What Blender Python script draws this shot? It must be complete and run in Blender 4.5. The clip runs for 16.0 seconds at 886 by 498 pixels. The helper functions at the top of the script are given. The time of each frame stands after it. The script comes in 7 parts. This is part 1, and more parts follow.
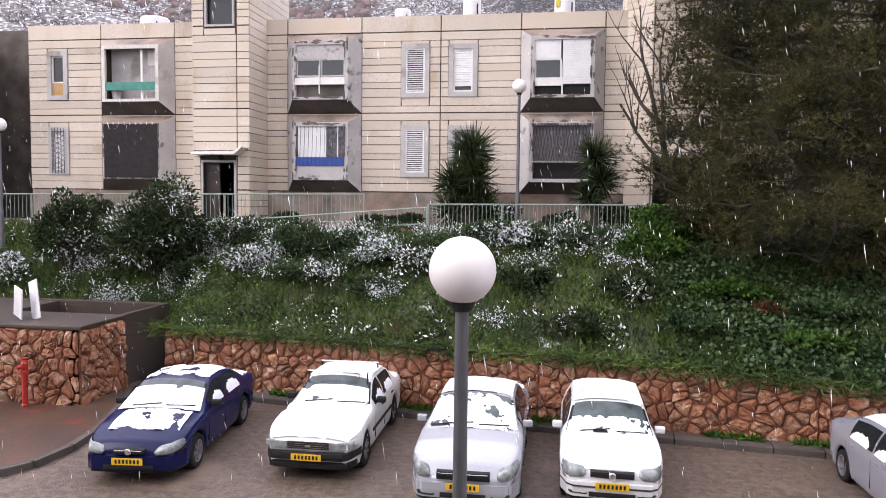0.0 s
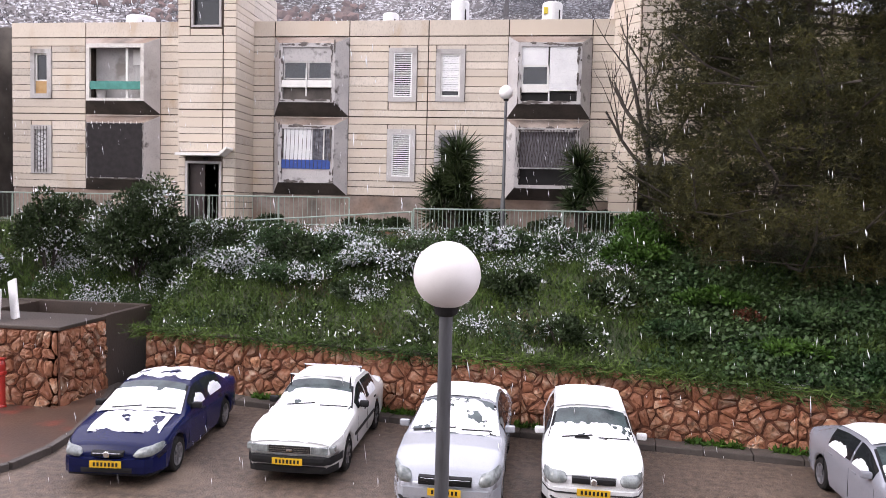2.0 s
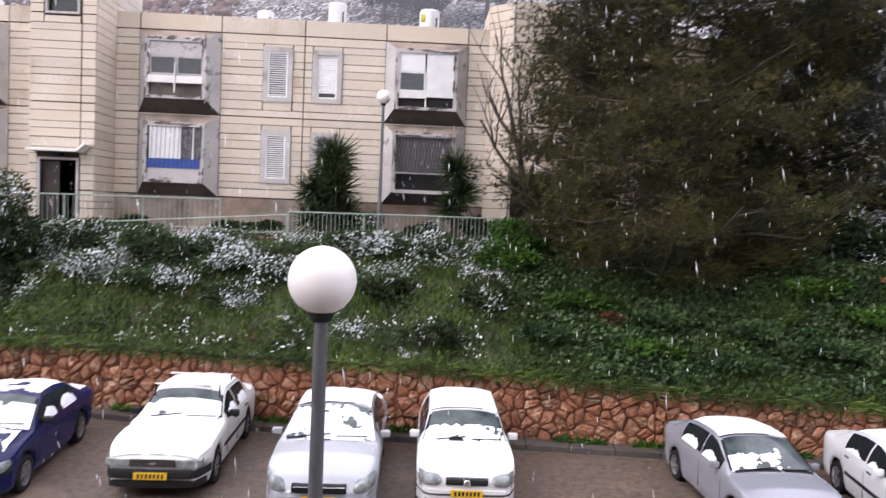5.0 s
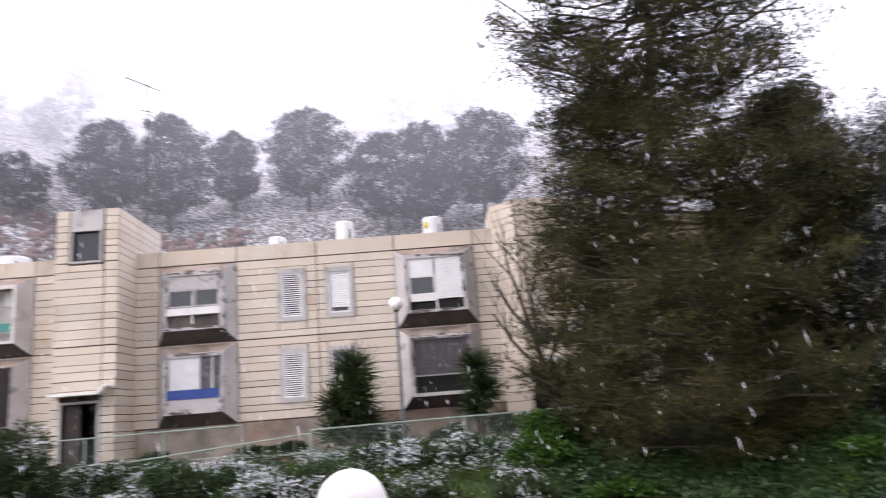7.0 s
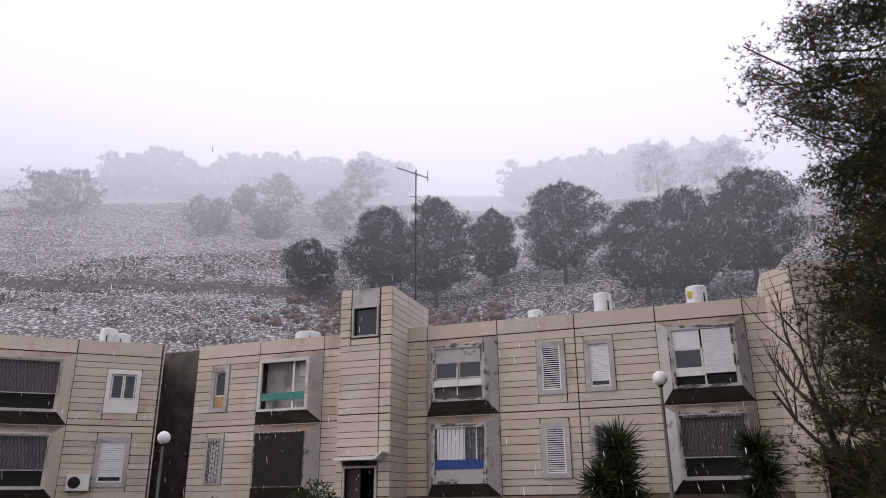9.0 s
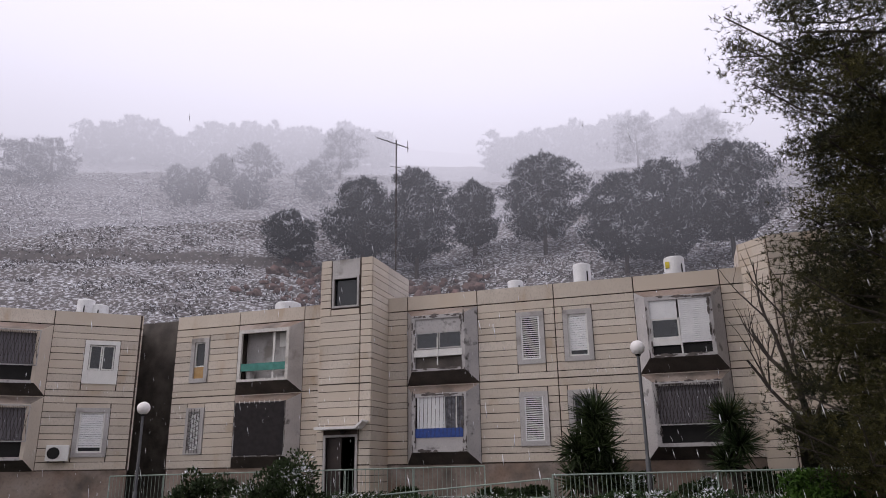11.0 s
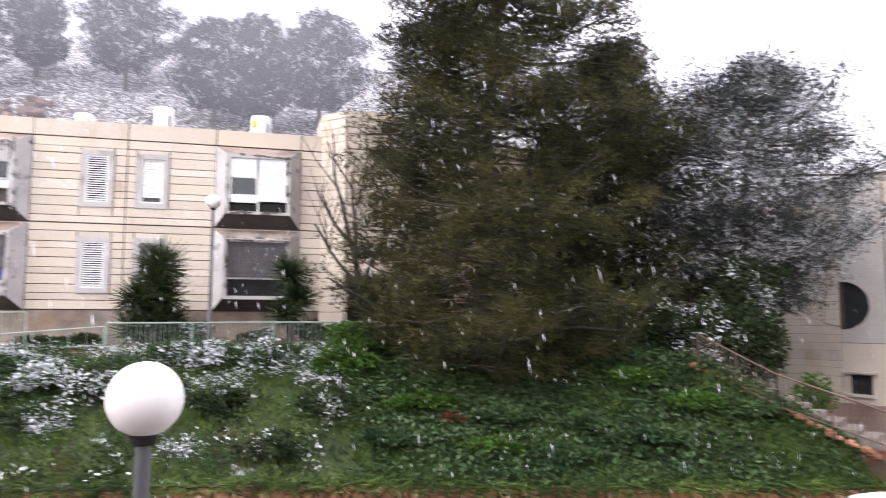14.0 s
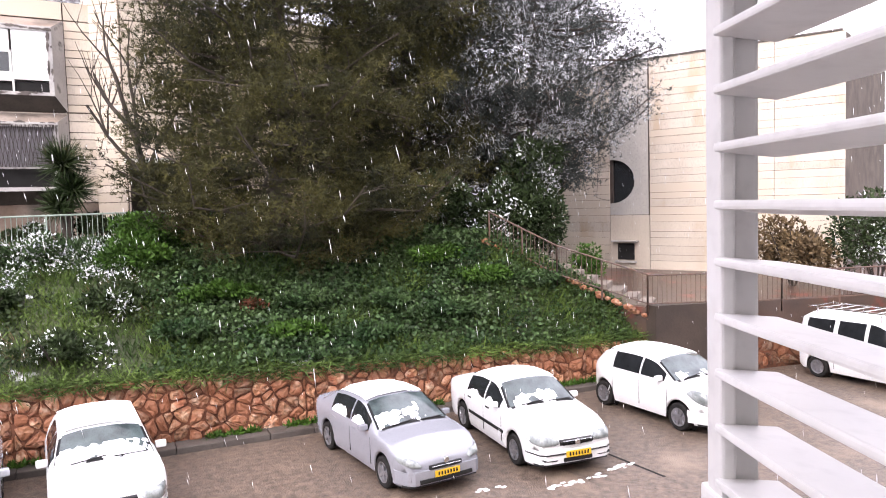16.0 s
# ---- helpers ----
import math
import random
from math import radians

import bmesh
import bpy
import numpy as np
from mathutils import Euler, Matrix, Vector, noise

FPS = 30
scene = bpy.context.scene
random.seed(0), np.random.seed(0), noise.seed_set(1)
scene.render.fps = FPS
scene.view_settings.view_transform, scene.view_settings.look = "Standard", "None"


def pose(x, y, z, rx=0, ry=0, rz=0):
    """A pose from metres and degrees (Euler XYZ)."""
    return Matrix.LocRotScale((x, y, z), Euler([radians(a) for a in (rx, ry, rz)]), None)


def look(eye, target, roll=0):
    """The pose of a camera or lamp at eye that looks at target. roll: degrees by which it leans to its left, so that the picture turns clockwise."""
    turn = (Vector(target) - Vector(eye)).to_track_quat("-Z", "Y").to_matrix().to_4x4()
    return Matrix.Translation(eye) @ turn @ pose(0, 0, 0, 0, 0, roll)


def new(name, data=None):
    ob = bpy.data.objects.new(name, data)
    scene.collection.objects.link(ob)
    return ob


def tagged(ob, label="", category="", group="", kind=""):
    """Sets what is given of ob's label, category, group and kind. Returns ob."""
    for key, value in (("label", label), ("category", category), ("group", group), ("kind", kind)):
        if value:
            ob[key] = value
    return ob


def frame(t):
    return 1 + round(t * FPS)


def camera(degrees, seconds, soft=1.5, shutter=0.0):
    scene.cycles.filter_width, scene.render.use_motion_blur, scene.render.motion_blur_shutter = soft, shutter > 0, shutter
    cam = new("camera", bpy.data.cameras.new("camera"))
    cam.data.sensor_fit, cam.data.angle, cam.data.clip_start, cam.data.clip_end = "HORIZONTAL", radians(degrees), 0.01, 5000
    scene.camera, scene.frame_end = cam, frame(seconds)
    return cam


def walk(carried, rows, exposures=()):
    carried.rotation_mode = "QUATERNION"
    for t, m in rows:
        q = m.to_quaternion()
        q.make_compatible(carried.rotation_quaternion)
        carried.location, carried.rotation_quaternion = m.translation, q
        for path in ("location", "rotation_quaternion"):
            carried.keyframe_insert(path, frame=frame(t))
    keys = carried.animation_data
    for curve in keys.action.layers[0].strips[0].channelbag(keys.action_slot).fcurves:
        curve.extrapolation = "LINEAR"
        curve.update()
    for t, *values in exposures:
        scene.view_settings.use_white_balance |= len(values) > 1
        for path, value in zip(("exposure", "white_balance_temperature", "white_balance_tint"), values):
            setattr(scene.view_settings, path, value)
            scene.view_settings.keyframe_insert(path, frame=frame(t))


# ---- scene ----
cam = camera(62.44, 16.0, soft=0.8, shutter=0.5)
EYE = 4.9
TURNS = [
    (0, 86.26, -0.66, 8.68),
    (0.5, 85.32, 0.00, 8.11),
    (1, 85.32, -0.87, 8.49),
    (1.5, 86.99, -0.96, 7.53),
    (2, 86.65, -1.51, 7.55),
    (2.5, 85.01, -2.35, 7.88),
    (3, 85.17, -1.77, 6.68),
    (3.5, 85.37, -1.05, 5.50),
    (4, 85.33, -0.88, 5.95),
    (4.5, 85.76, -1.36, 4.06),
    (4.7, 86.07, -2.19, 1.13),
    (5.2, 88.67, -1.85, -3.57),
    (5.75, 93.84, 0.50, -7.12),
    (6.3, 99.15, 3.13, -7.51),
    (6.8, 102.13, 4.23, -3.82),
    (7, 102.73, 4.36, -0.17),
    (7.5, 104.95, 2.95, 8.16),
    (8, 107.53, 2.30, 13.54),
    (8.5, 108.67, 1.00, 17.66),
    (9.1, 109.27, 0.46, 19.54),
    (9.8, 108.83, 0.49, 19.65),
    (10.4, 107.92, 0.74, 18.82),
    (11, 106.93, 0.89, 17.97),
    (11.5, 105.86, 0.64, 16.94),
    (12, 104.37, 0.37, 14.87),
    (12.5, 103.51, 0.09, 12.06),
    (13, 102.00, 0.04, 6.16),
    (13.5, 98.03, -0.32, -5.43),
    (14, 95.56, -0.26, -14.76),
    (14.5, 93.72, 0.58, -22.24),
    (15, 88.03, 1.35, -28.88),
    (15.5, 85.22, 1.26, -30.99),
    (16, 86.33, 1.65, -30.29),
]
EXPOSE = [(0.0, 1.0), (4.5, 1.0), (6.6, 0.95), (7.1, 0.85), (7.5, 0.5), (8.0, 0.15), (8.5, -0.08), (11.0, -0.35), (12.0, -0.2), (12.5, -0.05), (13.2, 0.2), (13.55, 0.62), (14.0, 1.42), (14.6, 1.68), (15.2, 1.78), (16.0, 1.82)]
TINTS = [(0, 6600, 19), (6.6, 6500, 18), (8.5, 6600, 18), (12.5, 6600, 18), (14, 6550, 17), (16, 6750, 19)]
RISE = [(0, 0), (4.7, 0), (6.8, 0.06), (8.5, 0.05), (12.5, 0.05), (14.5, 0.02), (16, 0.0)]
lerp = lambda rows, t, k: float(np.interp(t, [r[0] for r in rows], [r[k] for r in rows]))
walk(cam, [(t, pose(0, 0, EYE + lerp(RISE, t, 1), a, b, c)) for t, a, b, c in TURNS], [(t, e, lerp(TINTS, t, 1), lerp(TINTS, t, 2)) for t, e in EXPOSE])

# ---- sky and light: a snowy overcast ----
world = bpy.data.worlds.new("world")
scene.world = world
world.use_nodes = True
wn, wl = world.node_tree.nodes, world.node_tree.links
sky = wn.new("ShaderNodeTexSky")
sky.sky_type, sky.sun_disc = "NISHITA", False
sky.sun_elevation, sky.sun_rotation = radians(36), radians(236)
grey = wn.new("ShaderNodeMix")
grey.data_type = "RGBA"
grey.inputs[0].default_value = 0.96
wl.new(sky.outputs[0], grey.inputs[6])
grey.inputs[7].default_value = (9.6, 9.75, 10.4, 1)
wl.new(grey.outputs[2], wn["Background"].inputs[0])
wn["Background"].inputs[1].default_value = 0.1
sun = new("sun", bpy.data.lights.new("sun", "SUN"))
sun.data.energy, sun.data.angle, sun.data.color = 1.0, radians(40), (1, 0.97, 0.93)
sun.matrix_world = look((-38, -26, 34), (0, 0, 0))


# ---- materials ----
def mat(name, c1, c2=None, rough=0.8, scale=4.0, fine=40.0, bump=0.2, metal=0.0, vary=0.0, coords="Object", stain=None, stain_scale=0.7, stain_amount=0.5, coat=0.0, trans=0.0, stretch=(1, 1, 1), tint=None, grain=1.6, spec=0.5):
    """A surface of two tones mixed by coarse and fine noise, with stains, relief and a spread from piece to piece."""
    m = bpy.data.materials.new(name)
    m.use_nodes = True
    n, l = m.node_tree.nodes, m.node_tree.links
    b = n["Principled BSDF"]
    tc = n.new("ShaderNodeTexCoord")
    mp = n.new("ShaderNodeMapping")
    mp.inputs[3].default_value = stretch
    l.new(n.new("ShaderNodeNewGeometry").outputs["Position"] if coords == "World" else tc.outputs[coords], mp.inputs[0])

    def noise_at(s, detail=5.0):
        t = n.new("ShaderNodeTexNoise")
        t.inputs["Scale"].default_value, t.inputs["Detail"].default_value = s, detail
        l.new(mp.outputs[0], t.inputs["Vector"])
        return t

    def mix(a, bb, fac, blend="MIX"):
        x = n.new("ShaderNodeMix")
        x.data_type, x.blend_type = "RGBA", blend
        for s, v in ((0, fac), (6, a), (7, bb)):
            if hasattr(v, "links"):
                l.new(v, x.inputs[s])
            else:
                x.inputs[s].default_value = v
        return x.outputs[2]

    def ramp(v, lo, hi):
        r = n.new("ShaderNodeMapRange")
        r.inputs[1].default_value, r.inputs[2].default_value = lo, hi
        l.new(v, r.inputs[0])
        return r.outputs[0]

    c2 = c2 or tuple(v * 0.75 for v in c1)
    coarse, small = noise_at(scale), noise_at(fine, 3)
    col = mix((*c1, 1), (*c2, 1), ramp(coarse.outputs[0], 0.35, 0.65))
    col = mix(col, (0, 0, 0, 1), ramp(small.outputs[0], 0.5, grain))
    if stain:
        col = mix(col, (*stain, 1), ramp(noise_at(stain_scale, 6).outputs[0], 0.62 - 0.2 * stain_amount, 0.72))
    if vary:
        info = n.new("ShaderNodeObjectInfo")
        geo = n.new("ShaderNodeNewGeometry")
        add = n.new("ShaderNodeMath")
        l.new(info.outputs["Random"], add.inputs[0]), l.new(geo.outputs["Random Per Island"], add.inputs[1])
        fr = n.new("ShaderNodeMath")
        fr.operation = "FRACT"
        l.new(add.outputs[0], fr.inputs[0])
        hsv = n.new("ShaderNodeHueSaturation")
        r = n.new("ShaderNodeMapRange")
        r.inputs[3].default_value, r.inputs[4].default_value = 1 - vary, 1 + vary
        l.new(fr.outputs[0], r.inputs[0]), l.new(r.outputs[0], hsv.inputs["Value"]), l.new(col, hsv.inputs["Color"])
        col = hsv.outputs[0]
        if tint:
            m7, f7 = n.new("ShaderNodeMath"), n.new("ShaderNodeMath")
            m7.operation, f7.operation = "MULTIPLY", "FRACT"
            m7.inputs[1].default_value = 7.31
            l.new(fr.outputs[0], m7.inputs[0]), l.new(m7.outputs[0], f7.inputs[0])
            col = mix(col, (*tint, 1), f7.outputs[0])
    l.new(col, b.inputs["Base Color"])
    b.inputs["Roughness"].default_value, b.inputs["Metallic"].default_value = rough, metal
    b.inputs["Specular IOR Level"].default_value = spec
    b.inputs["Coat Weight"].default_value, b.inputs["Transmission Weight"].default_value = coat, trans
    if bump:
        bp = n.new("ShaderNodeBump")
        bp.inputs["Strength"].default_value, bp.inputs["Distance"].default_value = bump, 0.02
        l.new(small.outputs[0], bp.inputs["Height"]), l.new(bp.outputs[0], b.inputs["Normal"])
    return m


def snowy(name, c1, c2, snow_amount, scale=6.0, rough=0.8, up=0.25, soft=0.04):
    """A rough surface with snow lying in patches on what faces up."""
    m = mat(name, c1, c2, rough=rough, scale=1.5, fine=20, bump=0.4, vary=0.25)
    n, l = m.node_tree.nodes, m.node_tree.links
    b = n["Principled BSDF"]
    old = b.inputs["Base Color"].links[0].from_socket
    geo, sep, tex, tc = n.new("ShaderNodeNewGeometry"), n.new("ShaderNodeSeparateXYZ"), n.new("ShaderNodeTexNoise"), n.new("ShaderNodeTexCoord")
    tex.inputs["Scale"].default_value, tex.inputs["Detail"].default_value = scale, 6
    l.new(tc.outputs["Object"], tex.inputs["Vector"]), l.new(geo.outputs["True Normal"], sep.inputs[0])
    a = n.new("ShaderNodeMath")
    a.operation = "ABSOLUTE"
    l.new(sep.outputs[2], a.inputs[0])
    mul = n.new("ShaderNodeMath")
    mul.operation = "MULTIPLY_ADD"
    mul.inputs[1].default_value = up
    l.new(a.outputs[0], mul.inputs[0]), l.new(tex.outputs[0], mul.inputs[2])
    r = n.new("ShaderNodeMapRange")
    edge = 0.72 + up - 0.4 * snow_amount
    r.inputs[1].default_value, r.inputs[2].default_value = edge - soft, edge + soft
    l.new(mul.outputs[0], r.inputs[0])
    x = n.new("ShaderNodeMix")
    x.data_type = "RGBA"
    x.inputs[7].default_value = (0.82, 0.84, 0.88, 1)
    l.new(r.outputs[0], x.inputs[0]), l.new(old, x.inputs[6]), l.new(x.outputs[2], b.inputs["Base Color"])
    return m


def mist_glow_mat(name, alpha, low, high, noise_scale):
    """Far mist as a glowing sheet: clear below, thicker and paler with height, torn by noise."""
    m = bpy.data.materials.new(name)
    m.use_nodes = True
    n, l = m.node_tree.nodes, m.node_tree.links
    n.remove(n["Principled BSDF"])
    tc, sep, tex = n.new("ShaderNodeTexCoord"), n.new("ShaderNodeSeparateXYZ"), n.new("ShaderNodeTexNoise")
    tex.inputs["Scale"].default_value, tex.inputs["Detail"].default_value = noise_scale, 4
    l.new(tc.outputs["Object"], sep.inputs[0]), l.new(tc.outputs["Object"], tex.inputs["Vector"])
    add = n.new("ShaderNodeMath")
    add.operation = "MULTIPLY_ADD"
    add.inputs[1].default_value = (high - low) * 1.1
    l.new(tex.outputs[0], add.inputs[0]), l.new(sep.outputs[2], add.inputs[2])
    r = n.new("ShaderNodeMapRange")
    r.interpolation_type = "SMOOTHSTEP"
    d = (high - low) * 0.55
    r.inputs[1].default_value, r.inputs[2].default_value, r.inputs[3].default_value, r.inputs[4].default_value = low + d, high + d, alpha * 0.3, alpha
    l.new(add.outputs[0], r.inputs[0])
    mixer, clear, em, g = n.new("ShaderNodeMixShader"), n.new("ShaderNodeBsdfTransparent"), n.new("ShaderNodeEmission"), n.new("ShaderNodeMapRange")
    # The pale haze is emission that grows with height; no lamp stands here.
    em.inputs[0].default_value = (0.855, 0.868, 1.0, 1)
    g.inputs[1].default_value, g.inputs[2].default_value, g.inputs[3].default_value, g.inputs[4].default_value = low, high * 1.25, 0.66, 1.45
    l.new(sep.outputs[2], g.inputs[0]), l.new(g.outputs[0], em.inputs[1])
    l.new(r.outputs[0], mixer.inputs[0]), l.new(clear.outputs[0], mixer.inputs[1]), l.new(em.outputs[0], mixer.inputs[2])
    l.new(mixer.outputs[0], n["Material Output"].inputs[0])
    return m


STONE_SLAB = mat("limestone_slab", (0.605, 0.54, 0.465), (0.525, 0.46, 0.39), rough=0.85, scale=1.1, fine=26, bump=0.25, vary=0.13, coords="World", stain=(0.45, 0.34, 0.235), stain_scale=1.1, stain_amount=0.26, tint=(0.58, 0.50, 0.41), stretch=(1, 1, 0.45), grain=1.3)
JOINT = mat("dark_joint", (0.10, 0.075, 0.06), (0.055, 0.04, 0.033), rough=0.95, scale=1.5)
CONCRETE = mat("grey_concrete", (0.50, 0.48, 0.47), (0.40, 0.38, 0.37), rough=0.9, scale=1.2, fine=25, bump=0.3, stain=(0.24, 0.22, 0.20), stain_scale=1.3, stain_amount=0.2)
DARK_CONCRETE = mat("dark_rough_concrete", (0.13, 0.115, 0.10), (0.07, 0.06, 0.055), rough=0.95, scale=1.5, fine=20, bump=0.4)
WET_CONCRETE = mat("wet_brown_concrete", (0.062, 0.044, 0.035), (0.034, 0.025, 0.02), rough=0.5, scale=0.9, fine=18, bump=0.35)
PLINTH = mat("stained_plinth", (0.36, 0.30, 0.26), (0.24, 0.17, 0.13), rough=0.9, scale=0.7, fine=12, bump=0.3, stain=(0.09, 0.08, 0.07), stain_scale=0.9, stain_amount=0.7)
WHITE = mat("white_paint", (0.78, 0.77, 0.74), (0.70, 0.69, 0.66), rough=0.5, scale=2, fine=50, bump=0.05)
ROOF = mat("roof_felt", (0.5, 0.5, 0.52), (0.3, 0.3, 0.3), rough=0.95, scale=0.8)
ASPHALT = mat("wet_asphalt", (0.185, 0.138, 0.105), (0.08, 0.06, 0.048), rough=0.42, scale=7.0, fine=26, bump=1.0, stain=(0.225, 0.17, 0.128), stain_scale=0.7, stain_amount=0.25, grain=0.85)
KERB = mat("kerb_stone", (0.10, 0.085, 0.075), (0.06, 0.05, 0.045), rough=0.6, scale=2, fine=20, bump=0.4)
PAVING = mat("wet_red_paving", (0.09, 0.053, 0.037), (0.058, 0.037, 0.029), rough=0.35, scale=0.8, fine=20, bump=0.3, stain=(0.20, 0.045, 0.03), stain_scale=1.1, stain_amount=0.2)
TERRACE = mat("terrace_paving", (0.26, 0.22, 0.19), (0.17, 0.14, 0.12), rough=0.8, scale=1)
EARTH = snowy("bank_earth", (0.045, 0.055, 0.022), (0.03, 0.04, 0.015), 0.16, scale=1.3)
HILL = snowy("hill_scrub", (0.13, 0.108, 0.10), (0.08, 0.07, 0.066), 0.40, scale=3.6, up=0.35, soft=0.14)
RUBBLE = mat("red_rubble_stone", (0.22, 0.075, 0.038), (0.36, 0.19, 0.105), rough=0.6, scale=4.0, fine=13, bump=1.0, vary=0.5, stain=(0.55, 0.42, 0.31), stain_scale=5.0, stain_amount=0.55, tint=(0.26, 0.10, 0.05), grain=0.78)
MORTAR = mat("red_mortar", (0.20, 0.08, 0.045), (0.095, 0.038, 0.022), rough=0.95, scale=3, fine=12, bump=0.9, grain=0.9)
SNOW = mat("snow", (0.86, 0.87, 0.9), (0.8, 0.82, 0.87), rough=0.75, scale=3, fine=22, bump=0.35)
# Serves black parts, and sheets that stand in for dark openings.
BLACK = mat("black_and_unlit", (0.012, 0.011, 0.011), rough=0.9)


# ---- building blocks ----
def link(name, bm, material, parent=None, label="", smooth=False):
    me = bpy.data.meshes.new(name)
    bm.to_mesh(me)
    bm.free()
    for m in (material if isinstance(material, (list, tuple)) else (material,)):
        me.materials.append(m)
    if smooth:
        for p in me.polygons:
            p.use_smooth = True
    ob = new(name, me)
    if parent:
        ob.parent = parent
    if label:
        ob["label"] = label
    return ob


def part(name, bm, material, parent, label="", smooth=False):
    return link(name, bm, material, parent, label, smooth)


def raw(name, verts, faces, material, parent=None, label="", smooth=False):
    me = bpy.data.meshes.new(name)
    me.from_pydata([tuple(v) for v in verts], [], [tuple(f) for f in faces])
    me.materials.append(material)
    if smooth:
        me.shade_smooth()
    ob = new(name, me)
    if parent:
        ob.parent = parent
    if label:
        ob["label"] = label
    return ob


def thing(name, label, category, group="", kind="", m=None):
    ob = tagged(new(name), label, category, group, kind)
    if m is not None:
        ob.matrix_world = m
    return ob


def box(*spans, bevel=0.0, bm=None):
    """A box (or several in one mesh) from (x0, x1, y0, y1, z0, z1)."""
    bm = bm or bmesh.new()
    for x0, x1, y0, y1, z0, z1 in spans:
        v = bmesh.ops.create_cube(bm, size=1, matrix=Matrix.Translation(((x0 + x1) / 2, (y0 + y1) / 2, (z0 + z1) / 2)) @ Matrix.Diagonal((x1 - x0, y1 - y0, z1 - z0, 1)))["verts"]
        if bevel:
            es = list({e for q in v for e in q.link_edges})
            bmesh.ops.bevel(bm, geom=es, offset=bevel, segments=2, affect="EDGES", profile=0.6)
    return bm


def rod(p, q, r1, r2=None, n=8, bm=None):
    """A round bar from p to q."""
    bm = bm or bmesh.new()
    p, q = Vector(p), Vector(q)
    m = Matrix.Translation((p + q) / 2) @ (q - p).to_track_quat("Z", "Y").to_matrix().to_4x4()
    bmesh.ops.create_cone(bm, segments=n, radius1=r1, radius2=r1 if r2 is None else r2, depth=(q - p).length, cap_ends=True, matrix=m)
    return bm


def turned(profile, n=24, bm=None, m=None):
    """A turned body from (radius, height) pairs."""
    bm = bm or bmesh.new()
    rings = []
    for r, z in profile:
        rings.append([bm.verts.new((r * math.cos(2 * math.pi * k / n), r * math.sin(2 * math.pi * k / n), z)) for k in range(n)])
    for a, b in zip(rings, rings[1:]):
        for k in range(n):
            bm.faces.new((a[k], a[(k + 1) % n], b[(k + 1) % n], b[k]))
    bm.faces.new(rings[0][::-1]), bm.faces.new(rings[-1])
    if m is not None:
        bm.transform(m)
    return bm


def ring_frame(x0, x1, z0, z1, w, y0, y1, bm=None):
    """A rectangular frame of bar width w in the xz plane."""
    return box((x0, x0 + w, y0, y1, z0, z1), (x1 - w, x1, y0, y1, z0, z1), (x0 + w, x1 - w, y0, y1, z0, z0 + w), (x0 + w, x1 - w, y0, y1, z1 - w, z1), bm=bm)


def poly_prism(points, z0, z1):
    bm = bmesh.new()
    lo = [bm.verts.new((x, y, z0)) for x, y in points]
    hi = [bm.verts.new((x, y, z1)) for x, y in points]
    n = len(points)
    for k in range(n):
        bm.faces.new((lo[k], lo[(k + 1) % n], hi[(k + 1) % n], hi[k]))
    bm.faces.new(hi), bm.faces.new(lo[::-1])
    bmesh.ops.recalc_face_normals(bm, faces=bm.faces)
    return bm


def along(line, x):
    """y on a polyline of (x, y)."""
    return float(np.interp(x, [p[0] for p in line], [p[1] for p in line]))


def sstep(a, b, x):
    t = min(1, max(0, (x - a) / (b - a)))
    return t * t * (3 - 2 * t)


# ---- the lie of the land ----
KERB_LINE = [(-11.0, 17.0), (-7.08, 16.5), (-0.28, 15.47), (5.3, 14.85), (12.6, 13.97), (18.5, 12.64), (26, 10.8)]
WALL_LINE = [(x, y + 0.5) for x, y in KERB_LINE]
WALL_TOP = [(-11.0, 1.54), (-3, 1.5), (0, 1.52), (2, 1.46), (5, 1.33), (9, 1.22), (12, 1.15), (15, 1.1), (26, 1.1)]


BANK_LINE = [(-60, 19.25), (-10.6, 19.25), (-9.85, 17.45), *WALL_LINE[1:]]


def bank(x, y):
    """Height of the planted bank between the rubble wall and the terrace."""
    y0 = along(BANK_LINE, x) + 0.3
    y1 = 22.3 + 1.2 * (1 - sstep(-14, -6, x))
    top = 3.75 + 0.25 * (1 - sstep(-14, -6, x))
    if x > 8:
        y1, top = along([(8, 22.3), (10.5, 18.9), (12, 17.2), (14.3, 14.75)], x), along([(8, 3.75), (10.5, 3.85), (12, 3.65), (14.3, 1.75)], x)
    s = min(1, max(0, (y - y0) / (y1 - y0)))
    h = along(WALL_TOP, x) + (top - along(WALL_TOP, x)) * (1.35 * s - 0.35 * s * s)
    h += 0.55 * math.exp(-((x - 5.5) / 3.2) ** 2 - ((y - 20.0) / 2.2) ** 2)
    return h + 0.10 * noise.noise((x * 0.7, y * 0.7, 0)) + 0.04 * noise.noise((x * 2.1, y * 2.1, 3))


def hill(x, y):
    h = 7.5 + (y - 34) * (0.585 - 0.36 * sstep(8, 60, x)) - 3.5 * sstep(8, 40, x) + 0.3 * max(0, -x - 18) ** 2 / (max(0, -x - 18) + 8)
    yt = 53.6 + (x + 35.6) * 0.333
    h -= (0.75 + 0.5 * noise.noise((x * 0.3, 1, 2))) * (1 - sstep(-34, -26, x)) * sstep(yt - 4, yt - 0.5, y) * (1 - sstep(yt - 0.5, yt + 0.4, y))
    return h + 1.4 * noise.noise((x * 0.035, y * 0.035, 1)) + 0.55 * noise.noise((x * 0.16, y * 0.16, 5)) + 0.25 * noise.noise((x * 0.5, y * 0.5, 7))


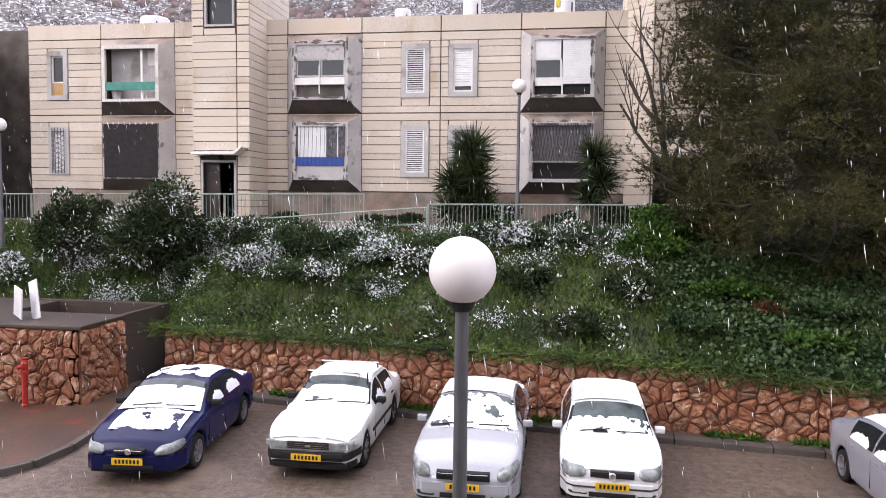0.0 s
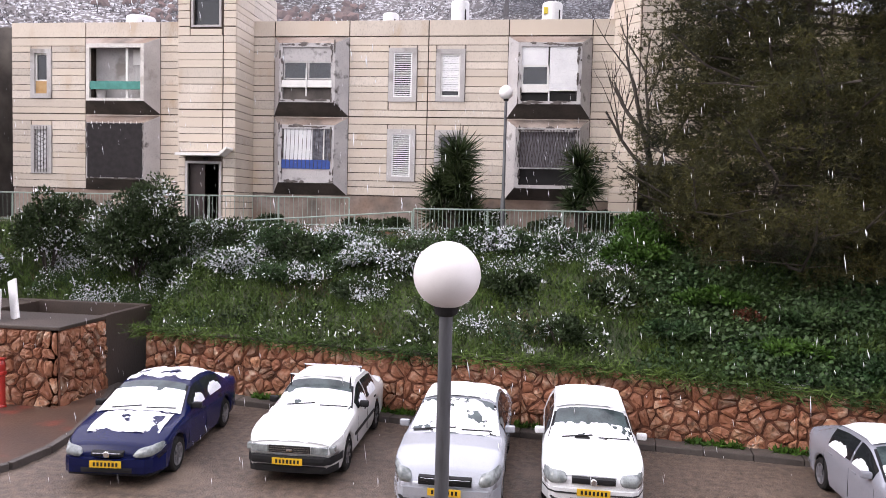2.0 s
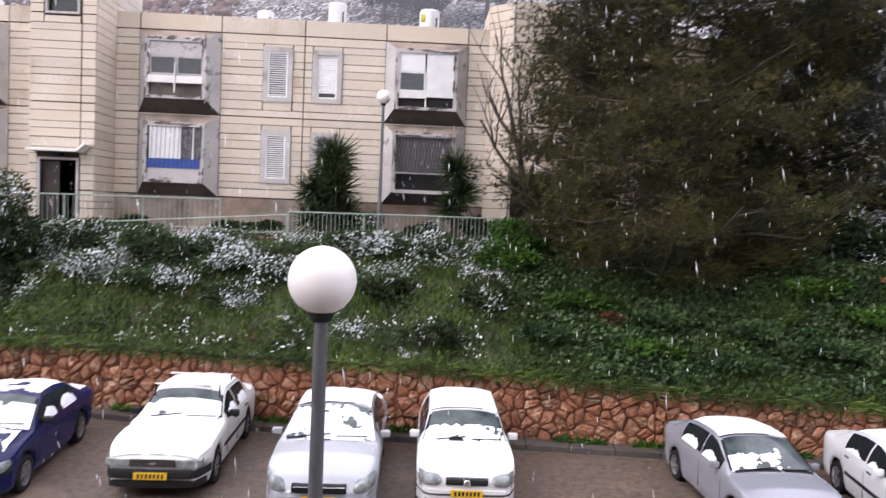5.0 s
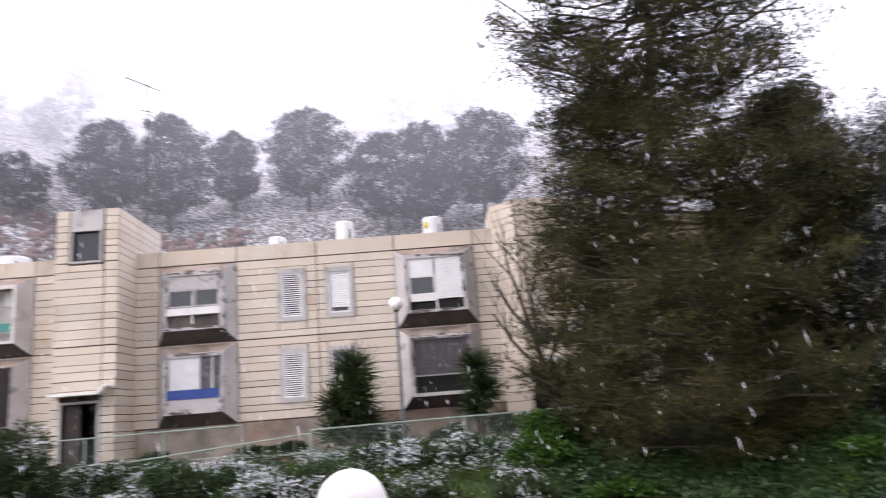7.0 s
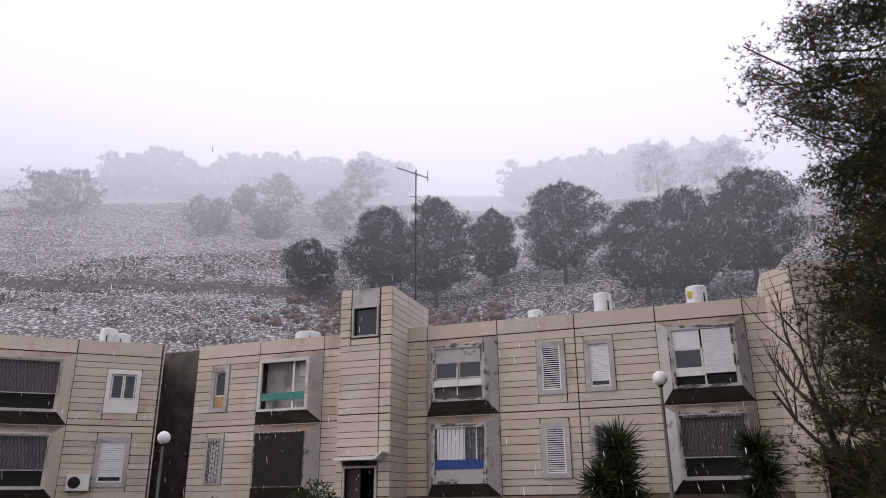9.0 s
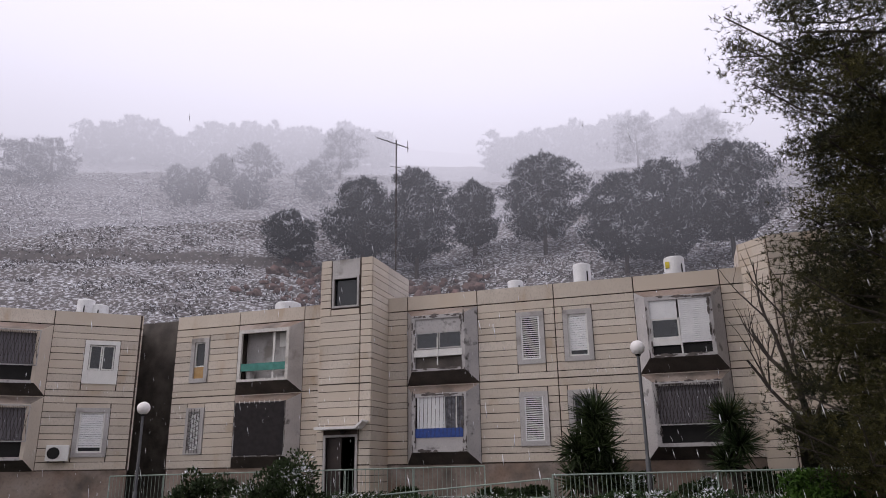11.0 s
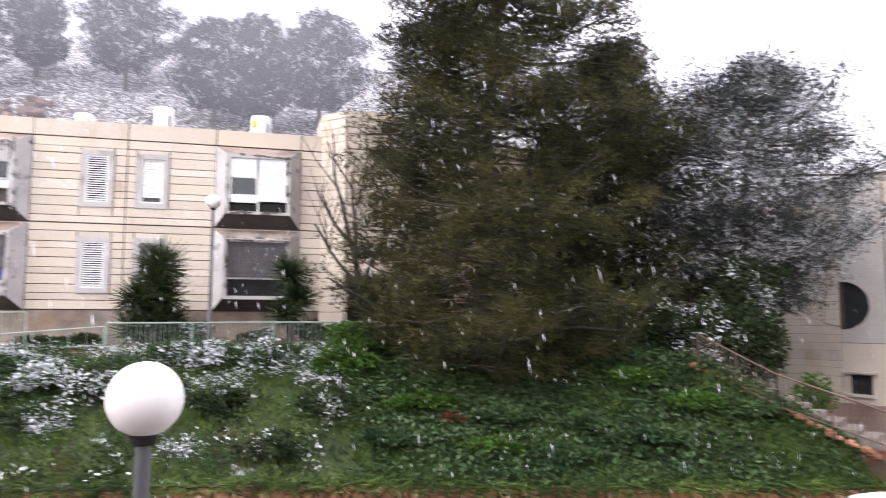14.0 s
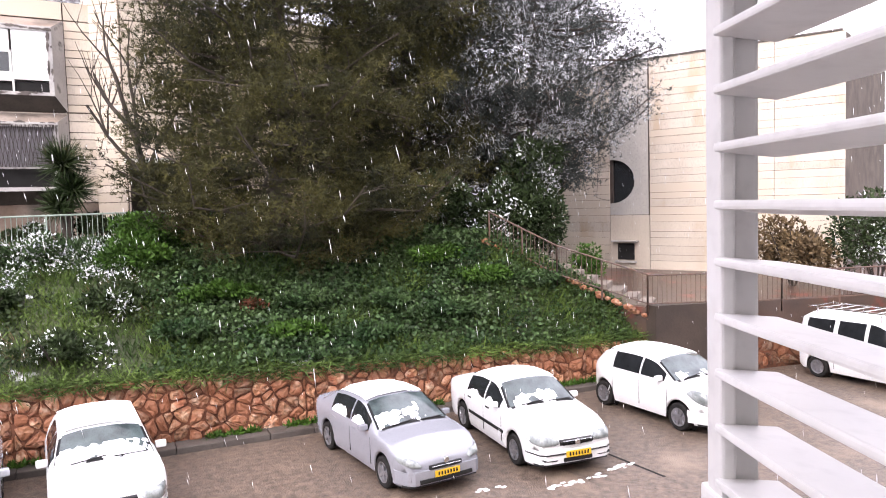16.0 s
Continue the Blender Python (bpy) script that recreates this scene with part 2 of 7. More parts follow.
def grid(name, xs, ys, height, material, label, category, smooth=True):
    v = [(x, y, height(x, y)) for y in ys for x in xs]
    w = len(xs)
    f = [(j * w + i, j * w + i + 1, (j + 1) * w + i + 1, (j + 1) * w + i) for j in range(len(ys) - 1) for i in range(w - 1)]
    return tagged(raw(name, v, f, material, smooth=smooth), label, category, kind="structure")


grid("ground", np.linspace(-1500, 1500, 9), np.linspace(-1500, 1500, 9), lambda x, y: -0.6, EARTH, "open snowy ground reaching to the horizon", "ground")
tagged(link("road", poly_prism([(-60, -6), (40, -14), (40, 7.5), *[(x, y + 0.2) for x, y in KERB_LINE[::-1]], (-11, 16), (-60, 16)], -0.5, 0.0), ASPHALT), "wet brown asphalt of the car park with slush", "road", kind="structure")
BX = np.concatenate([np.linspace(-34, -11.2, 34), np.linspace(-10.95, 14.3, 110)])
v, f = [], []
NY = 34
for x in BX:
    ya, yb = along(BANK_LINE, x) + 0.12, 25.0 - 6.5 * sstep(9, 12, x)
    for j in range(NY):
        y = ya + (yb - ya) * j / (NY - 1)
        v.append((x, y, bank(x, y)))
for i in range(len(BX) - 1):
    for j in range(NY - 1):
        a = i * NY + j
        f.append((a, a + NY, a + NY + 1, a + 1))
tagged(raw("bank_ground", v, f, EARTH, smooth=True), "steep overgrown bank of earth dusted with snow", "ground", kind="structure")
tagged(link("terrace", poly_prism([(-60, 23.6), (-10.5, 23.6), (-6, 22.6), (13, 22.6), (13, 34), (-60, 34)], 3.0, 3.98), TERRACE), "paved terrace before the apartment block", "pavement", kind="structure")
grid("hillside", np.linspace(-150, 110, 180), np.concatenate([np.linspace(33, 100, 110), np.linspace(101, 230, 60)]), hill, HILL, "scrubby rocky hillside under patchy snow", "hillside")

# ---- mist over the hill: glowing sheets stand in for haze ----
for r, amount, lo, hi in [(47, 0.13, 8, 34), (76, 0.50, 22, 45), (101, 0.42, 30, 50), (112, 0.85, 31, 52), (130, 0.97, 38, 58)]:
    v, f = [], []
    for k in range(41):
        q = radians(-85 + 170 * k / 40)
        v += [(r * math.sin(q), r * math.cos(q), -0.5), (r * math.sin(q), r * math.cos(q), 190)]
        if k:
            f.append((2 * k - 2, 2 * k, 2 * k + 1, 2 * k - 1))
    ob = tagged(raw("mist_backdrop", v, f, mist_glow_mat("mist", amount, lo, hi, 0.035)), "glowing see-through sheet standing in for mist over the wooded hillside", "mist", kind="structure")
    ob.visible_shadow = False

# ---- apartment block ----
FY, BASE, MID, PAR, TOP = 26.0, 5.19, 8.02, 10.87, 11.45


def slab_rows(z0, z1, n):
    """Courses of slightly uneven height."""
    cut = [z0 + (z1 - z0) * (k + (0.13 * math.sin(k * 2.3 + z0) if 0 < k < n else 0)) / n for k in range(n + 1)]
    return list(zip(cut, cut[1:]))


UNIT = bpy.data.meshes.new("slab")
bmu = box((-0.5, 0.5, -0.5, 0.5, -0.5, 0.5))
bmu.to_mesh(UNIT)
bmu.free()
UNIT.materials.append(STONE_SLAB)
SLABS = []
rnd = random.Random(31)


def slabs(parent, x0, x1, rows, openings=(), y=0.0, gap=0.026, thick=0.05):
    """Courses of stone slabs on a wall (its face at y), left out where openings are."""
    for za, zb in rows:
        cells = [(x0, x1, za, zb)]
        for a, b, c, d in openings:
            nxt = []
            for p, q, e, f in cells:
                if b <= p or a >= q or d <= e or c >= f:
                    nxt.append((p, q, e, f))
                    continue
                lo, hi = max(p, a), min(q, b)
                nxt += [r for r in ((p, a, e, f), (b, q, e, f)) if r[1] - r[0] > 0.05]
                nxt += [r for r in ((lo, hi, e, c), (lo, hi, d, f)) if r[3] - r[2] > 0.03]
            cells = nxt
        for p, q, e, f in cells:
            SLABS.append((parent, p + gap * 0.8, q - gap * 0.8, y - thick + random.uniform(-0.008, 0.008), y, e + ((gap * 1.7 if za in (BASE, MID, PAR) else gap * rnd.uniform(0.7, 1.15)) if e == za else 0), f))


def wall_box(name, x0, x1, y0, y1, z0, z1, holes, parent, material=None):
    """A wall with square openings through it."""
    xs = sorted({x0, x1, *[h[0] for h in holes], *[h[1] for h in holes]})
    zs = sorted({z0, z1, *[h[2] for h in holes], *[h[3] for h in holes]})
    nx, nz = len(xs) - 1, len(zs) - 1
    bm = bmesh.new()
    made = {}

    def solid(i, k):
        if not (0 <= i < nx and 0 <= k < nz):
            return False
        cx, cz = (xs[i] + xs[i + 1]) / 2, (zs[k] + zs[k + 1]) / 2
        return not any(h[0] <= cx <= h[1] and h[2] <= cz <= h[3] for h in holes)

    def v(i, k, s):
        if (i, k, s) not in made:
            made[i, k, s] = bm.verts.new((xs[i], (y0, y1)[s], zs[k]))
        return made[i, k, s]

    for i in range(nx):
        for k in range(nz):
            if solid(i, k):
                for s in (0, 1):
                    bm.faces.new((v(i, k, s), v(i + 1, k, s), v(i + 1, k + 1, s), v(i, k + 1, s)))
                for di, dk, p, q in ((-1, 0, (i, k), (i, k + 1)), (1, 0, (i + 1, k), (i + 1, k + 1)), (0, -1, (i, k), (i + 1, k)), (0, 1, (i, k + 1), (i + 1, k + 1))):
                    if not solid(i + di, k + dk):
                        bm.faces.new((v(*p, 0), v(*q, 0), v(*q, 1), v(*p, 1)))
    bmesh.ops.recalc_face_normals(bm, faces=bm.faces)
    return part(name, bm, material or JOINT, parent)


# bays and windows as (x0, x1, z0, z1)
BAYS = {"left": (-17.2, -14.2), "middle": (-9.76, -6.98), "right": (-1.27, 1.6)}
WINDOWS = [(-19.45, -18.6, 8.62, 10.47), (-19.45, -18.6, 5.76, 7.6), (-5.52, -4.5, 8.58, 10.48), (-3.81, -2.78, 8.6, 10.44), (-5.52, -4.5, 5.75, 7.61), (-3.8, -2.8, 5.75, 7.6)]
block = thing("apartment_block", "two-storey apartment block clad in cream limestone slabs, weathered", "building")
holes = [(a + 0.12, b - 0.12, c + 0.12, d - 0.12) for a, b, c, d in WINDOWS]
for a, b in BAYS.values():
    holes += [(a + 0.3, b - 0.3, BASE + 0.5, 7.6), (a + 0.3, b - 0.3, 8.6, 10.5)]
wall_box("wall", -20.26, -10.6, FY, FY + 0.25, 3.9, TOP, [h for h in holes if h[1] < -10.6], block)
wall_box("wall", -10.6, 2.36, FY, FY + 0.25, 3.9, TOP, [h for h in holes if h[0] > -10.6], block)
wall_box("wall", 5.0, 13, FY, FY + 0.25, 3.9, TOP, [], block)
part("wall", box((-20.26, -20.01, FY + 0.25, 38, 3.9, TOP)), JOINT, block)
part("wall", box((12.75, 13, FY + 0.25, 38, 3.9, TOP)), JOINT, block)
part("wall", box((-20.01, 12.75, 37.75, 38, 3.9, TOP)), JOINT, block)
part("floor_slab", box((-20.0, 12.74, FY + 0.26, 37.7, 7.75, 7.95)), CONCRETE, block)
part("floor_slab", box((-20.0, 12.74, FY + 0.26, 37.7, 4.0, 4.2)), CONCRETE, block)
part("roof", box((-20.0, 12.74, FY + 0.26, 37.74, 10.9, 11.15)), ROOF, block)
for a, b in ((-20.22, -12.72), (-10.54, 2.34), (5.02, 13)):
    part("plinth", box((a, b, FY - 0.03, FY - 0.002, 3.98, BASE)), PLINTH, block, "stained rendered plinth")
# Dark concrete dividers close the rooms behind the openings.
for x in (-13.9, -10.2, -6.6, -2.2, 2.6):
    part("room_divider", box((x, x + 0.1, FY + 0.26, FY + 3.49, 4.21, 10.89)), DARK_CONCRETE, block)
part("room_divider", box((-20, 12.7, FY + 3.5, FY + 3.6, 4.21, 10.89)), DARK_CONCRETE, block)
COLS = [(-20.26, -17.2), (-17.2, -14.2), (-14.2, -12.4), (-10.6, -9.76), (-9.76, -6.98), (-6.98, -4.1), (-4.1, -1.27), (-1.27, 1.6), (1.6, 2.36), (5.0, 7.5), (7.5, 10.3), (10.3, 13)]
bay_holes = [(a, b, BASE, MID - 0.03) for a, b in BAYS.values()] + [(a, b, MID + 0.03, PAR) for a, b in BAYS.values()]
for a, b in COLS:
    slabs(block, a, b, slab_rows(BASE, MID, 10) + slab_rows(MID, PAR, 10) + slab_rows(PAR, TOP, 1), WINDOWS + bay_holes, FY)


def stair_tower(x0, x1, window):
    yf = 24.4
    t = thing("stair_tower", "projecting stair tower of cream limestone slabs with a doorway", "tower", "stair towers")
    dx0, dx1 = x0 + 0.3, x1 - 0.49
    hs = [(dx0, dx1, 3.98, 6.22)]
    if window:
        hs.append((x0 + 0.52, x1 - 0.56, 10.93, 12.0))
    wall_box("wall", x0, x1, yf, yf + 0.25, 3.9, 12.75, hs, t)
    part("wall", box((x1 - 0.25, x1, yf + 0.25, 28.2, 3.9, 12.75)), JOINT, t)
    part("wall", box((x0, x0 + 0.25, yf + 0.25, 28.2, 3.9, 12.75)), JOINT, t)
    part("wall", box((x0 + 0.25, x1 - 0.25, 27.95, 28.2, 3.9, 12.75)), JOINT, t)
    part("roof", box((x0 + 0.25, x1 - 0.25, yf + 0.25, 27.95, 12.4, 12.6)), ROOF, t)
    rows = slab_rows(BASE, MID, 10) + slab_rows(MID, PAR, 10) + slab_rows(PAR, 12.75, 7)
    low = slab_rows(3.98, BASE, 4)
    slabs(t, x0, x1 - 0.42, rows + low, [(x0 + 0.27, x1 - 0.47, 3.9, 6.45)] + ([(x0 + 0.42, x1 - 0.46, 10.8, 12.75)] if window else []), yf)
    slabs(t, x1 - 0.42, x1 + 0.05, rows + low, (), yf)
    for za, zb in rows + low:
        SLABS.append((t, x1, x1 + 0.05, yf + 0.01, 26.0 - 0.06, za + 0.022, zb))
        if za > TOP - 0.2:
            SLABS.append((t, x1, x1 + 0.05, 25.95, 28.2, za + 0.022, zb))
        SLABS.append((t, x0 - 0.05, x0, yf + 0.01, 25.94, za + 0.022, zb))
    bm = poly_prism([(x0 + 0.16, 6.42), (x1 - 0.3, 6.42), (x1 - 0.02, 6.66), (x1 - 0.05, 6.72), (x1 - 0.33, 6.51), (x0 + 0.16, 6.51)], 0, 0.55)
    bm.transform(Matrix(((1, 0, 0, 0), (0, 0, -1, yf - 0.051), (0, 1, 0, 0), (0, 0, 0, 1))))
    part("canopy", bm, WHITE, t, "white painted concrete door canopy")
    part("door_frame", box((dx0 - 0.03, dx0 + 0.05, yf - 0.06, yf + 0.02, 3.98, 6.25), (dx1 - 0.05, dx1 + 0.03, yf - 0.06, yf + 0.02, 3.98, 6.25), (dx0 + 0.05, dx1 - 0.05, yf - 0.06, yf + 0.02, 6.17, 6.25)), CONCRETE, t)
    part("inner_wall", box((x0 + 0.26, x1 - 0.26, yf + 1.6, yf + 1.7, 3.98, 10.8)), DARK_CONCRETE, t)
    part("half_door", box((dx0 + 0.06, dx0 + 0.62, yf + 0.1, yf + 0.14, 4.0, 6.15), bevel=0.01), RUSTY_DOOR, t, "dark metal entrance door")
    d = rod((dx0 + 0.75, yf - 0.12, 6.36), (dx0 + 0.75, yf - 0.07, 6.3), 0.1, 0.06)
    part("door_lamp", d, BLACK, t, "small dark lamp over the doorway")
    if window:
        part("window_frame", ring_frame(x0 + 0.46, x1 - 0.5, 10.87, 12.06, 0.07, yf - 0.07, yf + 0.03), CONCRETE, t)
        part("concrete_panel", box((x0 + 0.44, x1 - 0.48, yf - 0.03, yf - 0.001, 12.07, 12.74)), CONCRETE, t)
        part("pane", box((x0 + 0.53, x1 - 0.57, yf + 0.1, yf + 0.11, 10.94, 11.99)), GLASS, t)
    return t


RUSTY_DOOR = mat("dark_brown_door", (0.035, 0.022, 0.018), (0.022, 0.014, 0.012), rough=0.6, scale=4)
GLASS = mat("window_glass", (0.05, 0.055, 0.06), (0.04, 0.045, 0.05), rough=0.05, bump=0, trans=0.35)
stair_tower(-12.65, -10.6, True)


def splayed_tower():
    """The second stair tower, whose side runs out at a slant to the doorway."""
    t = thing("stair_tower", "stair tower of cream slabs with a slanted side and dark doorway", "tower", "stair towers")
    yf, top, x0, x1 = 25.2, 12.25, 3.13, 5.0
    wall_box("wall", x0, x1, yf, yf + 0.25, 3.9, top, [(3.25, 4.33, 3.98, 6.2)], t)
    slant = poly_prism([(2.36, 26.0), (3.13, 25.2), (3.13, 25.45), (2.55, 26.0)], 3.9, top)
    part("wall", slant, JOINT, t)
    part("wall", box((2.36, 2.6, 26.25, 28, TOP - 0.3, top)), JOINT, t)
    part("wall", box((4.75, 5.0, yf + 0.25, 28, 3.9, top)), JOINT, t)
    part("roof", box((2.6, 4.75, 26.02, 28, top - 0.3, top - 0.1)), ROOF, t)
    rows = slab_rows(3.98, BASE, 4) + slab_rows(BASE, MID, 10) + slab_rows(MID, PAR, 10) + slab_rows(PAR, top, 5)
    slabs(t, x0, x1 + 0.05, rows, [(3.22, 4.36, 3.9, 6.4)], yf)
    u = Vector((0.77, -0.8, 0)).normalized()
    for za, zb in rows:
        SLANTED.append((t, Vector((2.745, 25.6, (za + zb) / 2)) + Vector((-0.72, -0.69, 0)) * 0.026, math.atan2(u.y, u.x), 1.1, zb - za - 0.02))
        if za > TOP - 0.3:
            SLABS.append((t, 2.31, 2.36, 26.0, 28.0, za + 0.022, zb))
    part("canopy", box((3.05, 4.55, yf - 0.6, yf - 0.06, 6.42, 6.54), bevel=0.02), WHITE, t, "white painted concrete door canopy")
    part("door_frame", box((4.33, 4.42, yf - 0.07, yf + 0.03, 3.98, 6.3)), WHITE, t)
    part("inner_wall", box((2.8, 4.74, yf + 1.4, yf + 1.5, 3.98, 10.8)), DARK_CONCRETE, t)


SLANTED = []
splayed_tower()

# ---- bay windows and shutters of the block ----
GREY_FRAME = mat("peeling_grey_render", (0.52, 0.50, 0.49), (0.43, 0.41, 0.41), rough=0.9, scale=1.1, fine=22, bump=0.3, stain=(0.06, 0.055, 0.05), stain_scale=2.4, stain_amount=0.12)
STAINED = mat("blackened_render", (0.075, 0.065, 0.06), (0.16, 0.14, 0.13), rough=0.95, scale=3.5, fine=15, bump=0.7)
# Dirt plus the shade of a downward face, both put into the colour.
SHADED_UNDERSIDE = mat("shaded_dirty_underside", (0.085, 0.072, 0.062), (0.05, 0.043, 0.038), rough=0.95, scale=1.4, fine=12, bump=0.4)
SHUTTER_WHITE = mat("white_slat", (0.82, 0.82, 0.82), (0.74, 0.74, 0.75), rough=0.4, scale=3, bump=0.03)
CREAM = mat("cream_white_render", (0.64, 0.62, 0.58), (0.56, 0.535, 0.50), rough=0.8, scale=2.0, fine=20, bump=0.2, stain=(0.40, 0.37, 0.33), stain_scale=2.0, stain_amount=0.15)
TURQUOISE = mat("turquoise_cloth", (0.07, 0.27, 0.23), (0.05, 0.2, 0.17), rough=0.8, scale=5)
BLUE = mat("blue_plastic", (0.03, 0.09, 0.38), (0.02, 0.06, 0.26), rough=0.5, scale=9)
RUST = mat("ochre_board", (0.42, 0.25, 0.10), (0.5, 0.33, 0.16), rough=0.85, scale=3)
IRON = mat("dark_iron", (0.035, 0.03, 0.03), (0.06, 0.045, 0.04), rough=0.6, scale=8, metal=0.3)
NET = mat("dark_netting", (0.018, 0.015, 0.016), (0.028, 0.024, 0.025), rough=1.0, scale=6, fine=60)
CURTAIN = mat("pale_curtain", (0.55, 0.54, 0.53), (0.44, 0.43, 0.42), rough=0.8, scale=8, stretch=(6, 1, 0.4))
CLEAR = mat("pane_glass", (0.10, 0.11, 0.12), (0.08, 0.09, 0.10), rough=0.08, bump=0, trans=0.5)
DIM = mat("dim_grey_curtain", (0.19, 0.18, 0.20), (0.13, 0.12, 0.13), rough=0.8, scale=5, stretch=(5, 1, 0.4))
RENDER = mat("pale_render", (0.50, 0.475, 0.44), (0.44, 0.415, 0.385), rough=0.9, scale=0.9, fine=14, bump=0.15, stain=(0.42, 0.40, 0.38), stain_scale=1.0, stain_amount=0.4)
BRICKY = mat("dark_pattern_screen", (0.04, 0.04, 0.05), (0.16, 0.16, 0.18), rough=0.6, scale=9, fine=30)


def bay(span, z0, z1, frame_mat, style, label):
    a, b = span
    yw, yf, i = FY - 0.05, FY - 0.58, 0.36
    t = thing("bay_window", label, "bay window", "bay windows")
    fa, fb, f0, f1 = a + i, b - i, z0 + i + 0.06, z1 - 0.32
    oa, ob, o0, o1 = fa + 0.13, fb - 0.13, f0 + 0.1, f1 - 0.14

    splay = CONCRETE if style == "white" else STONE_SLAB if frame_mat is STONE_SLAB else GREY_FRAME

    def quad(name, pts, material, inward):
        bm = bmesh.new()
        v = [bm.verts.new(p) for p in pts] + [bm.verts.new(Vector(p) + Vector(inward)) for p in pts]
        for fc in ((0, 1, 2, 3), (7, 6, 5, 4), (0, 4, 5, 1), (1, 5, 6, 2), (2, 6, 7, 3), (3, 7, 4, 0)):
            bm.faces.new([v[k] for k in fc])
        bmesh.ops.recalc_face_normals(bm, faces=bm.faces)
        return part(name, bm, material, t)

    quad("side_splay", [(a, yw, z0), (fa, yf, f0), (fa, yf, f1), (a, yw, z1)], splay, (0.1, 0.08, 0))
    quad("side_splay", [(b, yw, z0), (fb, yf, f0), (fb, yf, f1), (b, yw, z1)], splay, (-0.1, 0.08, 0))
    quad("top_splay", [(a, yw, z1), (fa, yf, f1), (fb, yf, f1), (b, yw, z1)], PLINTH, (0, 0.08, -0.1))
    quad("underside", [(a, yw, z0), (fa, yf, f0), (fb, yf, f0), (b, yw, z0)], SHADED_UNDERSIDE, (0, 0.08, 0.1))
    part("surround", box((fa, oa, yf, yf + 0.12, f0, f1), (ob, fb, yf, yf + 0.12, f0, f1), (oa, ob, yf, yf + 0.12, f0, o0), (oa, ob, yf, yf + 0.12, o1, f1)), frame_mat, t)
    if frame_mat is GREY_FRAME:
        rng = random.Random(int(a * 10 + z0))
        bm = bmesh.new()

        def flake(cx, cz, w, h, k):
            n = 11
            rim = [(cx + w * 0.5 * math.cos(2 * math.pi * j / n) * rng.uniform(0.55, 1.15), cz + h * 0.5 * math.sin(2 * math.pi * j / n) * rng.uniform(0.45, 1.2)) for j in range(n)]
            rim = [(min(fb - 0.002, max(fa + 0.002, x)), z) for x, z in rim]
            yo = yf - 0.004 - 0.0006 * k
            front, back = [bm.verts.new((x, yo, z)) for x, z in rim], [bm.verts.new((x, yf - 0.001, z)) for x, z in rim]
            bm.faces.new(front)
            for j in range(n):
                bm.faces.new((front[j], front[(j + 1) % n], back[(j + 1) % n], back[j]))

        for k in range(20):
            flake(rng.uniform(fa, fb), f1 - rng.uniform(0.0, 0.11) if k < 12 else f0 + rng.uniform(0.0, 0.09), rng.uniform(0.1, 0.5), rng.uniform(0.03, 0.11), k)
        for k in range(26):
            flake(rng.choice((fa, fb, oa, ob)) + rng.uniform(-0.03, 0.03), rng.uniform(f0, f1), rng.uniform(0.03, 0.1), rng.uniform(0.08, 0.4), 20 + k)
        part("flaking", bm, STAINED, t, "blackened flaking edges of the render")["kind"] = "stuff"
    part("inner_wall", box((oa - 0.1, ob + 0.1, yf + 0.6, yf + 0.64, o0 - 0.1, o1 + 0.1)), CONCRETE, t)
    part("balcony_floor", box((oa - 0.1, ob + 0.1, yf + 0.13, yf + 1.6, o0 - 0.12, o0 - 0.02)), DARK_CONCRETE, t)
    y = yf + 0.06
    w = ob - oa
    if style == "white":
        part("cloth_rail", box((oa, ob, y - 0.03, y, o0 + 0.32, o0 + 0.62), bevel=0.01), TURQUOISE, t, "turquoise cloth along the balcony rail")
        part("balcony_post", box((oa + w * 0.68, oa + w * 0.72, y + 0.06, y + 0.1, o0, o1)), WHITE, t)
        part("balcony_panel", box((oa + w * 0.73, ob, y + 0.4, y + 0.44, o1 - 0.55, o1)), WHITE, t)
        part("curtain", box((oa + w * 0.75, ob, y + 0.47, y + 0.5, o0 + 0.3, o1 - 0.56)), CURTAIN, t)
        part("basket", turned([(0.14, 0), (0.2, 0.34)], 12, m=Matrix.Translation((oa + 0.26, y + 0.3, o0 + 0.0))), CONCRETE, t)
    elif style == "net":
        part("netting", box((oa - 0.06, ob + 0.08, yf - 0.04, yf - 0.02, f0 + 0.04, f1 - 0.02)), NET, t, "dark shade netting stretched over the opening")
        for k in range(9):
            x = oa + w * (k + 0.5) / 9
            part("net_hook", rod((x, yf - 0.05, f1 - 0.06), (x, yf - 0.05, f1 + 0.04), 0.012, n=5), WHITE, t)
    elif style == "sliding":
        part("blind", box((oa, ob, y, y + 0.03, o1 - 0.5, o1)), GREY_FRAME, t)
        for k in range(2):
            xa = oa + w * k / 2
            sash = part("sash", ring_frame(xa + 0.02, xa + w / 2 - 0.01, o0 + 0.72, o1 - 0.5, 0.045, y + 0.01, y + 0.05), GREY_FRAME, t)
            part("pane", box((xa + 0.06, xa + w / 2 - 0.05, y + 0.02, y + 0.035, o0 + 0.76, o1 - 0.54)), CLEAR, sash)
        part("curtain", box((oa, ob, y + 0.3, y + 0.33, o0 + 0.7, o1)), CURTAIN, t)
        part("sill_panel", box((oa - 0.02, ob + 0.02, y - 0.1, y, o0 + 0.42, o0 + 0.68), bevel=0.015), WHITE, t, "chipped white sill panel")
        part("drain_pipe", rod((oa + w * 0.5, y - 0.13, o0 + 0.1), (oa + w * 0.5, y - 0.13, o0 + 1.1), 0.025), WHITE, t)
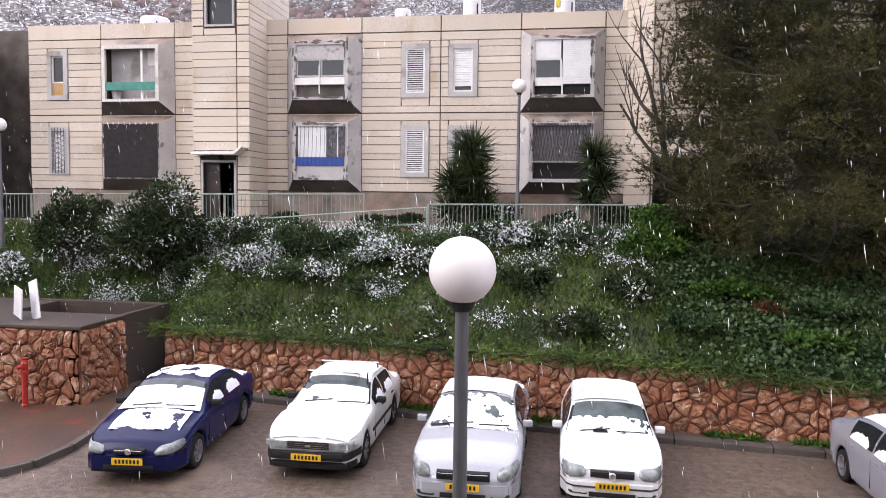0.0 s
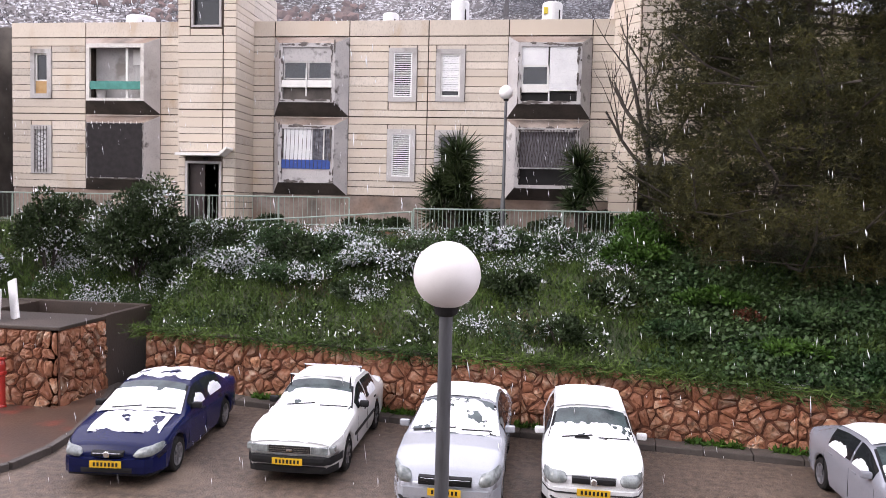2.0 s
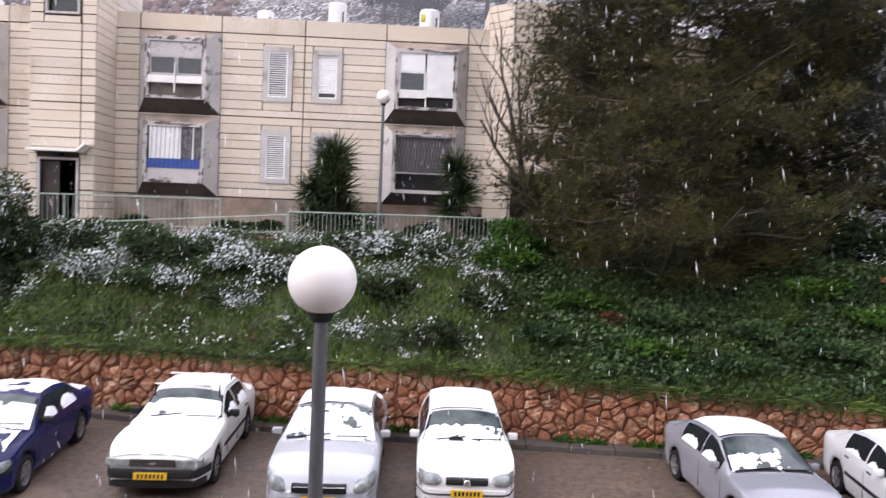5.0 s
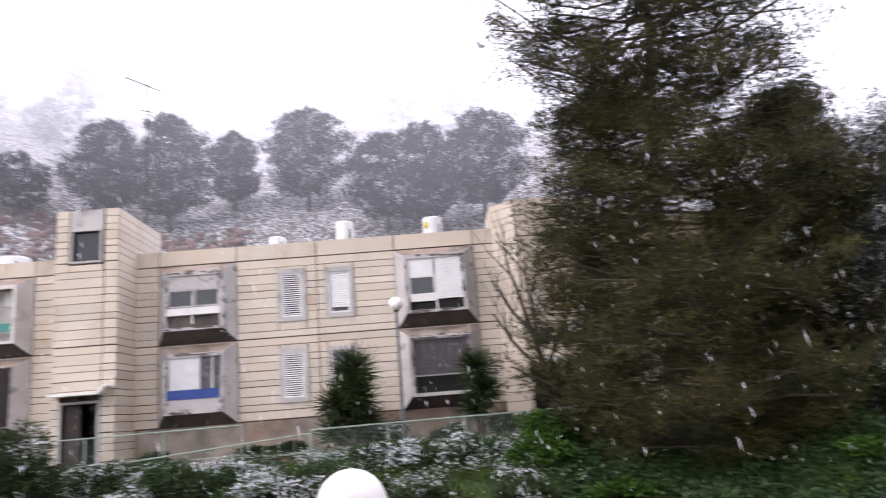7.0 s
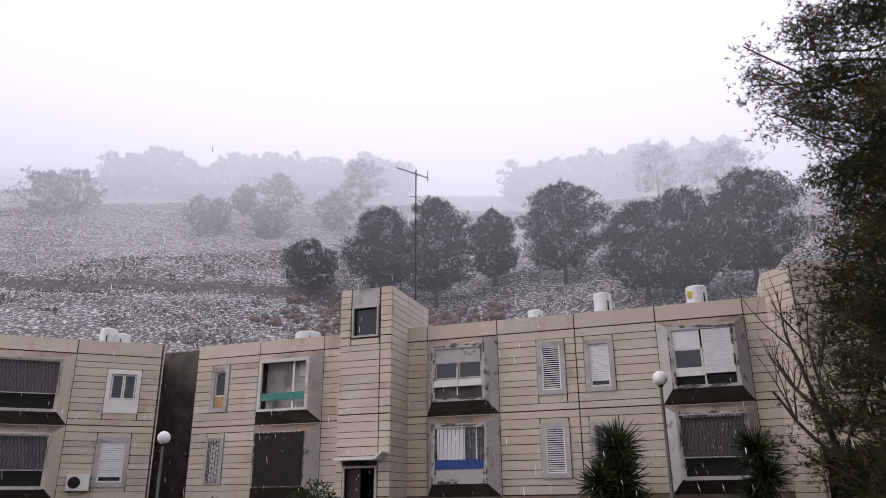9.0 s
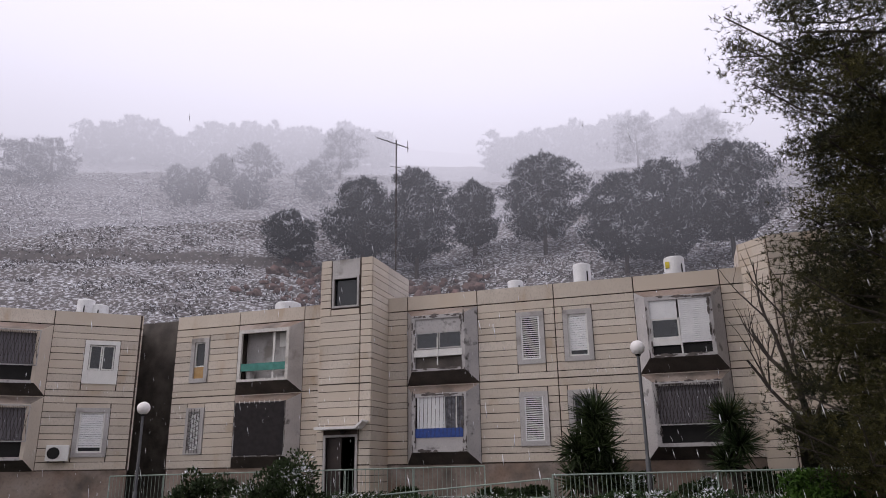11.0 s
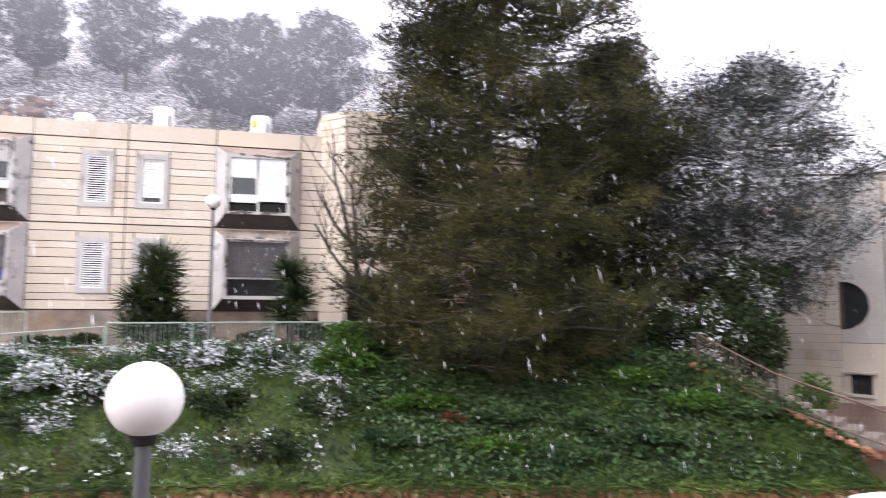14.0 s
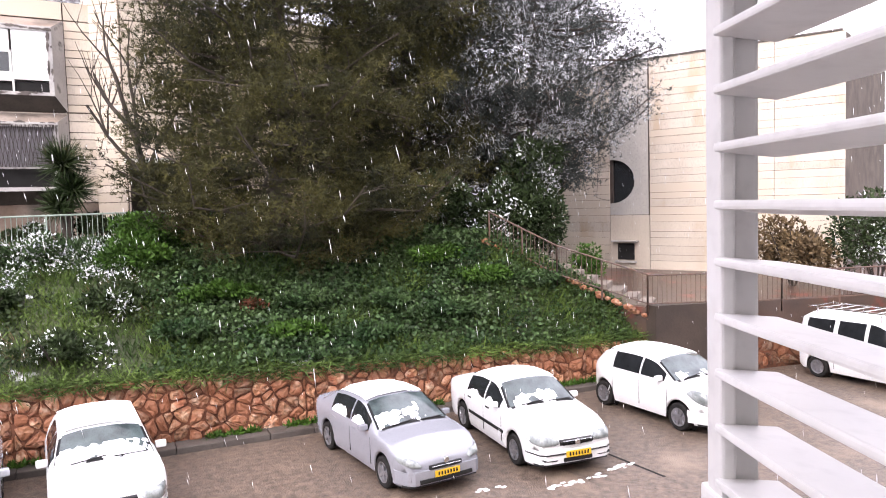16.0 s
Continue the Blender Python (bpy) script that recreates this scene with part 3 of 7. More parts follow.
        part("lower_panel", box((oa, ob, y + 0.04, y + 0.08, o0, o0 + 0.42)), DARK_CONCRETE, t)
    elif style == "blue":
        part("blind", box((oa + 0.05, oa + w * 0.62, y, y + 0.03, o0 + 0.72, o1)), SHUTTER_WHITE, t, "lowered white roller blind")
        part("dark_screen", box((oa + w * 0.63, ob, y + 0.02, y + 0.05, o0 + 0.72, o1)), BRICKY, t)
        part("window_mullion", box((oa + w * 0.84, oa + w * 0.87, y - 0.02, y + 0.01, o0 + 0.72, o1)), WHITE, t)
        part("blue_strip", box((oa, ob, y - 0.05, y - 0.01, o0 + 0.40, o0 + 0.72)), BLUE, t, "blue plastic sheet along the rail")
        part("lower_panel", box((oa, ob, y - 0.03, y + 0.03, o0, o0 + 0.40)), GREY_FRAME, t)
        for k in range(13):
            x = oa + w * k / 12
            part("grille_bar", rod((x, yf - 0.03, o0 + 0.4), (x + 0.05, yf - 0.03, o1), 0.008, n=5), IRON, t)
    elif style == "roller":
        part("blind", box((oa, oa + w * 0.47, y, y + 0.03, o1 - 0.62, o1)), SHUTTER_WHITE, t)
        sash = part("sash", ring_frame(oa, oa + w * 0.49, o0 + 0.42, o1 - 0.62, 0.06, y + 0.01, y + 0.06), WHITE, t)
        part("pane", box((oa + 0.06, oa + w * 0.46, y + 0.02, y + 0.035, o0 + 0.48, o1 - 0.66)), CLEAR, sash)
        part("sill_panel", box((oa, oa + w * 0.5, y - 0.03, y + 0.01, o0 + 0.30, o0 + 0.58)), WHITE, t)
        for k in range(22):
            z = o0 + 0.36 + (o1 - o0 - 0.36) * k / 22
            part("shutter_slat", box((oa + w * 0.5, ob, y - 0.02, y + 0.015, z, z + 0.062)), SHUTTER_WHITE, t)
        # Black sheet stands in for the dark lower part of the opening.
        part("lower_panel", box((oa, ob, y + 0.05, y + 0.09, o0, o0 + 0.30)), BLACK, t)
        part("drain_pipe", rod((oa + w * 0.5, y - 0.02, o0), (oa + w * 0.5, y - 0.02, o0 + 0.36), 0.03), WHITE, t)
    else:
        part("window_band", box((oa, ob, y + 0.03, y + 0.06, o0 + 0.62, o1)), DIM, t, "grey curtained window behind the grille")
        # Black sheet in place of the opening's dark lower band.
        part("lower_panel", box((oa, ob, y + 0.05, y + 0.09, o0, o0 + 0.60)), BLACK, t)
        part("sill_panel", box((fa + 0.05, fb - 0.1, yf - 0.07, yf - 0.02, f0 - 0.02, f0 + 0.09)), GREY_FRAME, t)
        for k in range(19):
            x = fa + 0.08 + (fb - fa - 0.16) * k / 18
            part("grille_bar", rod((x - 0.1, yf - 0.1, o0 + 0.6), (x + 0.1, yf - 0.1, o1 + 0.05), 0.009, n=5), IRON, t)
            part("grille_bar", rod((x + 0.1, yf - 0.112, o0 + 0.6), (x - 0.1, yf - 0.112, o1 + 0.05), 0.009, n=5), IRON, t)
        part("grille_rail", ring_frame(fa - 0.02, fb + 0.02, o0 + 0.55, o1 + 0.1, 0.035, yf - 0.13, yf - 0.08), GREY_FRAME, t)
    return t


bay(BAYS["left"], MID + 0.03, PAR, CREAM, "white", "white-framed projecting bay with a turquoise cloth over its rail")
bay(BAYS["left"], BASE, MID - 0.03, GREY_FRAME, "net", "grey concrete bay closed by dark shade netting")
bay(BAYS["middle"], MID + 0.03, PAR, GREY_FRAME, "sliding", "weathered grey concrete bay with sliding windows and white sill")
bay(BAYS["middle"], BASE, MID - 0.03, GREY_FRAME, "blue", "grey concrete bay with white blind and blue strip")
bay(BAYS["right"], MID + 0.03, PAR, GREY_FRAME, "roller", "flaking grey concrete bay with white roller shutters")
bay(BAYS["right"], BASE, MID - 0.03, GREY_FRAME, "grille", "grey concrete bay behind an iron lattice grille")


def louvre_window(k, x0, x1, z0, z1, style, y=FY, parent_m=None):
    t = thing("window_%d" % k, {"louvre": "window with closed white louvred shutters in a grey concrete frame", "dark": "unlit dark window in a grey concrete frame", "half": "small window with ochre board below in concrete frame", "grille": "window behind a white lattice grille in concrete frame", "roller": "window with lowered white roller blind in concrete frame", "white": "narrow white double window in a white panel"}[style], "window", kind="structure")
    f = 0.17
    part("window_frame", ring_frame(x0, x1, z0, z1, f, y - 0.1, y + 0.06), WHITE if style == "white" else CONCRETE, t)
    a, b, c, d = x0 + f, x1 - f, z0 + f, z1 - f
    if style == "louvre":
        part("shutter_frame", ring_frame(a, b, c, d, 0.05, y - 0.075, y - 0.02), SHUTTER_WHITE, t)
        n = 19
        for i in range(n):
            z = c + 0.06 + (d - c - 0.12) * (i + 0.5) / n
            bm = box((a + 0.05, b - 0.05, -0.032, 0.032, -0.006, 0.006))
            bm.transform(Matrix.Translation((0, y - 0.04, z)) @ Matrix.Rotation(radians(38), 4, "X"))
            part("shutter_slat", bm, SHUTTER_WHITE, t)
        # Black sheet gives the darkness between the slats.
        part("backing", box((a, b, y + 0.02, y + 0.04, c, d)), BLACK, t)
    elif style == "roller":
        for i in range(16):
            z = c + 0.2 + (d - c - 0.2) * i / 16
            part("blind_slat", box((a + 0.06, b - 0.06, y - 0.03, y + 0.0, z, z + (d - c - 0.2) / 16 - 0.008), bevel=0.004), SHUTTER_WHITE, t)
        part("sash", ring_frame(a, b, c, d, 0.06, y - 0.05, y + 0.01), WHITE, t)
        part("pane", box((a + 0.05, b - 0.05, y + 0.03, y + 0.04, c, d)), GLASS, t)
    elif style == "dark":
        part("sash", ring_frame(a, b, c, d, 0.06, y - 0.03, y + 0.02), GREY_FRAME, t)
        part("pane", box((a + 0.05, b - 0.05, y + 0.02, y + 0.03, c + 0.05, d - 0.05)), GLASS, t)
    elif style == "half":
        part("board", box((a, b, y - 0.02, y + 0.02, c, c + 0.48)), RUST, t, "ochre board closing the lower part")
        part("sash", ring_frame(a, b, c + 0.48, d, 0.05, y - 0.02, y + 0.03), WHITE, t)
        part("pane", box((a + 0.04, b - 0.04, y + 0.02, y + 0.03, c + 0.5, d)), GLASS, t)
    elif style == "grille":
        part("curtain", box((a, b, y - 0.01, y + 0.02, c, d)), SHUTTER_WHITE, t)
        for i in range(5):
            x = a + (b - a) * i / 4
            part("grille_bar", rod((x, y - 0.13, z0 + 0.05), (x, y - 0.13, z1 - 0.05), 0.011, n=5), IRON, t)
        for i in range(8):
            z = c + (d - c) * i / 8
            part("grille_bar", rod((a, y - 0.142, z), (b, y - 0.142, z + 0.2), 0.008, n=5), IRON, t)
            part("grille_bar", rod((b, y - 0.152, z), (a, y - 0.152, z + 0.2), 0.008, n=5), IRON, t)
    else:
        for i in range(2):
            xa = a + 0.02 + (b - a - 0.02) * i / 2
            sash = part("sash", ring_frame(xa, xa + (b - a) / 2 - 0.03, c + 0.4, d - 0.02, 0.05, y - 0.03, y + 0.02), WHITE, t)
            part("pane", box((xa + 0.04, xa + (b - a) / 2 - 0.07, y - 0.005, y + 0.005, c + 0.44, d - 0.06)), GLASS, sash)
        part("panel", box((a, b, y - 0.02, y + 0.0, c, c + 0.39)), WHITE, t)
    if parent_m is not None:
        t.matrix_world = parent_m
    return t


for k, (w, st) in enumerate(zip(WINDOWS, ("half", "grille", "louvre", "roller", "louvre", "dark"))):
    louvre_window(k + 1, *w, st)

# ---- roof tanks, aerial ----
TANK = mat("white_tank", (0.8, 0.8, 0.8), (0.72, 0.72, 0.72), rough=0.45, scale=2, stain=(0.55, 0.5, 0.42), stain_scale=2, stain_amount=0.1)
YELLOW = mat("yellow_label", (0.75, 0.6, 0.05), rough=0.5)


def tank(x, y, r, h, mark=False):
    t = thing("water_tank", "white cylindrical solar water tank standing on the flat roof", "water tank", "roof tanks", m=Matrix.Translation((x, y, 11.15)))
    part("tank_body", turned([(r * 0.92, 0), (r, 0.03), (r, h - 0.05), (r * 0.93, h - 0.01), (r * 0.5, h + 0.03)], 24), TANK, t, smooth=False)
    part("pipe", rod((r * 0.7, -r, 0), (r * 0.7, -r, h * 0.7), 0.025), BLACK, t)
    if mark:
        part("label_plate", box((-r * 0.85, -r * 0.45, -r * 0.98, -r * 0.6, h * 0.6, h * 0.8)), YELLOW, t, "yellow label")


tank(-5.75, 27.2, 0.3, 0.85)
tank(-3.12, 26.9, 0.33, 1.18)
tank(0.2, 26.9, 0.36, 1.1, True)
tank(1.72, 26.8, 0.15, 0.45)
tank(-15.8, 27.4, 0.55, 0.85)
aer = thing("tv_aerial", "thin rusty television aerial mast on the roof", "aerial")
ax, ay = -0.395 * 29.5, 29.5
part("mast", rod((ax, ay, 11.15), (ax, ay, 4.9 + 0.512 * ay), 0.03, n=6), IRON, aer)
zt = 4.9 + 0.497 * ay
part("boom", rod((ax - 1.0, ay, zt + 0.75), (ax + 0.6, ay, zt - 0.05), 0.02, n=6), IRON, aer)
for k in range(9):
    q = k / 8
    cx, cz = ax - 1.0 + 1.6 * q, zt + 0.75 - 0.8 * q
    part("dipole", rod((cx, ay - 0.22, cz), (cx, ay + 0.22, cz), 0.008, n=4), IRON, aer)
part("reflector", rod((ax + 0.58, ay, zt - 0.25), (ax + 0.58, ay, zt + 0.3), 0.015, n=5), IRON, aer)
part("lower_boom", rod((ax - 0.3, ay, zt - 0.85), (ax + 0.25, ay, zt - 1.0), 0.015, n=5), IRON, aer)

# ---- the neighbouring block at a slant ----
nb = thing("neighbour_block", "neighbouring two-storey apartment block of cream limestone slabs", "building")
NBM = Matrix.Translation((-21.4, 25.1, 0)) @ Matrix.Rotation(math.atan2(0.66, 0.76), 4, "Z")
nb.matrix_world = NBM
# local x runs from the far corner (0) back towards -x
nwin = [(-2.05, -0.75, 8.55, 10.3), (-2.1, -0.85, 5.7, 7.6)]
nholes = [(a + 0.12, b - 0.12, c + 0.12, d - 0.12) for a, b, c, d in nwin] + [(-6.2, -3.6, 8.6, 10.4), (-6.2, -3.6, 5.6, 7.6)]
wall_box("wall", -12, 0, 0, 0.25, 3.9, TOP, nholes, nb)
part("wall", box((-0.25, 0, 0.25, 10, 3.9, TOP)), JOINT, nb)
part("roof", box((-12, -0.25, 0.25, 10, 10.9, 11.2)), ROOF, nb)
part("plinth", box((-12, -0.02, -0.03, -0.002, 3.9, BASE)), PLINTH, nb)
part("floor_slab", box((-12, -0.26, 0.26, 9, 7.75, 7.95)), CONCRETE, nb)
part("inner_wall", box((-12, -0.26, 2.5, 2.6, 3.9, 10.9)), DARK_CONCRETE, nb)
for a, b in [(-12, -6.4), (-6.4, -3.3), (-3.3, -0.05)]:
    slabs(nb, a, b, slab_rows(BASE, MID, 10) + slab_rows(MID, PAR, 10) + slab_rows(PAR, TOP, 1), nwin + [(-6.4, -3.3, BASE, MID - 0.03), (-6.4, -3.3, MID + 0.03, PAR)], 0)
for za, zb in slab_rows(BASE, MID, 10) + slab_rows(MID, PAR, 10) + slab_rows(PAR, TOP, 1):
    SLABS.append((nb, 0.0, 0.05, 0.0, 6, za + 0.022, zb))
louvre_window(7, *nwin[0], "white", 0, NBM)
louvre_window(8, *nwin[1], "roller", 0, NBM)
for z0, z1, lab in ((MID + 0.03, PAR, "cream bay with iron bars over its wide window"), (BASE, MID - 0.03, "cream bay with a lattice grille over its window")):
    keep = FY
    FY = 0.0
    nbay = bay((-6.4, -3.3), z0, z1, STONE_SLAB, "grille", lab)
    FY = keep
    nbay.matrix_world = NBM
ac = thing("air_conditioner", "white outdoor air conditioner unit hung on the slab wall", "air conditioner", m=NBM)
part("case", box((-2.95, -2.15, -0.4, -0.08, 5.55, 6.15), bevel=0.02), WHITE, ac)
bm = turned([(0.22, 0), (0.22, 0.02), (0.05, 0.03)], 20, m=Matrix.Translation((-2.68, -0.4, 5.85)) @ Matrix.Rotation(radians(90), 4, "X"))
part("fan_grille", bm, BLACK, ac, "round black fan grille")
part("bracket", box((-2.85, -2.8, -0.38, 0, 5.5, 5.548)), IRON, ac)
part("bracket", box((-2.3, -2.25, -0.38, 0, 5.5, 5.548)), IRON, ac)
for px_, h in ((-2.3, 0.9), (-1.75, 0.7)):
    p = NBM @ Vector((px_, 1.3, 0))
    tank(p.x, p.y, 0.35, h + 0.2)

# ---- the block with the half-round window ----
rb = thing("end_block", "cream slab-clad block with a half-round window", "building")
RBM = Matrix.Translation((22.2, 21.4, 0)) @ Matrix.Rotation(math.atan2(-0.933, 0.36), 4, "Z")
rb.matrix_world = RBM
# local x runs towards the street, local -y faces the car park
RJ = [1.3, 4.14, 6.93, 9.76, 10.35]
HC = Vector((-1.6, 0, 5.55))
wall_box("wall", -7.0, 7.0, 0.0, 0.3, 0.0, 10.35, [(-1.62, -0.55, 4.65, 6.44), (-1.4, -0.62, 2.25, 3.0)], rb)
part("wall", box((6.7, 7, 0.3, 9, 0.0, 10.35)), JOINT, rb)
part("roof", box((-7, 6.7, 0.3, 9, 9.9, 10.2)), ROOF, rb)
# Black wall stands for the unlit rooms behind the openings.
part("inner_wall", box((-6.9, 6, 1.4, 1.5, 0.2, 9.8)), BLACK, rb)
rrows = slab_rows(RJ[0], RJ[1], 9) + slab_rows(RJ[1], RJ[2], 9) + slab_rows(RJ[2], RJ[3], 9) + slab_rows(RJ[3], RJ[4], 2)
for a, b in [(-7, -4.6), (-4.6, -1.72)]:
    slabs(rb, a, b, rrows, (), 0, gap=0.012)
for a, b in [(0.02, 4.75), (4.75, 7.05)]:
    slabs(rb, a, b, rrows, (), 0, gap=0.012)
bm = bmesh.new()
N = 20
arc = [(-1.62 + 1.0 * math.cos(math.pi * (k / N - 0.5)), 5.545 + 0.9 * math.sin(math.pi * (k / N - 0.5))) for k in range(N + 1)]
front = [bm.verts.new((x, -0.06, z)) for x, z in arc]
back = [bm.verts.new((x, 0.0, z)) for x, z in arc]
rim = [bm.verts.new((0.0, -0.06, 4.16 + (9.78 - 4.16) * k / N)) for k in range(N + 1)]
for k in range(N):
    bm.faces.new((front[k], front[k + 1], rim[k + 1], rim[k]))
    bm.faces.new((front[k], back[k], back[k + 1], front[k + 1]))
bl, tl = bm.verts.new((-1.7, -0.06, 4.16)), bm.verts.new((-1.7, -0.06, 9.78))
fl, fh = bm.verts.new((-1.7, -0.06, 4.645)), bm.verts.new((-1.7, -0.06, 6.445))
bm.faces.new((bl, fl, front[0], rim[0])), bm.faces.new((fh, tl, rim[N], front[N]))
part("render_panel", bm, RENDER, rb, "smooth grey render panel round the half-round opening")
part("joint_strip", box((-0.02, 0.02, -0.07, 0.0, 4.14, 10.35)), JOINT, rb)
part("render_panel", box((-1.7, 0.0, -0.06, 0, RJ[0], 4.14)), STONE_SLAB, rb)
part("render_panel", box((-1.7, 0.0, -0.06, 0, 9.8, 10.35)), RENDER, rb)
part("vent_hood", box((-1.55, -0.45, -0.35, -0.06, 3.04, 3.1)), CONCRETE, rb)
# A black plate, not a hole, makes the opening dark.
part("vent_opening", box((-1.38, -0.65, -0.08, -0.062, 2.3, 2.98)), BLACK, rb)
part("vent_sill", box((-1.45, -0.55, -0.2, -0.062, 2.18, 2.26)), CONCRETE, rb)
part("half_pane", box((-1.62, -0.5, 0.12, 0.14, 4.6, 6.5)), GLASS, rb)
part("roof_edge", box((-7, 6.95, -0.09, 0.0, 10.355, 10.42)), DARK_CONCRETE, rb)
part("wire", rod((-2.3, -0.1, 4.9), (-2.1, -0.1, 8.2), 0.012, n=5), IRON, rb)
part("wire", rod((-2.1, -0.1, 8.2), (-0.5, -0.1, 8.3), 0.012, n=5), IRON, rb)
part("wire", rod((-2.3, -0.1, 4.9), (-1.7, -0.1, 4.75), 0.012, n=5), IRON, rb)

# ---- lamps ----
GLOBE = mat("opal_globe", (0.87, 0.84, 0.82), (0.83, 0.80, 0.78), rough=0.35, scale=2, fine=80, bump=0.0, grain=9)
POST = mat("grey_lamp_post", (0.16, 0.165, 0.17), (0.10, 0.10, 0.11), rough=0.55, scale=3, fine=30, bump=0.15, metal=0.4, stretch=(1, 1, 0.2))


def street_lamp(x, y, z, h, r=0.222):
    t = thing("street_lamp", "grey steel street lamp with a white opal globe", "street lamp", "globe street lamps", m=Matrix.Translation((x, y, z)))
    bm = turned([(r * math.sin(math.pi * (k + 0.0) / 32) if 0 < k < 32 else 0.004, -r * math.cos(math.pi * k / 32)) for k in range(33)], 40, m=Matrix.Translation((0, 0, h)))
    part("globe", bm, GLOBE, t, "white opal globe", smooth=True)
    part("collar", turned([(0.05, h - r - 0.05), (0.075, h - r - 0.035), (0.085, h - r + 0.02), (0.08, h - r + 0.03)], 20), BLACK, t)
    part("post", turned([(0.075, 0), (0.075, 1.2), (0.06, 1.26), (0.052, 1.3), (0.045, h - r - 0.05)], 20), POST, t, smooth=False)
    part("base_plate", turned([(0.16, 0), (0.16, 0.02), (0.08, 0.03)], 20), POST, t)


street_lamp(-0.59, 4.75, 0.0, 4.45)
street_lamp(-1.17, 23.2, 3.98, 4.53)
street_lamp(-17.9, 21.5, 3.2, 4.02)

# ---- fences ----
FENCE = mat("pale_green_paint", (0.30, 0.37, 0.32), (0.22, 0.28, 0.24), rough=0.5, scale=3, fine=40, bump=0.1)
RAIL = mat("rusty_rail", (0.07, 0.05, 0.045), (0.11, 0.06, 0.04), rough=0.6, scale=4)


def fence(name, pts, h, step, material, label, low=0.1, post_step=2.0):
    """A railing along points, with two rails, posts and thin bars."""
    t = thing(name, label, "fence")
    for p, q in zip(pts, pts[1:]):
        p, q = Vector(p), Vector(q)
        up = Vector((0, 0, 1))
        part("top_rail", rod(p + up * h, q + up * h, 0.024, n=8), material, t)
        part("bottom_rail", rod(p + up * low, q + up * low, 0.018, n=6), material, t)
        length = (q - p).length
        n = max(1, round(length / post_step))
        for k in range(n + 1):
            c = p.lerp(q, k / n)
            part("post", rod(c - up * 0.2, c + up * h, 0.026, n=6), material, t)
        n = round(length / step)
        me = None
        for k in range(1, n):
            c = p.lerp(q, k / n)
            if me is None:
                first = part("bar", rod((0, 0, low), (0, 0, h), 0.009, n=4), material, t)
                first.location = c
                me = first.data
            else:
                o = new("bar", me)
                o.parent, o.location = t, c
    return t


fence("fence", [(-21, 23.75, 3.95), (-6.3, 23.75, 4.08)], 1.02, 0.16, FENCE, "pale green iron railing along the terrace edge", post_step=2.4)
fence("fence", [(-3.9, 22.5, 3.72), (3.0, 22.5, 3.78), (5.2, 22.5, 3.8)], 1.08, 0.13, FENCE, "pale green iron railing above the bank")
fence("fence", [(-11.3, 22.5, 3.2), (-3.95, 22.5, 3.78)], 0.92, 0.45, FENCE, "sloping pale green ramp railing above the bank", low=0.42)
fence("fence", [(11.7, 17.44, 3.7), (12.65, 15.6, 2.75), (14.36, 13.95, 1.95)], 0.88, 0.14, RAIL, "dark rusty stair railing beside the bank", post_step=1.3)
fence("fence", [(14.36, 13.95, 1.95), (17.5, 12.2, 1.95), (24, 9.8, 1.95)], 0.86, 0.13, RAIL, "dark rusty railing on top of the wall", post_step=1.6)

# ---- rubble walls ----
STONES = []


def clip(poly, a, b, c):
    """The part of a polygon with a x + b y <= c."""
    out = []
    for k, p in enumerate(poly):
        q = poly[(k + 1) % len(poly)]
        dp, dq = a * p[0] + b * p[1] - c, a * q[0] + b * q[1] - c
        if dp <= 0:
            out.append(p)
        if dp * dq < 0:
            s = dp / (dp - dq)
            out.append((p[0] + s * (q[0] - p[0]), p[1] + s * (q[1] - p[1])))
    return out


def rubble_cells(length, height, size, rng):
    """Irregular stone outlines that fill a wall length wide, height(s) high."""
    seeds = []
    cols = max(2, round(length / (size * 1.15)))
    for i in range(cols):
        hh = height((i + 0.5) / cols * length)
        rr = max(2, round(hh / size))
        for j in range(rr):
            seeds.append(((i + 0.5 + rng.uniform(-0.85, 0.85) + 0.5 * (j % 2)) * length / cols, (j + 0.5 + rng.uniform(-0.7, 0.7)) * hh / rr))
    cells = []
    for i, (x, z) in enumerate(seeds):
        hh = height(x)
        r = size * 1.6
        poly = [(max(0, x - r), max(0, z - r)), (min(length, x + r), max(0, z - r)), (min(length, x + r), min(hh, z + r)), (max(0, x - r), min(hh, z + r))]
        for k, (u, w) in enumerate(seeds):
            if k != i and (abs(u - x) + abs(w - z) > 0.02) and abs(u - x) < 2.6 * size and abs(w - z) < 2.6 * size:
                a, b = u - x, w - z
                poly = clip(poly, a, b, (u * u + w * w - x * x - z * z) / 2)
                if len(poly) < 3:
                    break
        if len(poly) >= 3:
            cells.append(poly)
    return cells


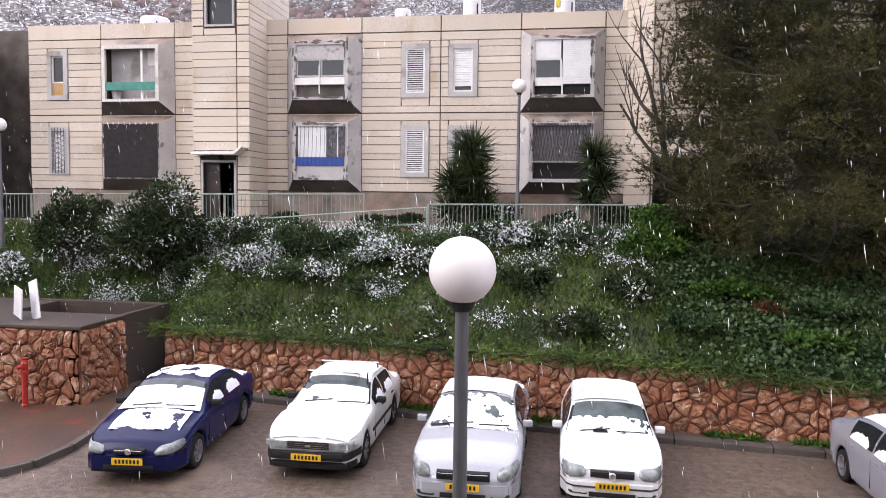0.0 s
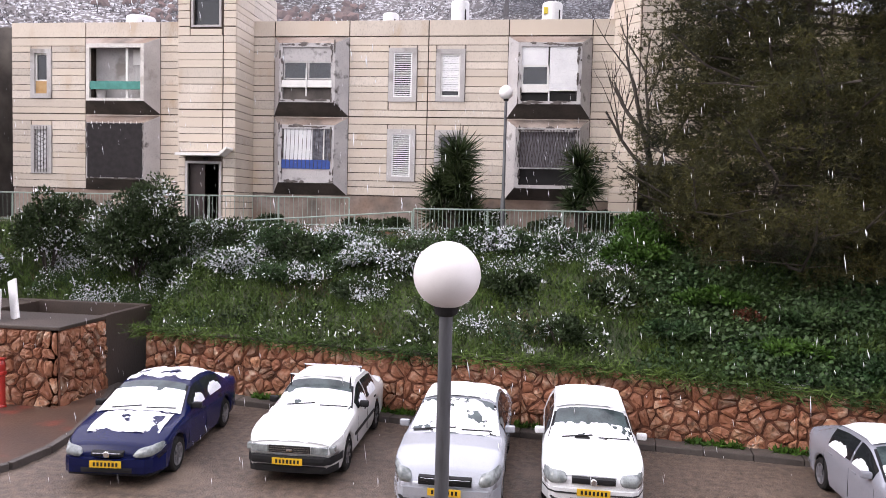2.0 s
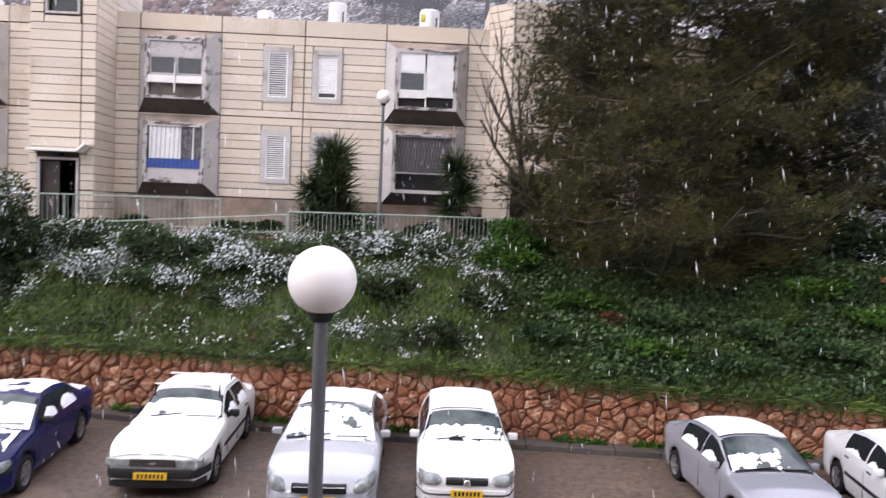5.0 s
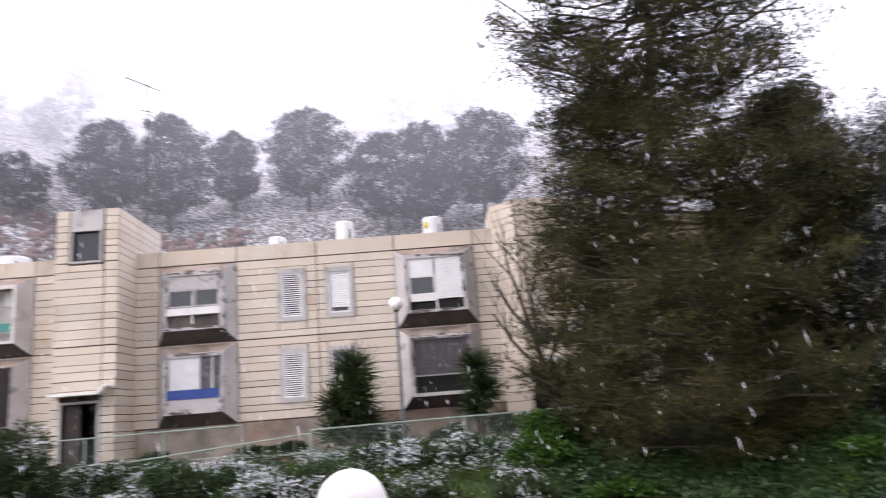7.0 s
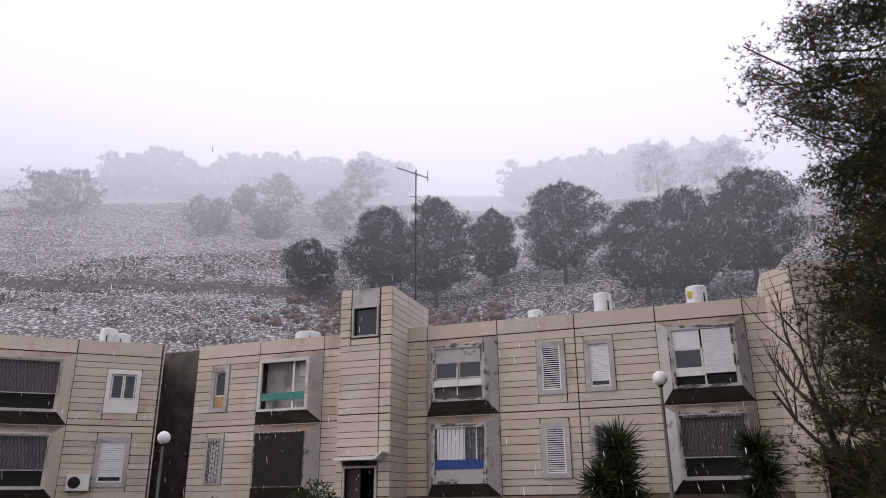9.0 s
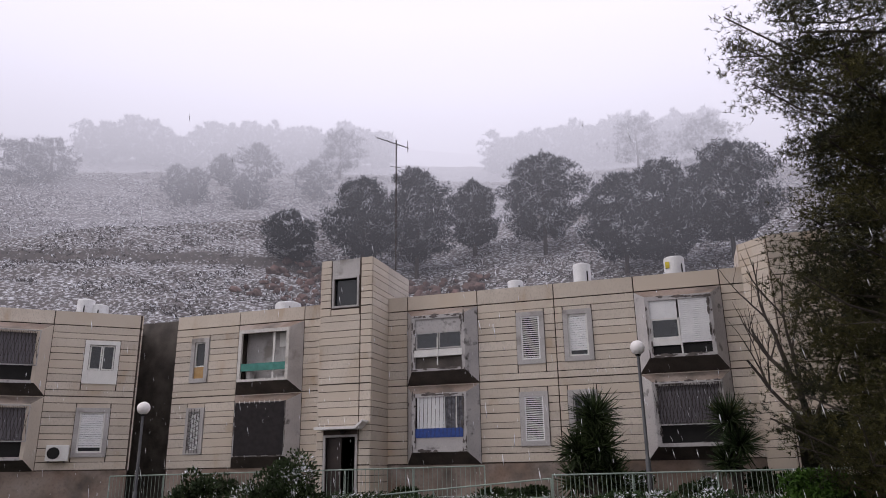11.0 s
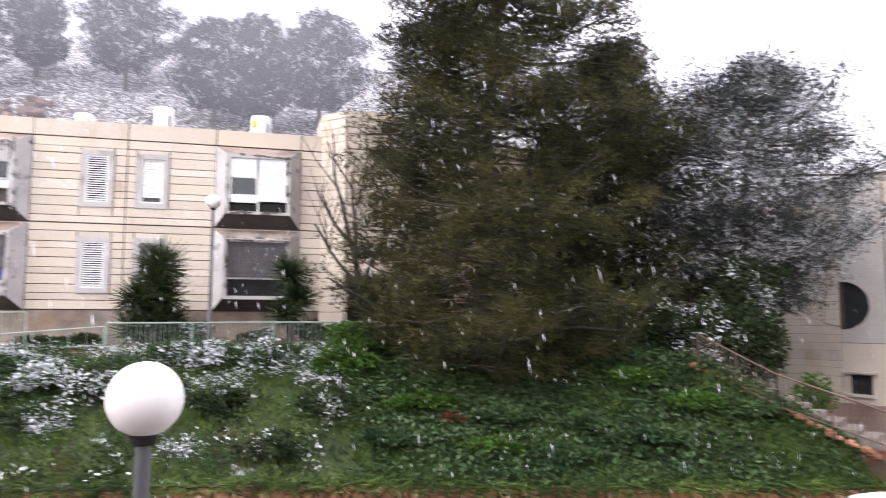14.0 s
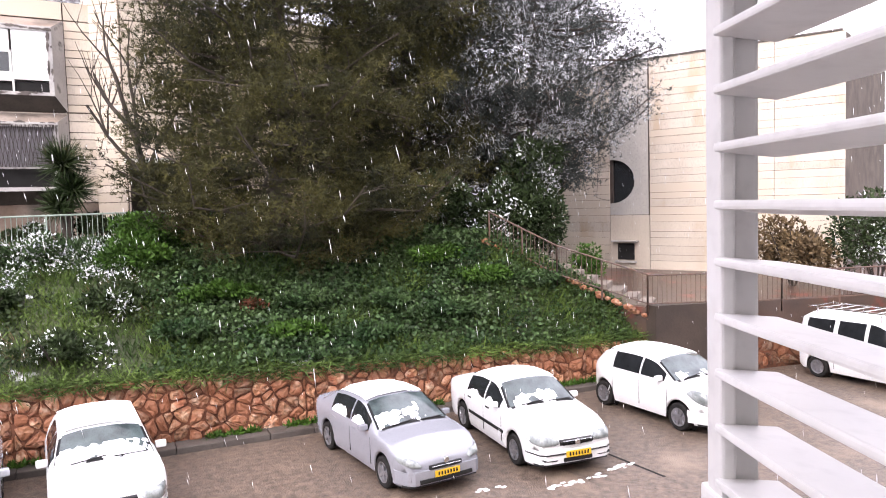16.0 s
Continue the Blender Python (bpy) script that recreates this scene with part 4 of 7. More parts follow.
def stone_mesh(poly, rng, bulge=0.07):
    """Verts (s, out, z) and faces of one rough stone."""
    c = np.mean(poly, 0)
    pts = []
    n = len(poly)
    for k in range(n):
        p, a, b = np.array(poly[k]), np.array(poly[k - 1]), np.array(poly[(k + 1) % n])
        pts += [p + (a - p) * 0.2, p + (b - p) * 0.2]
    pts = [c + (p - c) * rng.uniform(0.80, 0.99) for p in pts]
    m = len(pts)
    o = rng.uniform(0.02, bulge)
    v = [(p[0], -0.03, p[1]) for p in pts]
    v += [(c[0] + (p[0] - c[0]) * 0.93, o * 0.7, c[1] + (p[1] - c[1]) * 0.93) for p in pts]
    v += [(c[0] + (p[0] - c[0]) * 0.6 + rng.uniform(-0.02, 0.02), o + rng.uniform(-0.02, 0.045), c[1] + (p[1] - c[1]) * rng.uniform(0.5, 0.7)) for p in pts]
    v.append((c[0], o + rng.uniform(0.0, 0.03), c[1]))
    f = []
    for r in (0, m):
        f += [(r + k, r + (k + 1) % m, r + m + (k + 1) % m, r + m + k) for k in range(m)]
    f += [(2 * m + k, 2 * m + (k + 1) % m, 3 * m) for k in range(m)]
    return v, f


def rubble_wall(name, p, q, height, z0, size, seed, label, depth=0.4, cap=None):
    """A rubble-faced wall from p to q (its face to the left of p->q turned to the viewer)."""
    rng = random.Random(seed)
    p, q = Vector((*p, z0)), Vector((*q, z0))
    length = (q - p).length
    u = (q - p).normalized()
    out = Vector((u.y, -u.x, 0))
    t = tagged(new(name), label, "wall", kind="structure")
    n = max(2, round(length / 0.8))
    bm = bmesh.new()
    ring = []
    for k in range(n + 1):
        s = length * k / n
        b = p + u * s
        ring.append([bm.verts.new(b - Vector((0, 0, 0.4))), bm.verts.new(b + Vector((0, 0, height(s)))), bm.verts.new(b - out * depth + Vector((0, 0, height(s)))), bm.verts.new(b - out * depth - Vector((0, 0, 0.4)))])
    for a, b in zip(ring, ring[1:]):
        for k in range(4):
            bm.faces.new((a[k], b[k], b[(k + 1) % 4], a[(k + 1) % 4]))
    bm.faces.new(ring[0]), bm.faces.new(ring[-1][::-1])
    bmesh.ops.recalc_face_normals(bm, faces=bm.faces)
    part("mortar_core", bm, MORTAR, t)
    if cap:
        bm = bmesh.new()
        ring = []
        for k in range(n + 1):
            s = length * k / n
            b = p + u * s + Vector((0, 0, height(s) + 0.003))
            ring.append([bm.verts.new(b + out * 0.05), bm.verts.new(b + out * 0.05 + Vector((0, 0, cap))), bm.verts.new(b - out * depth + Vector((0, 0, cap))), bm.verts.new(b - out * depth)])
        for a, b in zip(ring, ring[1:]):
            for k in range(4):
                bm.faces.new((a[k], b[k], b[(k + 1) % 4], a[(k + 1) % 4]))
        bm.faces.new(ring[0]), bm.faces.new(ring[-1][::-1])
        bmesh.ops.recalc_face_normals(bm, faces=bm.faces)
        part("coping", bm, WET_CONCRETE, t, "thin wet concrete coping")
    for poly in rubble_cells(length, height, size, rng):
        v, f = stone_mesh(poly, rng)
        STONES.append((t, [p + u * a + out * b + Vector((0, 0, c)) for a, b, c in v], f))
    return t


for k, (a, b) in enumerate([((-9.85, 17.33), (-7.08, 17.0)), ((-7.08, 17.0), (-0.28, 15.97)), ((-0.28, 15.97), (5.3, 15.35)), ((5.3, 15.35), (12.6, 14.47)), ((12.6, 14.47), (14.4, 14.05))]):
    L0 = (Vector(b) - Vector(a)).length
    rubble_wall("wall_%d" % (k + 1), a, b, lambda s, a=a, b=b, L0=L0: along(WALL_TOP, a[0] + (b[0] - a[0]) * s / L0), 0.0, 0.25, 10 + k, "retaining wall of rough red-brown rubble stone", cap=0.045 if k < 2 else None)
rubble_wall("wall_6", (15.9, 13.7), (27, 11.0), lambda s: 1.9, 0.0, 0.36, 21, "retaining wall of rough red-brown rubble stone")
rubble_wall("wall_7", (-17.5, 15.1), (-10.7, 15.1), lambda s: 1.86, 0.0, 0.26, 22, "thick block wall of small red-brown rubble stones", depth=1.78)
rubble_wall("wall_8", (-10.66, 15.1), (-10.66, 16.85), lambda s: 1.86, 0.0, 0.26, 23, "thick block wall of small red-brown rubble stones", depth=0.3)
rubble_wall("wall_9", (-11.4, 23.6), (-4.2, 22.75), lambda s: 0.75, 3.3, 0.24, 24, "low rubble wall under the terrace railing", depth=0.2)
tagged(link("wall_10", box((-17.5, -10.62, 15.05, 16.92, 1.863, 1.95), bevel=0.02), WET_CONCRETE), "wet concrete slab capping the stone block", "wall", kind="structure")
tagged(link("wall_11", box((-10.85, -10.68, 16.93, 19.1, 0.0, 1.95), bevel=0.015), WET_CONCRETE), "dark wet concrete wall of a small sunken entry", "wall", kind="structure")
tagged(link("wall_12", box((-15.0, -10.86, 18.95, 19.15, 0.0, 1.95), bevel=0.015), WET_CONCRETE), "dark wet concrete wall of a small sunken entry", "wall", kind="structure")
tagged(link("wall_13", box((-17.5, -14.0, 16.93, 19.2, 1.4, 1.92), bevel=0.015), WET_CONCRETE), "wet concrete slab beside the sunken entry", "wall", kind="structure")
bm = poly_prism([(14.4, 14.05), (14.45, 13.75), (15.95, 13.2), (15.9, 13.75)], 0.0, 2.0)
tagged(link("wall_14", bm, WET_CONCRETE), "dark wet concrete wall below the stair landing", "wall", kind="structure")
bm = poly_prism([(14.45, 14.1), (15.95, 13.3), (27, 10.6), (30, 16), (22, 25), (15.5, 22), (12.5, 18.6)], 1.0, 1.93)
tagged(link("landing", bm, PAVING), "raised paved yard before the end block", "pavement", kind="structure")
# stair string and steps beside the bank
st = thing("outdoor_stair", "concrete stair with a rough stone string beside the bank", "stairs")
for k in range(12):
    q = k / 11
    c = Vector((11.9, 17.9, 0)).lerp(Vector((14.7, 14.4, 0)), q)
    z = 3.75 - 1.75 * q
    bm = box((-0.2, 0.2, 0.0, 1.2, z - 1.2, z), bevel=0.01)
    bm.transform(Matrix.Translation((c.x, c.y, 0)) @ Matrix.Rotation(math.atan2(-3.5, 2.8), 4, "Z"))
    part("step", bm, TERRACE, st)
bm = bmesh.new()
a, b = Vector((11.6, 17.5, 3.85)), Vector((14.5, 14.0, 1.75))
for k in range(30):
    c = a.lerp(b, k / 29)
    bmesh.ops.create_icosphere(bm, subdivisions=1, radius=random.uniform(0.09, 0.15), matrix=Matrix.Translation(c + Vector((random.uniform(-0.06, 0.06), random.uniform(-0.06, 0.06), -0.1))) @ Matrix.Diagonal((1, 1.1, 0.7, 1)))
part("stone_string", bm, RUBBLE, st, "rough stones edging the stair")["kind"] = "stuff"
# kerb
kv = [(x, y) for x, y in KERB_LINE if x < 14.5] + [(15.5, 13.3)]
for p, q in zip(kv, kv[1:]):
    n = max(1, round((q[0] - p[0]) / 1.0))
    for k in range(n):
        a = Vector(p).lerp(Vector(q), k / n)
        b = Vector(p).lerp(Vector(q), (k + 1) / n)
        L0 = (b - a).length
        bm = box((0.006, L0 - 0.006, 0, 0.5, -0.1, 0.13), bevel=0.02)
        bm.transform(Matrix.Translation((a.x, a.y, 0)) @ Matrix.Rotation(math.atan2(b.y - a.y, b.x - a.x), 4, "Z"))
        tagged(link("kerb", bm, KERB), "dark wet concrete kerb along the rubble wall", "kerb", kind="structure")
PAV = [(-40, 9.5), (-11.5, 10.3), (-9.75, 11.0), (-9.3, 11.7), (-9.2, 12.6), (-9.35, 13.6), (-9.8, 15.0), (-10.6, 16.9), (-10.7, 15.0), (-40, 15.2)]
tagged(link("pavement", poly_prism(PAV, -0.2, 0.13), PAVING), "wet reddish paving before the stone block", "pavement", kind="structure")
edge = PAV[1:8]
for p, q in zip(edge, edge[1:]):
    p, q = Vector(p), Vector(q)
    L0 = (q - p).length
    bm = box((0.0, L0, -0.14, 0.003, -0.1, 0.14), bevel=0.02)
    bm.transform(Matrix.Translation((p.x, p.y, 0)) @ Matrix.Rotation(math.atan2(q.y - p.y, q.x - p.x), 4, "Z"))
    tagged(link("kerb", bm, KERB), "dark wet concrete kerb round the paving", "kerb", kind="structure")
tagged(link("drain", box((9.5, 9.55, 8.9, 10.3, -0.01, 0.006)), BLACK), "narrow drain channel in the asphalt", "drain", kind="structure")
RED = mat("red_enamel", (0.42, 0.03, 0.02), (0.33, 0.02, 0.015), rough=0.35, scale=4, coat=0.3)
hy = thing("fire_hydrant", "red cast iron standpipe hydrant before the stone wall", "hydrant", m=Matrix.Translation((-11.85, 14.8, 0.13)))
part("pipe", turned([(0.085, 0), (0.085, 0.03), (0.065, 0.05), (0.065, 0.72), (0.1, 0.74), (0.1, 0.8), (0.07, 0.82), (0.08, 0.98), (0.05, 1.06), (0.02, 1.1)], 16), RED, hy, smooth=False)
part("outlet", rod((0, 0, 0.9), (-0.1, -0.13, 0.9), 0.045, n=10), RED, hy)
part("valve_wheel", turned([(0.09, 1.09), (0.09, 1.11)], 12), RED, hy)
SIGN = mat("white_board", (0.8, 0.8, 0.81), (0.74, 0.74, 0.75), rough=0.5, scale=2)
sg = thing("notice_board", "white notice boards leaning on the concrete slab", "sign")
for x, z0, z1, tilt in ((-12.75, 2.0, 2.72, 8), (-12.25, 1.96, 2.9, -14)):
    bm = box((-0.28, 0.28, -0.015, 0.015, 0, z1 - z0), bevel=0.004)
    bm.transform(Matrix.Translation((x, 15.75, z0)) @ Matrix.Rotation(radians(-35), 4, "Z") @ Matrix.Rotation(radians(tilt), 4, "Y"))
    part("board", bm, SIGN, sg)
part("notice", box((-13.75, -13.05, 15.4, 15.43, 2.25, 2.72)), SIGN, sg)
part("leg", rod((-13.1, 15.45, 1.94), (-13.1, 15.45, 2.3), 0.03), IRON, sg)
for z in (2.56, 2.48, 2.34):
    part("text_bar", box((-13.6, -13.15, 15.394, 15.399, z, z + 0.02)), RED if z < 2.4 else IRON, sg)

# ---- cars ----
def paint(name, c, rough=0.25, coat=0.5):
    return mat(name, c, tuple(v * 0.93 for v in c), rough=rough, scale=0.8, fine=60, bump=0.0, coat=coat, metal=0.25 if 0.1 < max(c) < 0.6 else 0.0)


PAINTS = {"blue": mat("dark_blue_paint", (0.003, 0.007, 0.052), (0.003, 0.006, 0.044), rough=0.22, scale=0.8, fine=60, bump=0.0, coat=0.05, spec=0.25), "white": paint("white_car_paint", (0.74, 0.75, 0.76)), "silver": paint("silver_paint", (0.41, 0.43, 0.47)), "grey": paint("grey_silver_paint", (0.31, 0.32, 0.36)), "offwhite": paint("old_white_paint", (0.66, 0.66, 0.65), 0.35)}
# Windscreen glass: grey-green of reflected sky put into the base colour.
CAR_GLASS = mat("sky_pale_glass", (0.075, 0.10, 0.102), (0.03, 0.04, 0.042), rough=0.06, scale=2.5, bump=0, spec=0.5)
SIDE_GLASS = mat("side_glass", (0.016, 0.018, 0.02), (0.01, 0.011, 0.012), rough=0.06, bump=0, spec=0.25)
# Body skin behind the panes is coloured dark for the unlit cabin.
CABIN = mat("unlit_cabin", (0.015, 0.016, 0.018), rough=0.8, spec=0.2)
TYRE = mat("tyre_rubber", (0.012, 0.012, 0.012), (0.022, 0.02, 0.019), rough=0.85, scale=8, spec=0.2)
ALLOY = mat("alloy_rim", (0.36, 0.36, 0.38), (0.24, 0.24, 0.26), rough=0.35, metal=0.8, bump=0)
PLASTIC = mat("black_plastic", (0.012, 0.012, 0.013), (0.018, 0.018, 0.019), rough=0.6, spec=0.25)
LENS = mat("headlight_lens", (0.30, 0.33, 0.33), (0.15, 0.17, 0.17), rough=0.1, scale=9, bump=0, coat=0.5)
PLATE = mat("yellow_plate", (0.75, 0.45, 0.02), (0.7, 0.42, 0.02), rough=0.4, bump=0)
CHROME = mat("chrome", (0.7, 0.7, 0.7), rough=0.12, metal=1.0, bump=0)


class Shape:
    """The skin of a car: x forward, y to its left, z up, wheels on z = 0."""

    def __init__(s, L, W, H, wb, fo, belt, top, wr=0.3):
        s.L, s.W, s.H, s.belt0, s.top = L, W, H, belt, top
        s.xf = L / 2 - fo
        s.xr = s.xf - wb
        s.wr = wr

    def zc(s, x):
        d = 0.05
        f = lambda q: float(np.interp(q, [p[0] for p in s.top], [p[1] for p in s.top]))
        return (f(x - d) + 2 * f(x) + f(x + d)) / 4 if abs(x) < s.L / 2 - d else f(x)

    def half(s, x):
        e = abs(x) - (s.L / 2 - 0.6)
        return s.W / 2 * (1 - 0.2 * max(0, e / 0.6) ** 2.3)

    def cabin(s, x):
        return min(1, max(0, (s.zc(x) - s.belt0) / (s.H - s.belt0)))

    def bottom(s, x):
        for w in (s.xf, s.xr):
            r = s.wr + 0.07
            if abs(x - w) < r:
                return s.wr + math.sqrt(max(0, r * r - (x - w) ** 2)) * 0.98
        return 0.2 if abs(x) < s.L / 2 - 0.1 else 0.24

    def edge(s, x):
        """Half-width and height where the top turns into the side."""
        c, w = s.cabin(x), s.half(x)
        return w * (0.93 - 0.20 * c), s.zc(x) - (0.05 + 0.03 * c)

    def roof(s, x, y):
        wt, ze = s.edge(x)
        return s.zc(x) - (s.zc(x) - ze) * min(1.2, abs(y) / wt) ** 2.6

    def side(s, x, v):
        """Point on the left glass side: v 0 at the roof, 1 at the belt."""
        wt, ze = s.edge(x)
        b = min(s.belt0, ze - 0.015)
        wb_ = s.half(x) * 0.965
        bow = 0.03 * math.sin(math.pi * v) * s.cabin(x)
        return Vector((x, wt + (wb_ - wt) * v + bow, ze + (b - ze) * v))

    def section(s, x):
        wt, ze = s.edge(x)
        w = s.half(x)
        zb = s.bottom(x)
        pts = [(wt * k, s.roof(x, wt * k)) for k in (0, 0.3, 0.55, 0.75, 0.9, 1.0)]
        pts += [tuple(s.side(x, v))[1:] for v in (0.2, 0.5, 0.8, 1.0)]
        b = pts[-1][1]
        for k, (o, z) in enumerate(((0.0, b - 0.07), (0.0, b - 0.2), (0.004, 0.52), (0.008, 0.44), (0.012, 0.33), (0.05, 0.2))):
            z = max(min(z, b - 0.03 * (k + 1)), zb + 0.02 * (5 - k))
            pts.append((w - o, z))
        return pts


def skin(s, interior):
    xs = set(np.linspace(-s.L / 2, s.L / 2, 44).round(3).tolist())
    for w in (s.xf, s.xr):
        r = s.wr + 0.07
        xs |= {round(w + r * k, 3) for k in (-1.03, -0.99, -0.9, -0.7, -0.45, -0.2, 0, 0.2, 0.45, 0.7, 0.9, 0.99, 1.03)}
    for p in s.top:
        xs |= {round(p[0] + k, 3) for k in (-0.06, 0, 0.06) if abs(p[0] + k) < s.L / 2}
    xs = sorted(xs)
    bm = bmesh.new()
    rows = []
    for x in xs:
        sec = s.section(x)
        left = [bm.verts.new((x, y, z)) for y, z in sec]
        right = [left[0]] + [bm.verts.new((x, -y, z)) for y, z in sec[1:]]
        rows.append((left, right))
    for i, ((la, ra), (lb, rb_)) in enumerate(zip(rows, rows[1:])):
        xm = (xs[i] + xs[i + 1]) / 2
        for k in range(len(la) - 1):
            f1 = bm.faces.new((la[k], la[k + 1], lb[k + 1], lb[k]))
            f2 = bm.faces.new((ra[k + 1], ra[k], rb_[k], rb_[k + 1]))
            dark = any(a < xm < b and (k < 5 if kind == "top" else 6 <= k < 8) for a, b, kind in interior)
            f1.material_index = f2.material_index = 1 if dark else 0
    for (l, r) in (rows[0], rows[-1]):
        for k in range(len(l) - 1):
            if k == 0:
                bm.faces.new((l[0], l[1], r[1]))
            else:
                bm.faces.new((l[k], l[k + 1], r[k + 1], r[k]))
    bmesh.ops.recalc_face_normals(bm, faces=bm.faces)
    return bm


def patch(s, x0, x1, y0, y1, off, nx=10, ny=14, keep=None, rag=0.0, narrow=None):
    """A sheet lying on the top skin."""
    bm = bmesh.new()
    V = {}
    for i in range(nx + 1):
        x = x0 + (x1 - x0) * i / nx
        wt = s.edge(x)[0]
        for j in range(ny + 1):
            y = wt * (y0 + (y1 - y0) * j / ny)
            o = off(x, y) if callable(off) else off
            V[i, j] = (x, y, s.roof(x, y) + o)
    made = {}
    g = lambda k: made.setdefault(k, bm.verts.new(V[k])) if k not in made else made[k]
    for i in range(nx):
        for j in range(ny):
            c = V[i, j]
            if keep is None or keep(c[0], c[1]):
                bm.faces.new((g((i, j)), g((i + 1, j)), g((i + 1, j + 1)), g((i, j + 1))))
    bmesh.ops.recalc_face_normals(bm, faces=bm.faces)
    for f in bm.faces:
        if f.normal.z < 0:
            f.normal_flip()
    return bm


def side_pane(s, x0, x1, sign, v0=0.1, v1=0.93, n=10):
    bm = bmesh.new()
    rows = []
    for k in range(n + 1):
        x = x0 + (x1 - x0) * k / n
        rows.append([bm.verts.new((p.x, sign * (p.y + 0.006), p.z)) for p in (s.side(x, v0 + (v1 - v0) * q / 3) for q in range(4))])
    for a, b in zip(rows, rows[1:]):
        for q in range(3):
            bm.faces.new((a[q], a[q + 1], b[q + 1], b[q]))
    return bm


def side_snow(s, x0, x1, sign, v0, seed, n=26):
    """Snow stuck to the lower part of a side window, its upper edge ragged."""
    bm = bmesh.new()
    rows = []
    for k in range(n + 1):
        x = x0 + (x1 - x0) * k / n
        top = min(0.9, v0 + 0.16 * noise.noise((x * 3 + seed, seed, 0)) + 0.1 * noise.noise((x * 14, seed, 1)) + 0.25 * abs(2 * k / n - 1) ** 4)
        rows.append([bm.verts.new((p.x, sign * (p.y + o), p.z)) for p, o in ((s.side(x, top), 0.008), (s.side(x, top + 0.03), 0.018), (s.side(x, (top + 0.93) / 2), 0.024), (s.side(x, 0.94), 0.026))])
    for a, b in zip(rows, rows[1:]):
        for q in range(3):
            bm.faces.new((a[q], a[q + 1], b[q + 1], b[q]))
    return bm


def nose_strip(s, z0, z1, out, ymax, front=True, n=16, thick=0.03):
    """A band that follows the nose (or tail) in plan."""
    bm = bmesh.new()
    rows = []
    sg = 1 if front else -1
    for k in range(n + 1):
        y = -ymax + 2 * ymax * k / n
        r = min(1.0, abs(y) / (s.W / 2))
        x = s.L / 2 if r < 0.8 else s.L / 2 - 0.6 + 0.6 * max(0, (1 - r) / 0.2) ** (1 / 2.3)
        bow = 0.04 * (1 - r * r)
        rows.append([bm.verts.new((sg * (x + out + bow + d), y, z)) for d, z in ((-thick - 0.05, z0), (0, z0 + 0.015), (0.008, (z0 + z1) / 2), (0, z1 - 0.01), (-thick - 0.05, z1))])
    for a, b in zip(rows, rows[1:]):
        for q in range(4):
            bm.faces.new((a[q], a[q + 1], b[q + 1], b[q]))
        bm.faces.new((a[4], a[0], b[0], b[4]))
    bm.faces.new(rows[0]), bm.faces.new(rows[-1][::-1])
    bmesh.ops.recalc_face_normals(bm, faces=bm.faces)
    return bm


def nose_lens(s, side, y0, y1, zi, hi, zo, ho, out=0.012, n=12):
    """A lamp lens lying on the nose from y0 round to y1, with rounded ends."""
    bm = bmesh.new()
    rows = []
    for k in range(n + 1):
        q = k / n
        y = y0 + (y1 - y0) * q
        r = min(0.995, y / (s.W / 2))
        x = s.L / 2 if r < 0.8 else s.L / 2 - 0.6 + 0.6 * ((1 - r) / 0.2) ** (1 / 2.3)
        x += 0.04 * (1 - r * r)
        z, h = zi + (zo - zi) * q, (hi + (ho - hi) * q) * (1 - abs(2 * q - 1) ** 5) ** 0.5 + 0.006
        rows.append([bm.verts.new((x + d_, side * y, z + h * w)) for d_, w in ((-0.04, -1), (out * 0.9, -0.85), (out * 0.4, 0), (-0.05, 0.85), (-0.11, 1))])
    for a_, b_ in zip(rows, rows[1:]):
        for k in range(4):
            bm.faces.new((a_[k], a_[k + 1], b_[k + 1], b_[k]))
    bm.faces.new(rows[0]), bm.faces.new(rows[-1][::-1])
    bmesh.ops.recalc_face_normals(bm, faces=bm.faces)
    return bm


